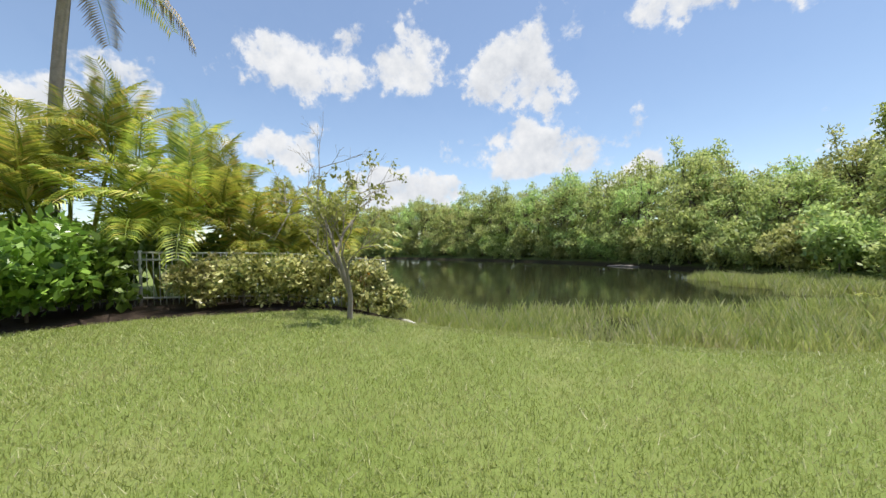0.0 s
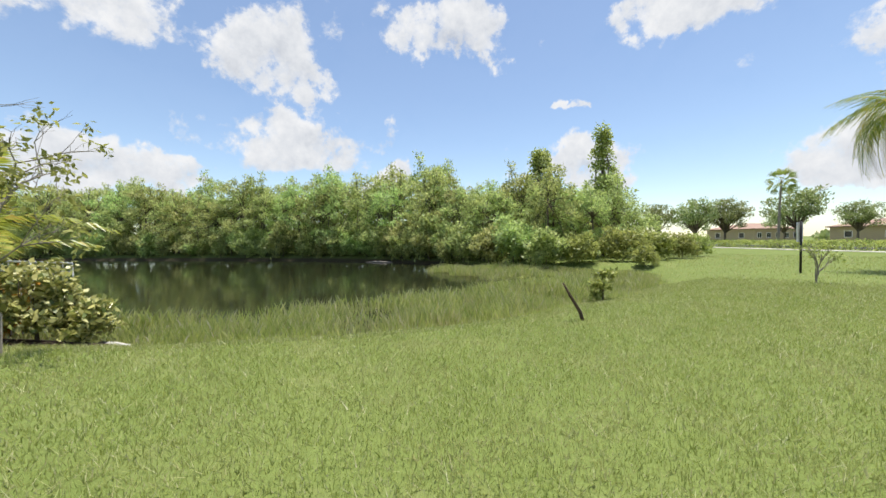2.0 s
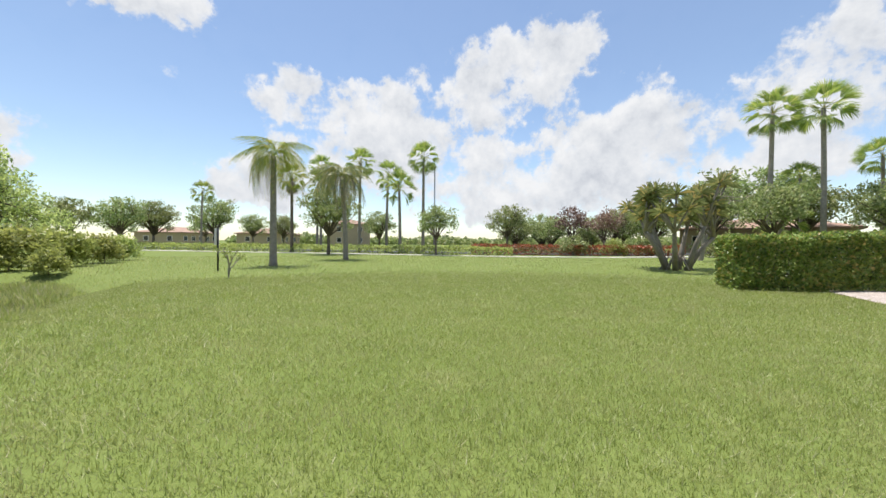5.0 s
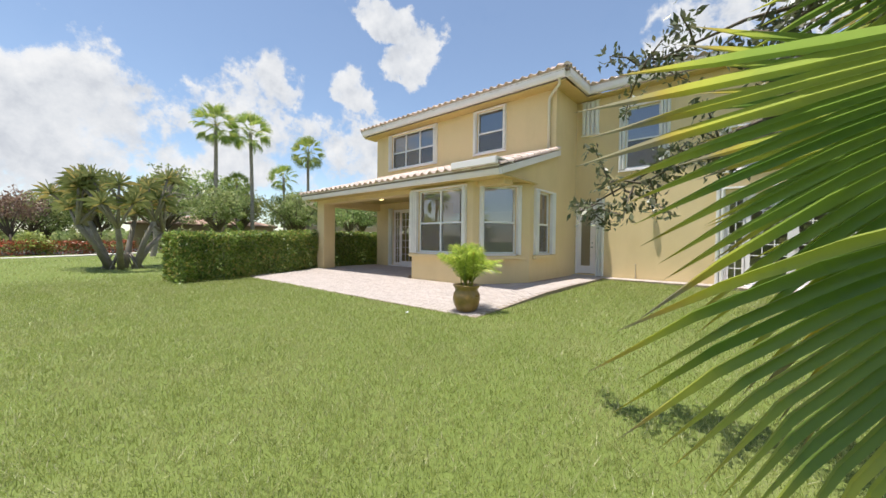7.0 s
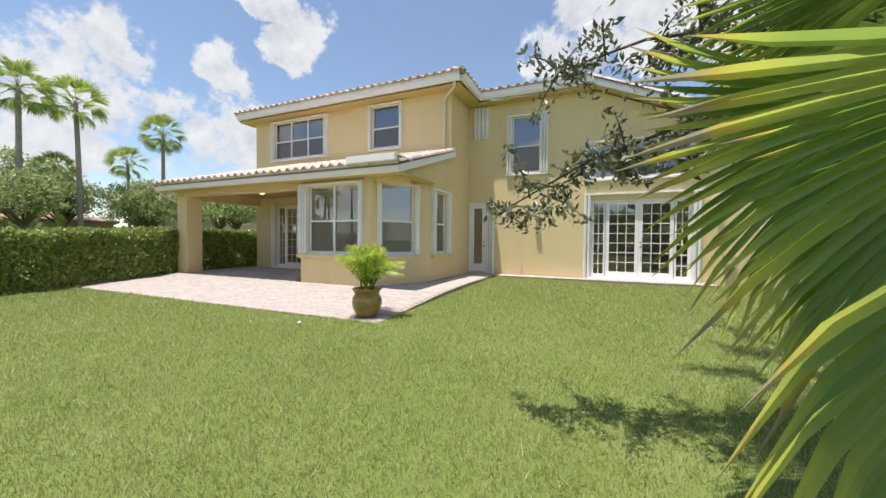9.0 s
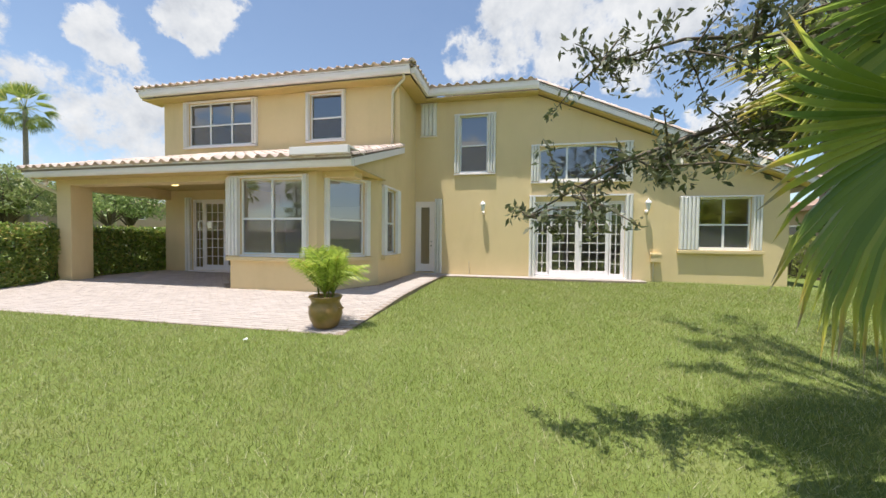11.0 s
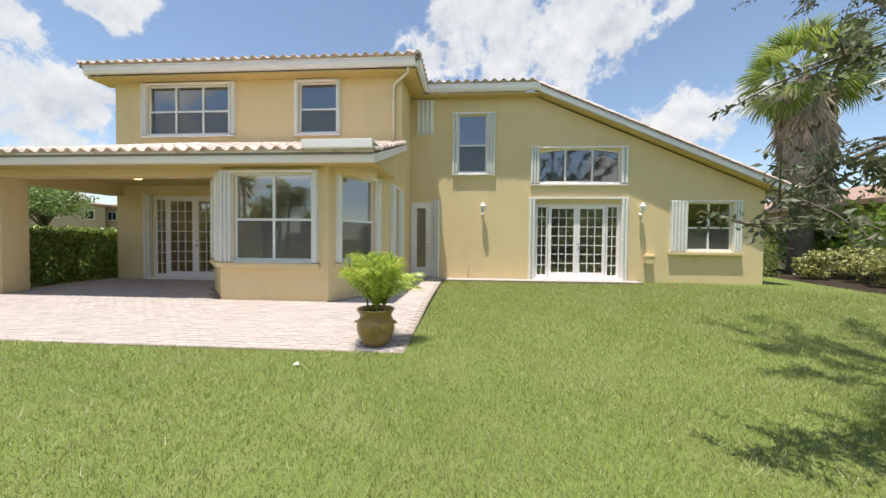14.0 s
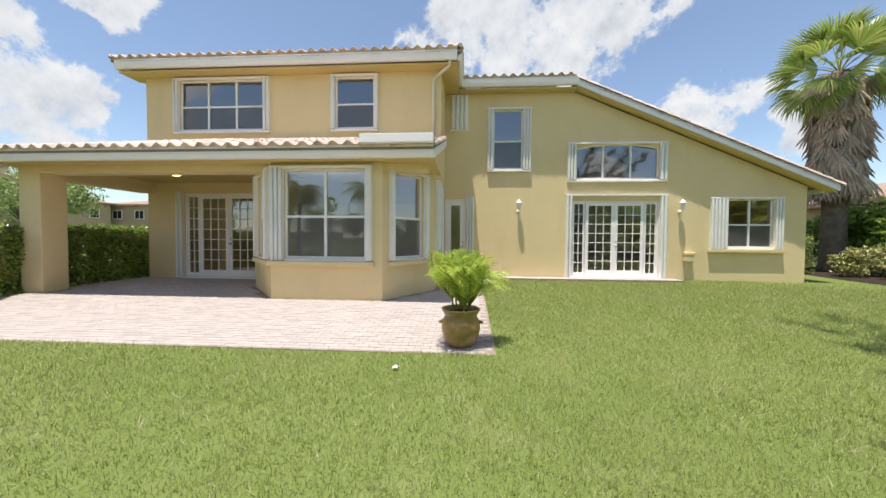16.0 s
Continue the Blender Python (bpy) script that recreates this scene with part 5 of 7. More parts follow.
for x, y, s in CAPE:
    place(rnd.choice(woods), x, y, rnd.uniform(0, 360), s * 0.82)


def spire_tree(m, h, seed, label):
    """A narrow, stepped wild tree."""
    rng = np.random.default_rng(seed)
    t = thing("cypress_tree", m, label, "tree", "woods across the lake")
    c = []
    for i in range(60):
        z = h * rng.uniform(0.35, 1.0)
        r = (h - z) * 0.17 + 0.25
        a = rng.uniform(0, 6.28)
        c.append((math.cos(a) * r * rng.uniform(0.3, 1), math.sin(a) * r * rng.uniform(0.3, 1), z))
    v, f = limbs(h * 0.92, c[:16], 0.11, rng)
    part("trunk", mesh_of("trunk", v, f, BARK, True), t)
    part("crown", mesh_fast("crown", *leaf_quads(clump_cloud(c, 44, 0.60, rng), 0.24, 0.5, 0.3, 0.1, rng), L_SHRUB), t)


spire_tree(spot(-1.0, -40.2), 9.0, 3, "tall narrow light green tree above the wood")
spire_tree(spot(3.4, -39.6), 7.6, 4, "narrow green tree above the wood")
spire_tree(spot(13.0, -21.9 - 26), 8.2, 6, "narrow green tree above the wood")
shore = bush("shore_shrub", 1.5, 1.3, 1.9, 2200, 0.20, L_SHRUB, 31, spot(-0.6, -33.4), "sprawling yellow-green shrub at the water's edge", "shore shrubs")
for x, y, s in ((-2.6, -34.8, 0.95), (1.6, -33.2, 0.9), (-4.6, -36.4, 0.8), (-0.9, -30.9, 0.55), (-6.4, -38.8, 0.8), (4.2, -35.4, 0.95), (7.4, -38.2, 0.9), (10.4, -41.6, 0.9), (14.6, -43.6, 1.0), (20.5, -45, 0.9), (29, -46, 1.0)):
    place(shore, x, y, rnd.uniform(0, 360), s)
thicket = bush("bank_shrub", 1.5, 1.3, 2.4, 2400, 0.22, L_WOOD, 33, spot(22.0, -44.6), "tangled green shrub overhanging the far bank", "far bank shrubs")
for (ax, ay), (bx, by) in zip(BANK, BANK[1:]):
    n = math.hypot(bx - ax, by - ay)
    for i in range(int(n / 1.15)):
        u = (i + rnd.random() * 0.7) / int(n / 1.15)
        nx, ny = (by - ay) / n, -(bx - ax) / n
        x, y = ax + (bx - ax) * u - nx * rnd.uniform(0.9, 2.2), ay + (by - ay) * u - ny * rnd.uniform(0.9, 2.2)
        place(thicket, x, y, rnd.uniform(0, 360), rnd.uniform(0.75, 1.25), rnd.uniform(0.9, 1.25))
for (ax, ay), (bx, by) in zip(BANK, BANK[1:8]):
    n = math.hypot(bx - ax, by - ay)
    for i in range(max(1, int(n / 2.0))):
        u = (i + rnd.random() * 0.6) / max(1, int(n / 2.0))
        nx, ny = (by - ay) / n, -(bx - ax) / n
        place(thicket, ax + (bx - ax) * u + nx * 4.6, ay + (by - ay) * u + ny * 4.6, rnd.uniform(0, 360), 1.5, 0.9)
pok = bush("pond_apple_sapling", 0.5, 0.5, 1.1, 420, 0.16, L_SHRUB, 37, spot(4.6, -26.2), "small bright green shrub standing in the reeds", "reed shrubs")
place(pok, 2.6, -22.6, 40, 0.85)
place(pok, 3.6, -27.0, 90, 0.8)
for i, (x, y, l, tr) in enumerate(((7.9, -36.0, 1.8, 10), (16.5, -41.2, 2.4, -4), (3.2, -31.9, 1.6, 35))):
    v, f = tube([(-l / 2, 0, 0), (-l / 6, 0.12, 0.05), (l / 6, -0.08, 0.03), (l / 2, 0.1, 0.0)], [0.05, 0.07, 0.06, 0.03], 7)
    tagged(new("driftwood_log", mesh_of("driftwood_log", v, f, PALEBARK, True)), "pale bare log lying in the shallow water", "log", "driftwood").matrix_basis = pose(x, y, WATER_Z + 0.02, 0, 0, tr)


def reed_bed():
    rng = np.random.default_rng(11)
    n = 260000
    x, y = rng.uniform(-3, 15, n), rng.uniform(-34, -17, n)
    g = inside_and_gap(x, y, LAKE)
    wide = np.interp(x, [-3, 4, 8, 10.2, 11.2, 13, 15], [1.6, 3.1, 3.2, 2.5, 1.2, 1.4, 0.4])
    patch = np.array([noise.noise(Vector((a * 0.55, b * 0.55, 0.0))) for a, b in zip(x, y)])
    keep = (g < 1.0 + patch * 0.5) & (g > -wide + patch * 1.6) & (rng.random(n) < 0.75 + patch)
    x, y, g, patch = x[keep], y[keep], g[keep], patch[keep]
    h = np.interp(g, [-6, -2, 0.2, 1.0], [0.46, 0.46, 0.36, 0.09]) * (1 + patch * 0.6) * rng.uniform(0.35, 1.3, len(x))
    z = ground_z(x, y)
    z = np.maximum(z, WATER_Z - 0.08)
    a = rng.uniform(0, 6.28, len(x))
    w = rng.uniform(0.0042, 0.0085, len(x)) * np.interp(g, [-3, 1], [1.3, 0.8])
    sx, sy = np.cos(a) * w, np.sin(a) * w
    lx, ly = rng.normal(size=len(x)) * 0.20 * h, rng.normal(size=len(x)) * 0.20 * h
    v = np.stack([np.stack([x - sx, y - sy, z], 1), np.stack([x + sx, y + sy, z], 1),
                  np.stack([x + sx * 0.7 + lx * 0.4, y + sy * 0.7 + ly * 0.4, z + h * 0.6], 1), np.stack([x + lx, y + ly, z + h], 1)], 1)
    ob = new("reeds", mesh_fast("reeds", v.reshape(-1, 3), np.arange(4 * len(x)).reshape(-1, 4), L_REED))
    tagged(ob, "bank of pale green reeds and marsh grass in shallow water", "reeds", kind="stuff")


reed_bed()


def lawn_grass():
    """Blades of turf, thick near the line walked and thinning with distance."""
    rng = np.random.default_rng(12)
    n = 1100000
    u = rng.random(n)
    x = 4.9 - 4.0 * u + rng.normal(size=n) * 0.5
    y = -12.7 + 0.7 * u + rng.normal(size=n) * 0.5
    r = 0.5 + 13.0 * rng.random(n) ** 0.85
    r = np.where(rng.random(n) < 0.16, rng.uniform(11, 32, n), r)
    a = rng.uniform(0, 6.28, n)
    x, y = x + np.cos(a) * r, y + np.sin(a) * r
    s = 0.95 + 0.12 * r
    g = inside_and_gap(x, y, LAKE)
    paved = ((x > -8.85) & (x < 1.33) & (y > -7.55)) | ((x > 0) & (x < 7.5) & (y > -0.68)) | ((x > 1.3) & (y > -0.12)) | ((y > -0.2) & (x < 11.4))
    bed = x > np.interp(y, [-17.5, -16.6, -14.9, -12.7, -11.1, -1.5, 4], [10.6, 11.1, 12.4, 13.5, 13.5, 13.0, 13.8])
    hedge = (x < np.interp(y, [-9.75, 2], [-8.0, -9.5])) & (x > np.interp(y, [-9.75, 2], [-9.4, -11])) & (y > -9.75)
    keep = (g > 0.25 + 0.6 * rng.random(n)) & ~paved & ~bed & ~hedge
    x, y, s = x[keep], y[keep], s[keep]
    n = len(x)
    z = ground_z(x, y)
    # tufts: height and lay of the blades wander over the turf
    tuft = np.sin(x * 21 + 3 * np.sin(y * 5.3)) * np.sin(y * 19 + 3 * np.sin(x * 4.7)) + 0.4 * np.sin(x * 2.9 + y * 1.7)
    h = rng.uniform(0.020, 0.050, n) * np.sqrt(s) * (1 + 0.22 * tuft)
    a = rng.uniform(0, 6.28, n)
    w = rng.uniform(0.0016, 0.0031, n) * s
    b = rng.uniform(0, 6.28, n)
    lean = np.abs(rng.normal(size=n)) * 0.95 * h
    sx, sy = np.cos(a) * w, np.sin(a) * w
    lx, ly = np.cos(b) * lean, np.sin(b) * lean
    v = np.stack([np.stack([x - sx, y - sy, z - 0.004], 1), np.stack([x + sx, y + sy, z - 0.004], 1), np.stack([x + lx, y + ly, z + h], 1)], 1)
    ob = new("grass_blades", mesh_fast("grass_blades", v.reshape(-1, 3), np.arange(3 * n).reshape(-1, 3), L_LAWN))
    tagged(ob, "short bright green coarse-bladed turf", "grass", kind="stuff")


lawn_grass()

# ---- lawn edge by the lake ----
def dead_branch():
    m = Matrix.Translation((3.66, -18.75, gz(3.66, -18.75))) @ pose(0, 0, 0, 0, 0, 0)
    v, f = join([tube([(0, 0, -0.1), (0.07, 0.02, 0.14), (0.21, 0.05, 0.38), (0.33, 0.08, 0.60)], [0.032, 0.028, 0.024, 0.012], 8),
                 tube([(0.15, 0.04, 0.30), (0.24, 0.03, 0.40), (0.235, 0.02, 0.46)], [0.02, 0.014, 0.006], 6)])
    ob = new("dead_branch", mesh_of("dead_branch", v, f, DEADWOOD, True))
    ob.matrix_basis = m
    tagged(ob, "broken dark branch stuck leaning in the lawn", "branch")


dead_branch()


def bare_tree(name, m, h, seed, label, leaves, wood, spread=0.42, r0=0.07, depth=4, leaf=0.09, leaf_mat=None, lean=0.15):
    """A thin, mostly leafless tree with fine forking twigs."""
    rng = np.random.default_rng(seed)
    t = thing(name, m, label, "tree")
    pieces, tips = [], []

    def grow(p, d, length, r, level):
        q = p + d * length * 0.5 + Vector(rng.normal(size=3) * 0.04 * length)
        e = p + d * length
        pieces.append(tube([p, q, e], [r, r * 0.85, r * 0.62], 6 if level < 2 else 4, False))
        if level == depth:
            tips.append(e)
            return
        for _ in range(3 if level else 4):
            nd = (d + Vector(rng.normal(size=3)) * spread * (1.1 if level else 0.9) + Vector((0, 0, 0.12))).normalized()
            grow(e if rng.random() < 0.6 else q, nd, length * rng.uniform(0.55, 0.8), r * 0.55, level + 1)

    grow(Vector((0, 0, -0.15)), Vector((lean * 0.5, lean, 1)).normalized(), h * 0.36, r0, 0)
    part("trunk", mesh_of("trunk", *join(pieces), wood, True), t)
    if leaves:
        pick = [tips[i] for i in rng.choice(len(tips), min(len(tips), leaves), replace=False)]
        pick = [p for p in pick if p.z < h * 0.8] or pick
        part("leaves", mesh_fast("leaves", *leaf_quads(clump_cloud(pick, 9, 0.12, rng), leaf, 0.5, 0.2, 0.2, rng), leaf_mat or L_SHRUB), t)
    return t


bare_tree("young_tree", spot(10.73, -15.68, 30), 3.8, 8, "nearly leafless young tree with fine grey twigs", 160, PALEBARK, 0.46, 0.055, 5)
v, f = tube([(10.5, -16.98, gz(10.5, -16.98) + 0.0), (10.9, -17.08, gz(10.9, -17.08) + 0.01), (11.4, -17.2, gz(11.4, -17.2) + 0.01)], [0.05, 0.06, 0.05], 10)
tagged(new("edging_kerb", mesh_of("edging_kerb", v, f, CONCRETE, True)), "short pale concrete edging at the lake bank", "kerb")
SIGN = thing("sign_post", spot(-4.6, -27.2), "slim dark post carrying a narrow white sign", "sign")
part("post", mesh_of("post", *tube([(0, 0, -0.2), (0, 0, 1.75)], [0.035, 0.035], 8), DARKMETAL, True), SIGN)
part("board", (boxes([(-0.09, -0.075, 1.05, 0.09, -0.045, 1.72)], 0.006), WHITE), SIGN)
sap = bare_tree("sapling", spot(-3.2, -24.4), 1.55, 14, "thin young sapling with pale bare twigs", 20, PALEBARK, 0.3, 0.03, 3, 0.08)

# ---- planted border towards the neighbour ----
def border_bed():
    edge = [(10.6, -17.5), (11.1, -16.6), (12.4, -14.9), (13.5, -12.7), (13.5, -11.1), (13.0, -6.0), (13.0, -1.5), (13.8, 4.0), (14.2, 10.0)]
    verts, faces = [], []
    for x, y in edge:
        for dx in (0.0, 0.15, 1.2, 3.2):
            verts.append((x + dx, y, gz(x + dx, y) + (-0.02 if dx == 0 else 0.05 + 0.03 * math.sin(y * 3 + dx))))
    for i in range(len(edge) - 1):
        for k in range(3):
            a = i * 4 + k
            faces.append((a, a + 1, a + 5, a + 4))
    ob = new("mulch_bed", mesh_of("mulch_bed", verts, faces, SOIL, True))
    tagged(ob, "dark brown mulch bed along the planted border", "flower bed", kind="structure")


border_bed()
bush("clusia_shrub", 1.55, 1.25, 2.0, 3000, 0.21, L_BUSH, 41, spot(14.5, -11.2), "dense glossy green shrub in the mulch bed", "border shrubs", 0.55)
bush("clusia_shrub", 1.2, 1.1, 1.75, 2200, 0.21, L_BUSH, 42, spot(15.2, -11.9), "dense glossy green shrub in the mulch bed", "border shrubs", 0.55)
bush("clusia_shrub", 1.3, 1.1, 1.9, 2000, 0.21, L_BUSH, 43, spot(14.6, -9.2), "dense glossy green shrub in the mulch bed", "border shrubs", 0.55)
for i, (x, y, s) in enumerate(((13.9, -13.7, 1.0), (13.4, -14.5, 1.1), (12.9, -15.3, 1.05), (12.4, -16.0, 1.1), (11.9, -16.7, 1.0), (11.45, -17.05, 0.58))):
    bush("variegated_shrub", 0.74 * s, 0.74 * s, 1.28 * s, 1900, 0.115, L_VARI, 50 + i, spot(x, y), "yellow-green variegated shrub before the railing", "variegated border", 0.55)


def railing(line, top, label):
    t = thing("railing", None, label, "fence")
    for (ax, ay, az), (bx, by, bz) in zip(line, line[1:]):
        for k, zz in enumerate((top, top - 0.16, 0.12)):
            part("rail", mesh_of("rail", *tube([(ax, ay, az + zz), (bx, by, bz + zz)], [0.02, 0.02], 6), FENCE, True), t)
        n = math.hypot(bx - ax, by - ay)
        k = int(n / 0.12)
        for i in range(k + 1):
            u = i / k
            x, y, z = ax + (bx - ax) * u, ay + (by - ay) * u, az + (bz - az) * u
            big = i % 15 == 0
            part("post" if big else "picket", mesh_of("picket", *tube([(x, y, z - 0.1), (x, y, z + top + (0.05 if big else 0))], [0.032 if big else 0.009] * 2, 6), FENCE, True), t)
    return t


railing([(15.9, -11.2, 0.0), (15.2, -12.8, -0.02), (13.9, -15.6, -0.12), (12.75, -17.7, -0.36)], 1.15, "white metal picket railing half hidden by shrubs")

ARECA = "bushy yellow-green clustering palm behind the railing"
for i, (x, y, hts, fr) in enumerate(((17.0, -11.5, (3.1, 2.4, 3.7, 2.0), 2.4), (16.3, -13.5, (2.3, 1.7, 2.9, 1.4), 2.7), (15.8, -15.2, (2.0, 1.3, 1.7, 0.9), 2.4), (14.6, -16.8, (1.5, 1.0, 0.7), 2.0), (18.6, -9.4, (2.2, 1.6, 2.6), 2.3), (19.2, -14.2, (2.2, 1.5), 2.2))):
    st = [(0.32 * math.cos(k * 2.4 + i), 0.32 * math.sin(k * 2.4 + i), h, 0.05, 0.04, 0.5 * math.cos(k * 2.4 + i), 0.5 * math.sin(k * 2.4 + i)) for k, h in enumerate(hts)]
    feather_palm("areca_palm", st, fr, 10, 60 + i, spot(x, y), ARECA, "areca palms", 0.62, 36, L_ARECA, L_ARECA, -45, 0.05, 0, arch=(0.45, 0.85))
for i, (x, y, s) in enumerate(((17.5, -12.8, 1.3), (16.4, -14.6, 1.1), (16.0, -16.6, 0.95), (18.5, -10.6, 1.4), (20.5, -12.5, 1.7), (19.0, -16.5, 1.5), (21.5, -9.5, 1.8))):
    bush("understory_shrub", 1.3 * s, 1.3 * s, 1.8 * s, 1500, 0.22, L_BUSH, 70 + i, spot(x, y), "dense green undergrowth behind the railing", "understory")
bush("croton_shrub", 0.6, 0.6, 1.5, 500, 0.26, L_YEL, 80, spot(14.2, -17.6), "orange-yellow croton beside the palms", "", 0.35)
feather_palm("coconut_palm", [(0, 0, 9.8, 0.19, 0.13, -0.5, -0.6)], 3.6, 16, 81, spot(19.2, -10.95), "tall curved coconut palm with grey ringed trunk", "", 0.75, 36, L_PALM, PALEBARK, 6, 0.06, 3)

# ---- border seen beside the house ----
WPALM = fan_palm("washingtonia_palm", 7.9, 1.25, 36, 4.2, 90, spot(15.4, 3.4), "stout fan palm with thick skirt of dead fronds", r0=0.42, r1=0.32, segs=24, petiole=0.85, material=L_FAN, fan=122)
box_hedge("clipped_hedge", [(13.4, 2.6), (13.9, 6.5)], 1.0, 1.45, 420, 0.09, L_SHRUB, "light green clipped hedge beside the house", 91)
for i, (x, y, s) in enumerate(((14.3, 1.4, 1.0), (14.8, 0.2, 1.0), (14.2, -1.0, 0.95), (15.4, 1.6, 1.2), (15.6, -0.4, 1.2))):
    bush("variegated_shrub", 0.75 * s, 0.75 * s, 1.15 * s, 1400, 0.12, L_VARI, 92 + i, spot(x, y), "pale variegated shrub in the side border", "variegated border", 0.5)
for i, (x, y, s) in enumerate(((16.4, 4.4, 1.5), (17.2, 1.6, 1.5), (18.0, 3.8, 1.8), (17.0, -0.8, 1.3))):
    bush("understory_shrub", 1.2 * s, 1.2 * s, 1.9 * s, 1500, 0.24, L_BUSH, 100 + i, spot(x, y), "dark green undergrowth by the side fence", "understory")
feather_palm("areca_palm", [(0, 0, 1.6, 0.06, 0.05, 0.2, 0), (0.3, 0.2, 2.3, 0.06, 0.05, 0.3, 0.2)], 2.0, 9, 105, spot(17.4, 3.0), "green feather palm beside the fan palm", "areca palms", 0.6, 22, L_PALM, L_PALM)
railing([(17.0, -2.0, 0.0), (17.0, 4.0, 0.0)], 1.15, "white metal railing among border shrubs")


def oak_near():
    """A small live oak whose lower branches hang over the lawn."""
    t = thing("live_oak", Matrix.Translation((7.1, -8.9, gz(7.1, -8.9))), "small live oak with drooping leathery-leaved branches", "tree")
    rng = np.random.default_rng(120)
    pieces = [tube([(0, 0, -0.2), (0.05, 0.02, 0.6), (-0.05, 0.0, 1.5), (-0.15, 0.05, 2.3)], [0.17, 0.14, 0.12, 0.10], 9)]
    ends = []
    for ex, ey, ez, k in ((-3.25, -0.75, 1.45, 24), (-2.45, -0.75, 1.75, 18), (-2.81, -0.84, 2.42, 22), (-1.2, -1.0, 3.9, 20), (-1.5, -0.5, 4.3, 22), (0.5, 0.4, 4.8, 20), (1.6, 0.2, 4.0, 18), (0.8, -1.4, 3.6, 18), (-0.4, -0.5, 5.2, 22), (1.2, 1.6, 3.0, 16), (-0.2, 0.9, 3.2, 18), (-2.0, -0.9, 2.45, 14),
                          (-1.2, 2.2, 5.4, 26), (-0.3, 2.9, 5.6, 26), (0.8, 2.4, 5.7, 28), (1.8, 1.6, 5.6, 26), (-1.5, 1.2, 5.4, 26), (-0.6, 1.5, 5.9, 28), (0.4, 1.2, 6.2, 28), (2.4, 2.6, 5.4, 26), (1.4, 3.2, 5.5, 24), (-1.9, 0.3, 5.4, 24), (2.6, 0.6, 5.3, 24)):
        s = Vector((-0.1, 0.03, rng.uniform(1.6, 2.3)))
        e = Vector((ex, ey, ez + 0.14))
        mid = s.lerp(e, 0.5) + Vector((0, 0, 0.45))
        pieces.append(tube([s, s.lerp(mid, 0.6), mid, mid.lerp(e, 0.6) + Vector((0, 0, 0.08)), e], [0.045, 0.032, 0.022, 0.012, 0.005], 6))
        for j in range(k):
            u = 1.0 if j < 4 else rng.uniform(0.35, 1.0)
            p = mid.lerp(e, (u - 0.35) / 0.65)
            q = p + Vector(rng.normal(size=3) * np.array((0.28, 0.28, 0.2))) * (1.15 - 0.4 * u)
            pieces.append(tube([p, p.lerp(q, 0.5) + Vector((0, 0, 0.03)), q], [0.009, 0.006, 0.003], 4, False))
            for w in np.linspace(0.25, 1.0, 6):
                ends.append(p.lerp(q, w))
    part("trunk", mesh_of("trunk", *join(pieces), BARK, True), t)
    pts = clump_cloud(np.array([tuple(e) for e in ends]), 8, 0.10, rng)
    part("crown", mesh_fast("crown", *leaf_quads(pts, 0.060, 0.40, 0.25, 0.1, rng), L_DARKOAK), t)


oak_near()


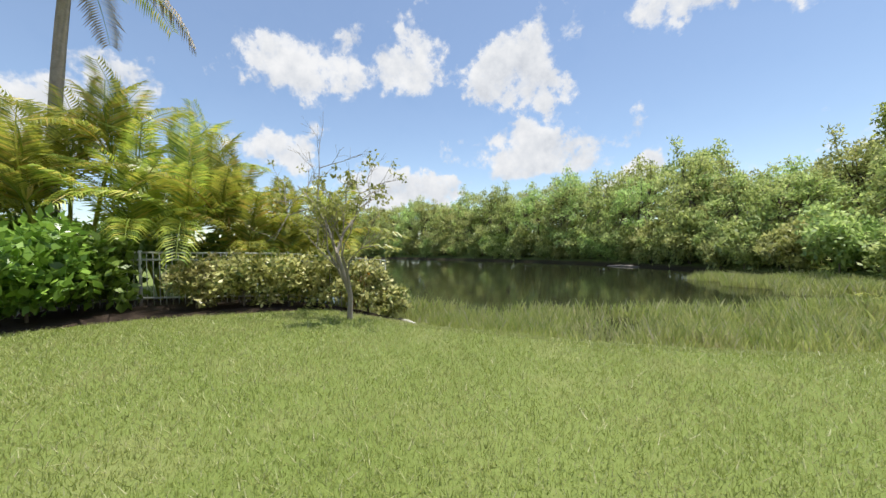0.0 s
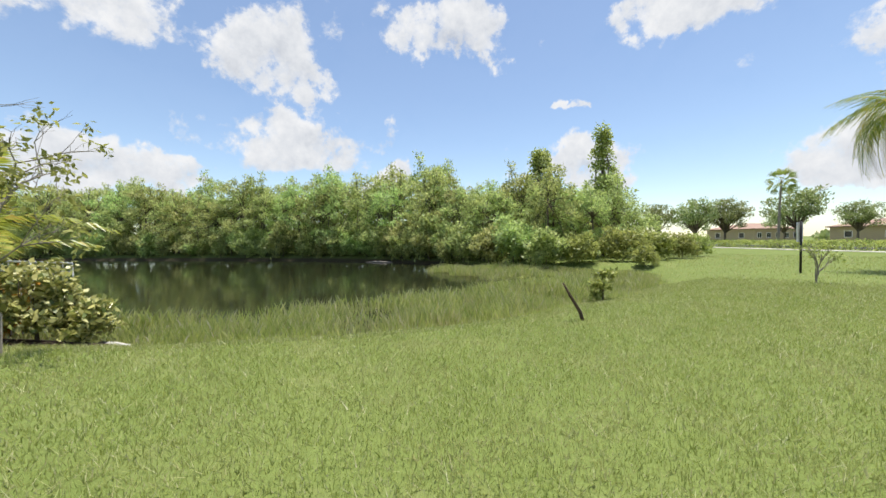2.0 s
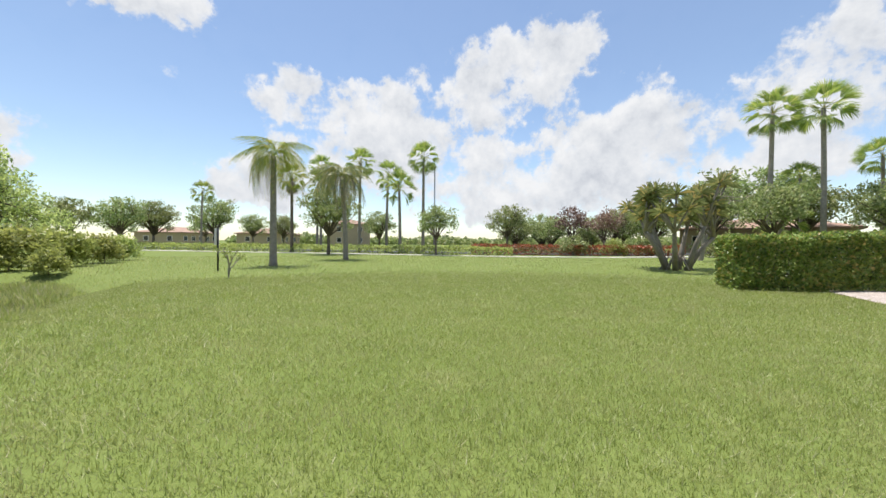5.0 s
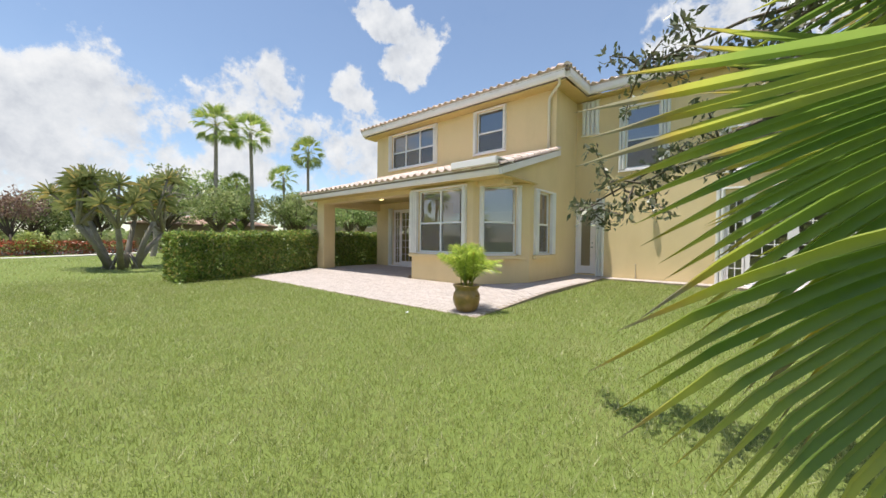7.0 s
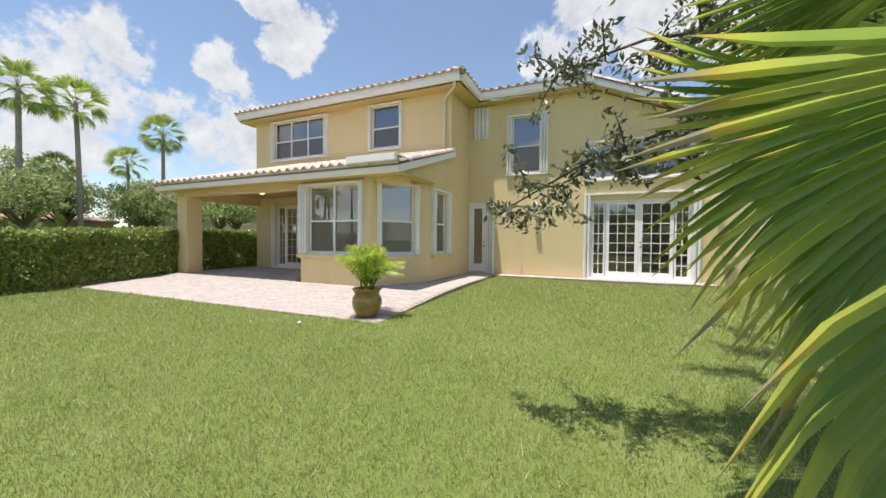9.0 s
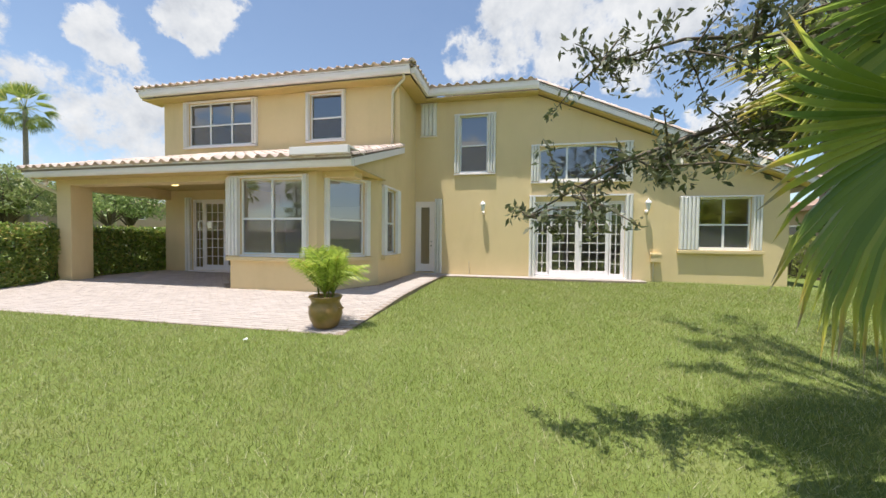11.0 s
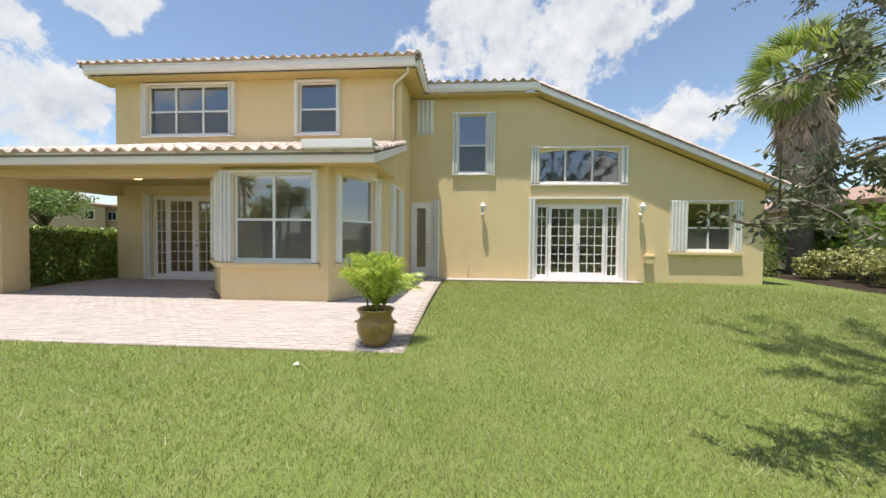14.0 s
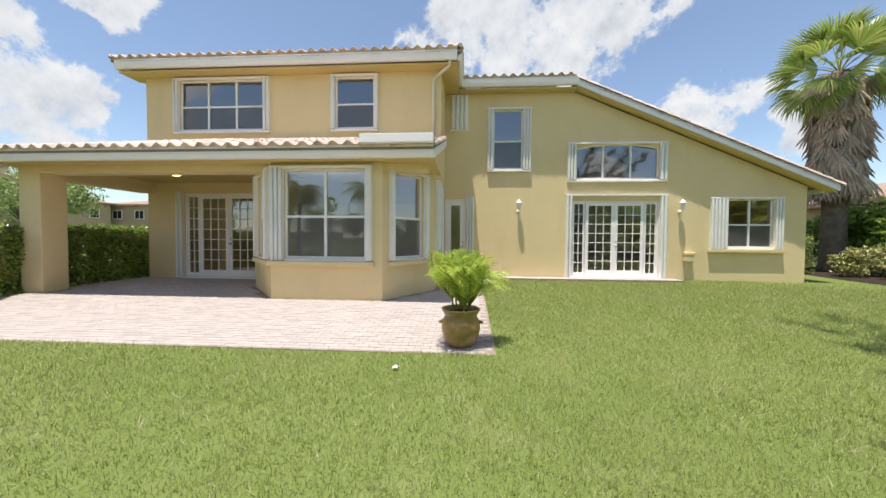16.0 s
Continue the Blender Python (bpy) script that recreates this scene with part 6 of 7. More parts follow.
def near_fan_palm():
    """A young fan palm whose long-stalked lower leaves reach out beside the walk."""
    bx, by = 6.45, -9.95
    g = gz(bx, by)
    t = thing("young_fan_palm", Matrix.Translation((bx, by, g)), "young fan palm with broad pleated green leaves", "palm tree")
    rng = np.random.default_rng(130)
    part("trunk", mesh_of("trunk", *palm_trunk(1.9, 0.18, 0.15, (0.03, 0.02)), BARK, True), t)
    crown = Vector((0.03, 0.02, 1.95))
    # each leaf: where its blade starts, a point its middle segment aims at, blade length, spread, roll
    for hub, aim, L, fan, roll in (
            ((5.56, -11.22, 1.68), (4.70, -11.42, 1.06), 1.10, 66, 72),
            ((5.52, -11.34, 1.40), (4.80, -11.54, 0.72), 1.05, 56, 68),
            ((5.70, -11.00, 1.62), (4.86, -11.14, 1.10), 1.02, 68, 66),
            ((5.86, -9.98, 1.96), (4.80, -10.32, 1.22), 1.42, 86, 80),
            ((5.98, -10.02, 2.62), (4.76, -10.36, 2.20), 1.32, 64, 62),
            ((6.10, -10.10, 2.86), (5.10, -10.70, 2.86), 1.20, 70, 30),
            ((6.15, -9.70, 2.30), (5.20, -9.30, 2.22), 1.15, 110, 10),
            ((6.20, -9.55, 2.62), (5.60, -8.90, 2.75), 1.10, 120, 0),
            ((6.55, -9.45, 2.60), (6.80, -8.60, 2.60), 1.10, 130, 0),
            ((6.95, -9.80, 2.40), (7.90, -9.70, 2.35), 1.10, 130, 0),
            ((6.90, -10.35, 2.20), (7.60, -11.00, 2.05), 1.10, 130, 0),
            ((6.40, -10.60, 2.20), (6.30, -11.50, 2.10), 1.05, 120, 0),
            ((6.48, -9.95, 2.90), (6.40, -9.80, 3.90), 1.10, 120, 0),
            ((6.95, -9.50, 1.60), (7.60, -9.00, 1.20), 1.05, 120, 0)):
        p = Vector(hub) - Vector((bx, by, g))
        d = (Vector(aim) - Vector(hub)).normalized()
        fv, ff = fan_leaf(L, fan, int(fan * 0.36), 0.14, rng, 0.58)
        rot = Matrix.Translation(p) @ d.to_track_quat("X", "Z").to_matrix().to_4x4() @ pose(0, 0, 0, roll, 0, 0)
        leaf = part("leaf", mesh_of("leaf", fv, ff, L_NEARFAN_WIDE if L > 1.25 else L_NEARFAN), t, "pleated green fan leaf with yellowing tips", rot)
        stalk = [crown, crown.lerp(p, 0.5) + Vector((0, 0, 0.12)), p, p + d * L * 0.18]
        part("leaf_stem", mesh_of("leaf_stem", *tube(stalk, [0.022, 0.016, 0.012, 0.005], 6), L_PALM, True), t)
    return t


near_fan_palm()

# ---- west lawn: hedge, screw pine, palms, street trees ----
box_hedge("clipped_hedge", [(-8.75, -9.7), (-9.55, -4.0), (-10.4, 2.4)], 1.25, 1.48, 1250, 0.095, L_HEDGE, "dark green clipped box hedge beside the patio", 140, 0.13)


def screw_pine():
    t = thing("screw_pine", spot(-16.3, -9.9), "multi-trunked screw pine with strap-leaf tufts and roots", "tree")
    rng = np.random.default_rng(150)
    wood, tufts = [], []
    for i in range(7):
        a = i * 0.9 + rng.uniform(-0.2, 0.2)
        b = Vector((math.cos(a) * 0.45, math.sin(a) * 0.45, -0.1))
        e = Vector((math.cos(a) * rng.uniform(1.0, 2.0), math.sin(a) * rng.uniform(1.0, 2.0), rng.uniform(1.5, 2.3)))
        wood.append(tube([b, b.lerp(e, 0.5) + Vector((0, 0, 0.2)), e], [0.14, 0.11, 0.09], 7))
        for k in range(6):
            q = e + Vector((rng.normal() * 0.55, rng.normal() * 0.55, rng.uniform(0.5, 2.0)))
            wood.append(tube([e, e.lerp(q, 0.5), q], [0.07, 0.055, 0.04], 6))
            tufts.append(q)
    for i in range(14):
        a = rng.uniform(0, 6.28)
        wood.append(tube([(math.cos(a) * 0.3, math.sin(a) * 0.3, 0.7), (math.cos(a) * 0.8, math.sin(a) * 0.8, -0.1)], [0.03, 0.03], 5))
    part("trunk", mesh_of("trunk", *join(wood), PALEBARK, True), t)
    verts, faces = [], []
    for p in tufts:
        for k in range(34):
            a, el = k * 2.399, radians(85 - 100 * k / 34)
            d = Vector((math.cos(a) * math.cos(el), math.sin(a) * math.cos(el), math.sin(el)))
            s = d.cross(Vector((0, 0, 1))).normalized() * 0.028
            L = rng.uniform(0.55, 0.85)
            n = len(verts)
            mid = p + d * L * 0.6
            tip = p + d * L * 0.95 + Vector((0, 0, -0.22 * L))
            verts += [p - s, p + s, mid + s, tip, mid - s]
            faces.append((n, n + 1, n + 2, n + 3, n + 4))
    part("crown", mesh_of("crown", verts, faces, L_GREYPALM), t)


screw_pine()
feather_palm("royal_palm", [(0, 0, 5.45, 0.20, 0.13, 0.05, 0.1)], 1.85, 16, 160, spot(-7.95, -28.1), "pale-trunked feather palm with yellowing drooping fronds", "lawn palms", 0.7, 44, L_PALM, PALEBARK, 0, 0.03, 1, arch=(0.95, 1.35), fall=0.9)
feather_palm("queen_palm", [(0, 0, 5.6, 0.18, 0.12, 0.25, -0.2)], 2.1, 22, 161, spot(-14.4, -29.0), "feather palm with grey-green drooping plumes on the lawn", "lawn palms", 0.75, 44, L_GREYPALM, PALEBARK, 8, 0.035, 3, arch=(1.0, 1.5), fall=1.0)
FAN_LABEL = "tall slender fan palm with round green crown"
fa = fan_palm("fan_palm", 10.4, 1.05, 26, 0, 170, spot(-30.4, -31.8), FAN_LABEL, "roadside palms", 0.20, 0.13, (0.15, 0.1), 14)
fb = fan_palm("fan_palm", 8.8, 1.05, 24, 0, 171, spot(-30.0, -36.4), FAN_LABEL, "roadside palms", 0.19, 0.12, (-0.2, 0.1), 14)
fan_palm("fan_palm", 6.9, 1.15, 24, 0, 172, spot(-28.2, -33.4), "fan palm with loose green crown by the road", "roadside palms", 0.2, 0.13, (0.1, -0.1), 14)
fan_palm("fan_palm", 8.0, 0.95, 20, 1.0, 173, spot(-23.4, -44.1), "fan palm with yellowing crown and brown skirt", "roadside palms", 0.2, 0.13, (0.1, 0.1), 14, L_PALM)
for src, x, y, tr, s in ((fa, -27.9, -38.6, 40, 0.96), (fa, -29.4, -45.8, 90, 0.98), (fb, -30.4, -47.4, 20, 1.0), (fb, -23.9, -60.9, 10, 0.84), (fa, -38.6, 0.4, 120, 1.28), (fa, -37.5, 3.7, 200, 1.24), (fa, -38.3, 10.7, 300, 1.17), (fb, -38.8, 2.7, 60, 0.82), (fb, -39.2, 8.1, 150, 0.98)):
    place(src, x, y, tr, s)
fan_palm("fan_palm", 3.4, 1.2, 22, 0, 174, spot(-36.5, 0.6), "short bushy fan palm among the roadside palms", "roadside palms", 0.25, 0.2, (0, 0), 14)

STREET = "round-crowned street tree with open green foliage"
oa = broad_tree("street_tree", 2.9, 2.2, 4.1, 2.0, 0.26, 120, 40, 0.6, BARK, L_OAK, 0.16, STREET, group="street trees", m=spot(-20.6, -36.3), seed=180, low=-0.85)
ob_ = broad_tree("street_tree", 2.1, 1.5, 3.3, 1.7, 0.22, 90, 34, 0.5, BARK, L_OAK, 0.10, STREET, group="street trees", m=spot(-25.8, -27.9), seed=181, low=-0.85)
for src, x, y, tr, s in ((oa, -50, -86, 0, 1.15), (oa, -42, -67, 50, 0.95), (oa, -43, -46.6, 90, 1.0), (ob_, -42.7, -25.6, 30, 1.35), (ob_, -17.5, -66, 80, 1.35), (ob_, -14.5, -70, 10, 1.3), (oa, -47, 6, 130, 1.35), (oa, -45, 13, 210, 1.3), (oa, -52, -2, 250, 1.2), (oa, -30, -96, 20, 1.1), (oa, -62, 20, 60, 1.5), (ob_, -33, -75, 70, 1.2), (oa, -48, 20, 10, 1.4), (oa, -43, -3, 10, 1.3), (oa, -36, 8, 90, 1.1), (ob_, -33, -1, 40, 1.3), (oa, -44, 2, 70, 1.5), (oa, -34, 16, 160, 1.2), (ob_, -31, 12, 60, 1.4), (oa, -53, -27, 15, 1.15), (ob_, -55, -21.5, 75, 1.5), (oa, -56, -16, 140, 1.1), (oa, -52, -11.5, 200, 1.0), (ob_, -50, -7.5, 260, 1.5), (oa, -57, -8, 310, 1.3), (oa, -60, -24, 100, 1.25), (ob_, -46, -12.5, 20, 1.2), (oa, -60, -1.5, 185, 1.4), (oa, -22, -68, 33, 1.05), (ob_, -27, -63, 120, 1.5), (oa, -10.5, -76, 240, 1.1)):
    place(src, x, y, tr, s)
broad_tree("bronze_tree", 2.3, 2.2, 3.9, 1.6, 0.26, 70, 26, 0.6, BARK, L_BROWN, 0.12, "tree with sparse bronze-brown foliage", m=spot(-40.3, -17.1), seed=182)
broad_tree("bronze_tree", 2.0, 2.0, 3.4, 1.6, 0.26, 60, 24, 0.6, BARK, L_BROWN, 0.12, "tree with sparse bronze-brown foliage", m=spot(-38.6, -13.6), seed=183)
bare_tree("bare_street_tree", spot(-28.0, -6.8), 8.4, 21, "open crowned tree with many bare twigs", 70, PALEBARK, 0.5, 0.2, 4, 0.22, L_OAK, 0.02)
bush("roadside_shrub", 1.6, 1.6, 1.8, 1200, 0.25, L_SHRUB, 190, spot(-36.5, -12.5), "light green shrub behind the flowering hedge", "roadside shrubs")
for i, (x, y) in enumerate(((-34.5, -16.2), (-38.5, -9.5), (-42, -3.5), (-33.8, -4.0))):
    bush("roadside_shrub", 1.8, 1.8, 2.0, 1100, 0.28, L_OAK, 191 + i, spot(x, y), "dark green shrub behind the flowering hedge", "roadside shrubs")
VERGE = [(x - 2.6, y + 0.4) for x, y in SIDEWALK[1:6]]
box_hedge("low_hedge", VERGE, 1.6, 0.75, 60, 0.20, L_SHRUB, "low yellow-green hedge along the road verge", 200, 0.12)
box_hedge("flowering_hedge", [(-30.4, -26.0), (-34.6, -16.0), (-38.9, -6.5)], 1.5, 1.0, 150, 0.15, L_RED, "low hedge thick with small red flowers", 201, 0.1)


def far_woods():
    rng = np.random.default_rng(210)
    n = 14000
    a = rng.uniform(radians(62), radians(150), n)
    r = rng.uniform(150, 175, n)
    top = 3.0 + 2.2 * np.array([noise.noise(Vector((q * 14.0, 0.3, 0.0))) for q in a])
    x, y = -np.sin(a) * r, np.cos(a) * r
    z = rng.random(n) * np.maximum(top, 0.6)
    ob = new("far_woods", mesh_fast("far_woods", *leaf_quads(np.stack([x, y, z], 1), 1.5, 0.8, 0.1, 0.0, rng), L_OAK))
    tagged(ob, "low hazy line of distant green trees", "trees", kind="stuff")


far_woods()


# ---- neighbouring houses ----
def far_house(x, y, w, d, storeys, turn, label, roof_h=1.7):
    t = thing("neighbour_house", Matrix.Translation((x, y, gz(x, y))) @ pose(0, 0, 0, 0, 0, turn), label, "house", "neighbouring houses")
    h = 2.9 * storeys
    part("wall", (boxes([(-w / 2, -d / 2, -0.5, w / 2, d / 2, h)], 0.02), FARWALL), t)
    e = 0.5
    a, b = min(w, d) / 2 + e, 0
    rx = w / 2 - min(w, d) / 2
    ry = d / 2 - min(w, d) / 2
    verts = [(-w / 2 - e, -d / 2 - e, h), (w / 2 + e, -d / 2 - e, h), (w / 2 + e, d / 2 + e, h), (-w / 2 - e, d / 2 + e, h)]
    verts += [(p[0], p[1], h + 0.22) for p in verts]
    verts += [(-rx, -ry, h + roof_h), (rx, ry, h + roof_h)]
    if w >= d:
        top = [(4, 5, 9, 8), (5, 6, 9), (6, 7, 8, 9), (7, 4, 8)]
    else:
        top = [(4, 5, 8), (5, 6, 9, 8), (6, 7, 9), (7, 4, 8, 9)]
    part("roof", mesh_of("roof", verts, [(0, 3, 2, 1), (0, 1, 5, 4), (1, 2, 6, 5), (2, 3, 7, 6), (3, 0, 4, 7)] + top, FARROOF), t, "terracotta tile hip roof")
    for s in range(storeys):
        for k in range(max(2, int(w / 3.2))):
            cx = -w / 2 + w * (k + 0.5) / max(2, int(w / 3.2))
            for sy in (-1, 1):
                yy = sy * d / 2
                win = part("window", None, t, "", Matrix.Translation((cx, yy, 0.9 + 2.9 * s)))
                part("frame", (boxes([(-0.75, -0.06, 0, 0.75, 0.06, 0.08), (-0.75, -0.06, 1.22, 0.75, 0.06, 1.3), (-0.75, -0.06, 0.08, -0.67, 0.06, 1.22), (0.67, -0.06, 0.08, 0.75, 0.06, 1.22), (-0.03, -0.05, 0.08, 0.03, 0.05, 1.22)]), WHITE), win)
                part("pane", (boxes([(-0.67, -0.03, 0.08, 0.67, 0.03, 1.22)]), DARKPANE), win)
        for k in range(max(1, int(d / 4))):
            cy = -d / 2 + d * (k + 0.5) / max(1, int(d / 4))
            for sx in (-1, 1):
                win = part("window", None, t, "", Matrix.Translation((sx * w / 2, cy, 0.9 + 2.9 * s)))
                part("frame", (boxes([(-0.06, -0.6, 0, 0.06, 0.6, 0.08), (-0.06, -0.6, 1.22, 0.06, 0.6, 1.3), (-0.06, -0.6, 0.08, 0.06, -0.52, 1.22), (-0.06, 0.52, 0.08, 0.06, 0.6, 1.22)]), WHITE), win)
                part("pane", (boxes([(-0.03, -0.52, 0.08, 0.03, 0.52, 1.22)]), DARKPANE), win)
    return t


far_house(-56, 5, 12, 16, 1, -20, "single-storey tan house with terracotta roof")
far_house(-58, 30, 11, 16, 2, -10, "two-storey tan house with terracotta roof")
far_house(-66, -100, 16, 11, 1, 30, "single-storey tan house beyond the road")
far_house(-52, -118, 16, 11, 1, 30, "single-storey tan house beyond the road")
far_house(-78, -82, 14, 11, 2, 40, "two-storey tan house beyond the road")
far_house(24.5, 11, 12, 15, 1, 0, "neighbouring single-storey house with terracotta roof")
far_house(-46, 44, 14, 12, 2, 0, "two-storey tan house with terracotta roof")
far_house(-72, 12, 12, 14, 1, -20, "single-storey tan house with terracotta roof")


def street_lamp(x, y, turn, h=9.6):
    t = thing("street_lamp", spot(x, y, turn), "tall grey street lamp with curved arm", "street lamp", "street lamps")
    part("pole", mesh_of("pole", *tube([(0, 0, -0.2), (0, 0, h * 0.6), (0, 0, h)], [0.11, 0.09, 0.06], 8), STEEL, True), t)
    part("arm", mesh_of("arm", *tube([(0, 0, h - 0.1), (0.6, 0, h + 0.45), (1.5, 0, h + 0.65), (2.2, 0, h + 0.6)], [0.045, 0.04, 0.035, 0.03], 6), STEEL, True), t)
    part("lamp_head", (boxes([(2.1, -0.12, h + 0.52, 2.75, 0.12, h + 0.66)], 0.03), STEEL), t)
    return t


street_lamp(-31.6, -31.0, 215)
street_lamp(-43.0, 21.0, 20, 8.6)

# ---- fixtures on the house ----
LAMPGLASS = mat("frosted_lamp_glass", (0.85, 0.84, 0.80), rough=0.25, bump=0.02)
GLOW = bpy.data.materials.new("lit_dome")
GLOW.use_nodes = True
GLOW.node_tree.nodes["Principled BSDF"].inputs["Base Color"].default_value = (0.9, 0.8, 0.5, 1)
GLOW.node_tree.nodes["Principled BSDF"].inputs["Emission Color"].default_value = (1.0, 0.78, 0.32, 1)
GLOW.node_tree.nodes["Principled BSDF"].inputs["Emission Strength"].default_value = 2.2


def wall_lamp(x):
    t = thing("wall_lantern", Matrix.Translation((x, -0.08, 2.22)), "white coach lantern fixed to the stucco wall", "wall lamp", "wall lanterns")
    v, f = lathe([(0.0, 0.0), (0.055, 0.0), (0.055, 0.015), (0.03, 0.03), (0.0, 0.032)], 16)
    part("backplate", mesh_of("backplate", v, f, WHITE, True), t, "", pose(0, 0, 0, 90, 0, 0))
    part("arm", mesh_of("arm", *tube([(0, -0.02, 0.0), (0, -0.10, -0.03), (0, -0.17, 0.0), (0, -0.18, 0.06)], [0.014, 0.013, 0.013, 0.014], 8), WHITE, True), t)
    v, f = lathe([(0.0, 0.04), (0.045, 0.05), (0.05, 0.07), (0.075, 0.24), (0.072, 0.25), (0.0, 0.25)], 6)
    part("glass", mesh_of("glass", v, f, LAMPGLASS), t, "frosted lantern glass", pose(0, -0.18, 0))
    v, f = lathe([(0.098, 0.245), (0.10, 0.26), (0.055, 0.33), (0.02, 0.345), (0.018, 0.375), (0.0, 0.39)], 12)
    part("cap", mesh_of("cap", v, f, WHITE, True), t, "", pose(0, -0.18, 0))


wall_lamp(2.56)
wall_lamp(7.58)
v, f = lathe([(0.0, -0.10), (0.07, -0.09), (0.115, -0.055), (0.13, -0.015), (0.135, 0.0), (0.0, 0.0)], 20)
CL = thing("porch_light", Matrix.Translation((-6.35, -3.4, 2.93)), "lit round dome light under the porch ceiling", "ceiling light")
part("dome", mesh_of("dome", v, f, GLOW, True), CL)
part("base", mesh_of("base", *lathe([(0.145, -0.02), (0.15, 0.0), (0.0, 0.0)], 20), WHITE, True), CL)
FL = thing("flood_light", Matrix.Translation((-8.95, -4.86, 2.80)), "pair of white flood lights under the porch corner", "outdoor light")
part("base", (boxes([(-0.06, -0.06, 0.0, 0.06, 0.06, 0.045)], 0.01), WHITE), FL)
for s in (-1, 1):
    v, f = lathe([(0.0, 0.0), (0.035, 0.0), (0.045, 0.05), (0.065, 0.12), (0.06, 0.125), (0.0, 0.11)], 14)
    part("lamp_head", mesh_of("lamp_head", v, f, WHITE, True), FL, "", pose(0.07 * s, -0.03, -0.01, 150, 25 * s, 0))
UB = thing("utility_box", Matrix.Translation((7.85, -0.08, 0.66)), "small yellow-painted utility box on the wall", "utility box")
part("body", (boxes([(-0.14, -0.15, 0, 0.14, 0, 0.27)], 0.02), STUCCO), UB)
part("lid", (boxes([(-0.15, -0.165, 0.20, 0.15, -0.002, 0.29)], 0.02), STUCCO), UB)
part("conduit", mesh_of("conduit", *tube([(-0.05, -0.04, 0.0), (-0.05, -0.04, -0.62)], [0.014, 0.014], 8), GUTTER, True), UB)
v, f = tube([(0, -0.03, -0.2), (0, -0.03, 0.52), (0, -0.05, 0.55)], [0.012, 0.012, 0.016], 8)
SP = new("hose_tap", mesh_of("hose_tap", v, f, GUTTER, True))
SP.matrix_basis = Matrix.Translation((2.1, -0.09, 0.02))
tagged(SP, "thin standpipe against the stucco wall", "tap")

# ---- potted palm ----
POT_AT = (0.87, -7.22)
POT = thing("plant_pot", Matrix.Translation((*POT_AT, -0.067)), "round brown glazed ceramic pot on the patio", "plant pot")
v, f = lathe([(0.0, 0.0), (0.155, 0.0), (0.175, 0.015), (0.232, 0.12), (0.256, 0.22), (0.248, 0.31), (0.212, 0.385), (0.215, 0.41), (0.235, 0.44), (0.25, 0.465), (0.255, 0.48), (0.245, 0.49), (0.225, 0.475), (0.205, 0.42), (0.0, 0.415)], 36)
part("body", mesh_of("body", v, f, CERAMIC, True), POT)
part("soil", mesh_of("soil", *lathe([(0.215, 0.43), (0.10, 0.445), (0.0, 0.45)], 20), SOIL, True), POT)
for s in (-1, 1):
    part("lug", mesh_of("lug", *tube([(s * 0.24, -0.05, 0.31), (s * 0.28, -0.02, 0.30), (s * 0.28, 0.02, 0.30), (s * 0.24, 0.05, 0.31)], [0.015] * 4, 6), CERAMIC, True), POT)
st = [(0.07 * math.cos(k * 1.7), 0.07 * math.sin(k * 1.7), 0.55 + 0.04 * (k % 3), 0.018, 0.012, 0.05 * math.cos(k * 1.7), 0.05 * math.sin(k * 1.7)) for k in range(6)]
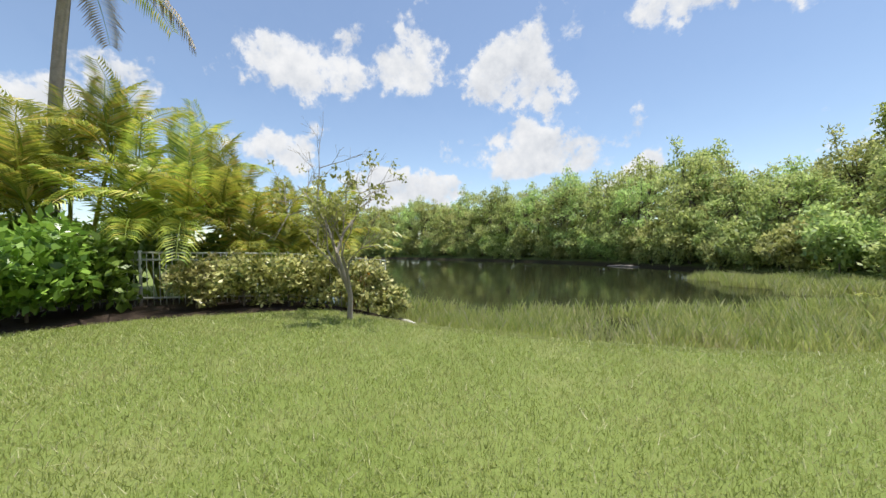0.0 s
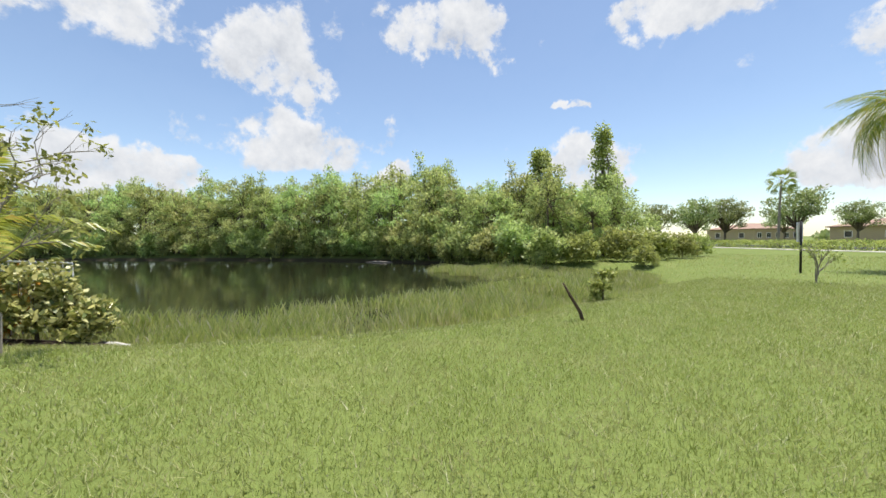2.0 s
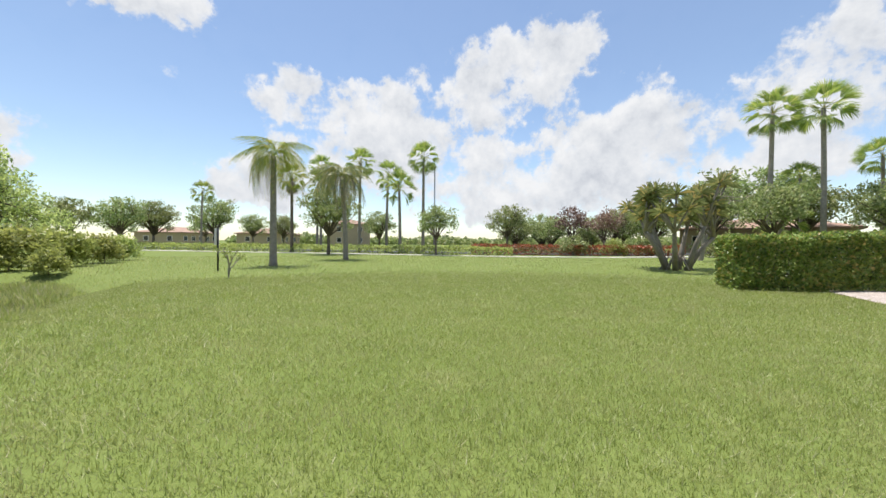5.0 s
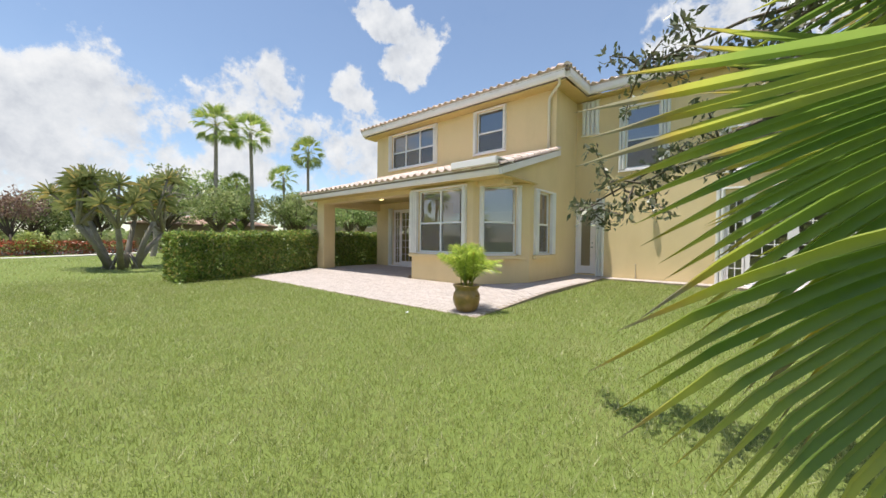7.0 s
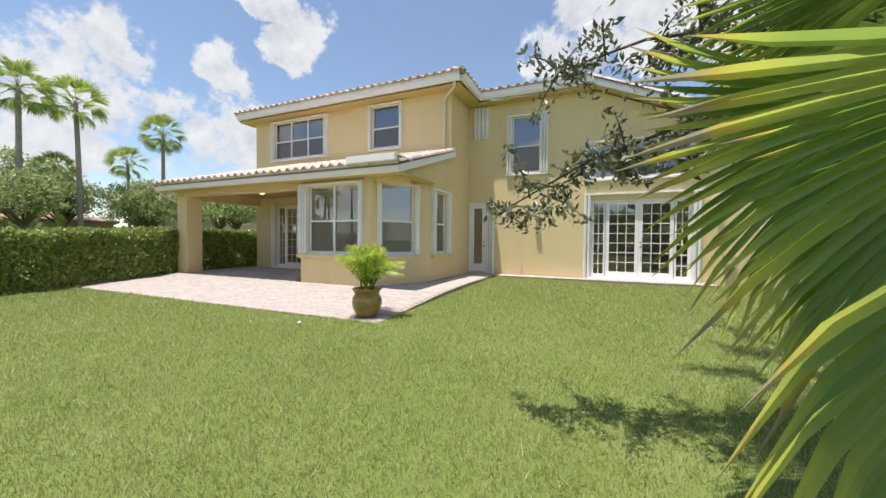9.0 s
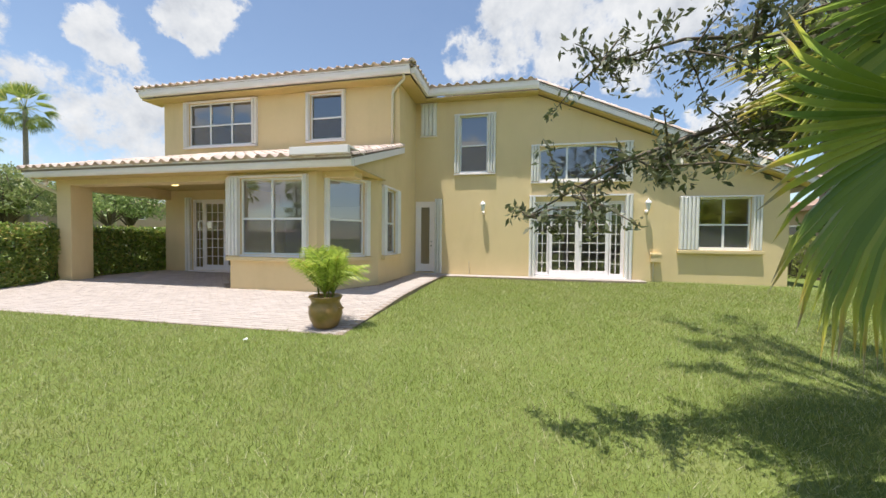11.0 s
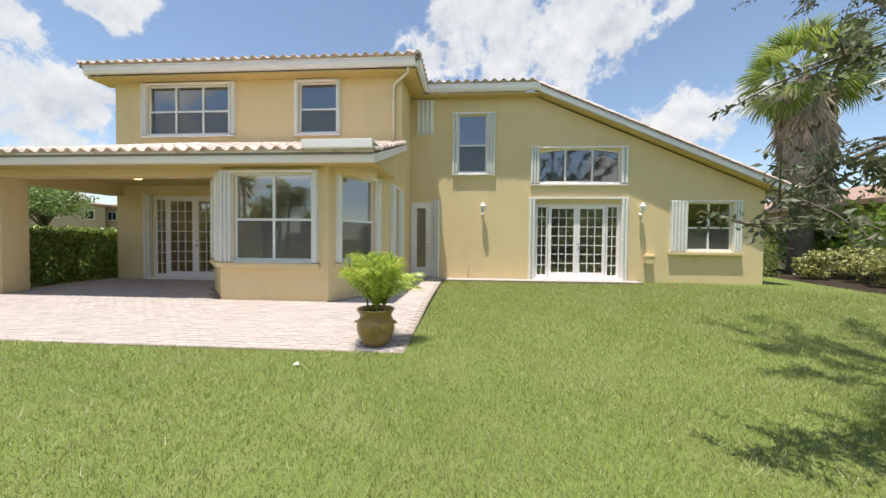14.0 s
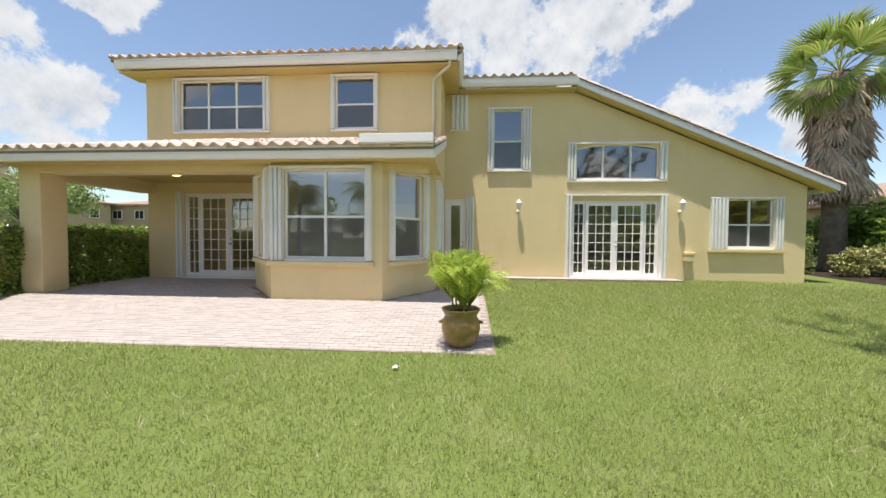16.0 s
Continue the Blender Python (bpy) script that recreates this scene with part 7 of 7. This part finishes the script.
feather_palm("potted_palm", st, 0.66, 9, 300, Matrix.Translation((*POT_AT, -0.067)), "bright green young palm growing in the pot", "", 0.25, 18, leafy("young_palm_leaf", (0.26, 0.33, 0.05), (0.58, 0.62, 0.11), 0.35, 0.5, (0.70, 0.64, 0.20)), L_PALM, -66, 0.019, 0, "potted plant", arch=(0.35, 0.7), fall=0.5)
v, f = mesh_pts = ([(-0.03, -0.02, 0.0), (0.03, -0.02, 0.01), (0.03, 0.02, 0.004), (0.0, 0.03, 0.025), (-0.03, 0.02, 0.006)], [(0, 1, 2, 3, 4)])
SC = new("paper_scrap", mesh_of("paper_scrap", v, f, LITTER))
SC.matrix_basis = Matrix.Translation((0.18, -8.09, gz(0.18, -8.09) + 0.035))
tagged(SC, "crumpled scrap of white paper on the lawn", "litter")


# ---- pavers ----
def pavers():
    w, d, t = 0.200, 0.100, 0.05
    bm = boxes([(-w / 2 + 0.003, -d / 2 + 0.003, -t, w / 2 - 0.003, d / 2 - 0.003, 0)])
    top = [e for e in bm.edges if all(v.co.z > -0.001 for v in e.verts)]
    bmesh.ops.bevel(bm, geom=top, offset=0.006, segments=1, affect="EDGES")
    one = bpy.data.meshes.new("paver")
    bm.to_mesh(one)
    bm.free()
    one.materials.append(PAVER)
    pv = np.array([v.co for v in one.vertices])
    pf = [tuple(p.vertices) for p in one.polygons]
    rng = random.Random(9)
    verts, faces, loose = [], [], 0
    row = 0
    y = -7.45
    while y < -0.13:
        x = -8.72 + (0.1 if row % 2 else 0.0)
        while x < 7.42:
            if on_patio(x - 0.06, y) and on_patio(x + 0.06, y):
                z = patio_z(x, y) + rng.uniform(-0.002, 0.003)
                tilt = rng.uniform(-0.5, 0.5)
                if y < -6.55 and -3.2 < x < 1.3 and loose < 300:
                    loose += 1
                    part("paver", one, PATIO, "", pose(x, y, z, tilt, rng.uniform(-0.4, 0.4), rng.uniform(-0.6, 0.6)))
                else:
                    n = len(verts)
                    verts.extend(map(tuple, pv + np.array((x, y, z))))
                    faces.extend(tuple(i + n for i in q) for q in pf)
            x += w
        y += d
        row += 1
    rest = part("pavers", mesh_of("pavers", verts, faces, PAVER), PATIO, "pale pink brick pavers")
    rest["kind"] = "stuff"


pavers()
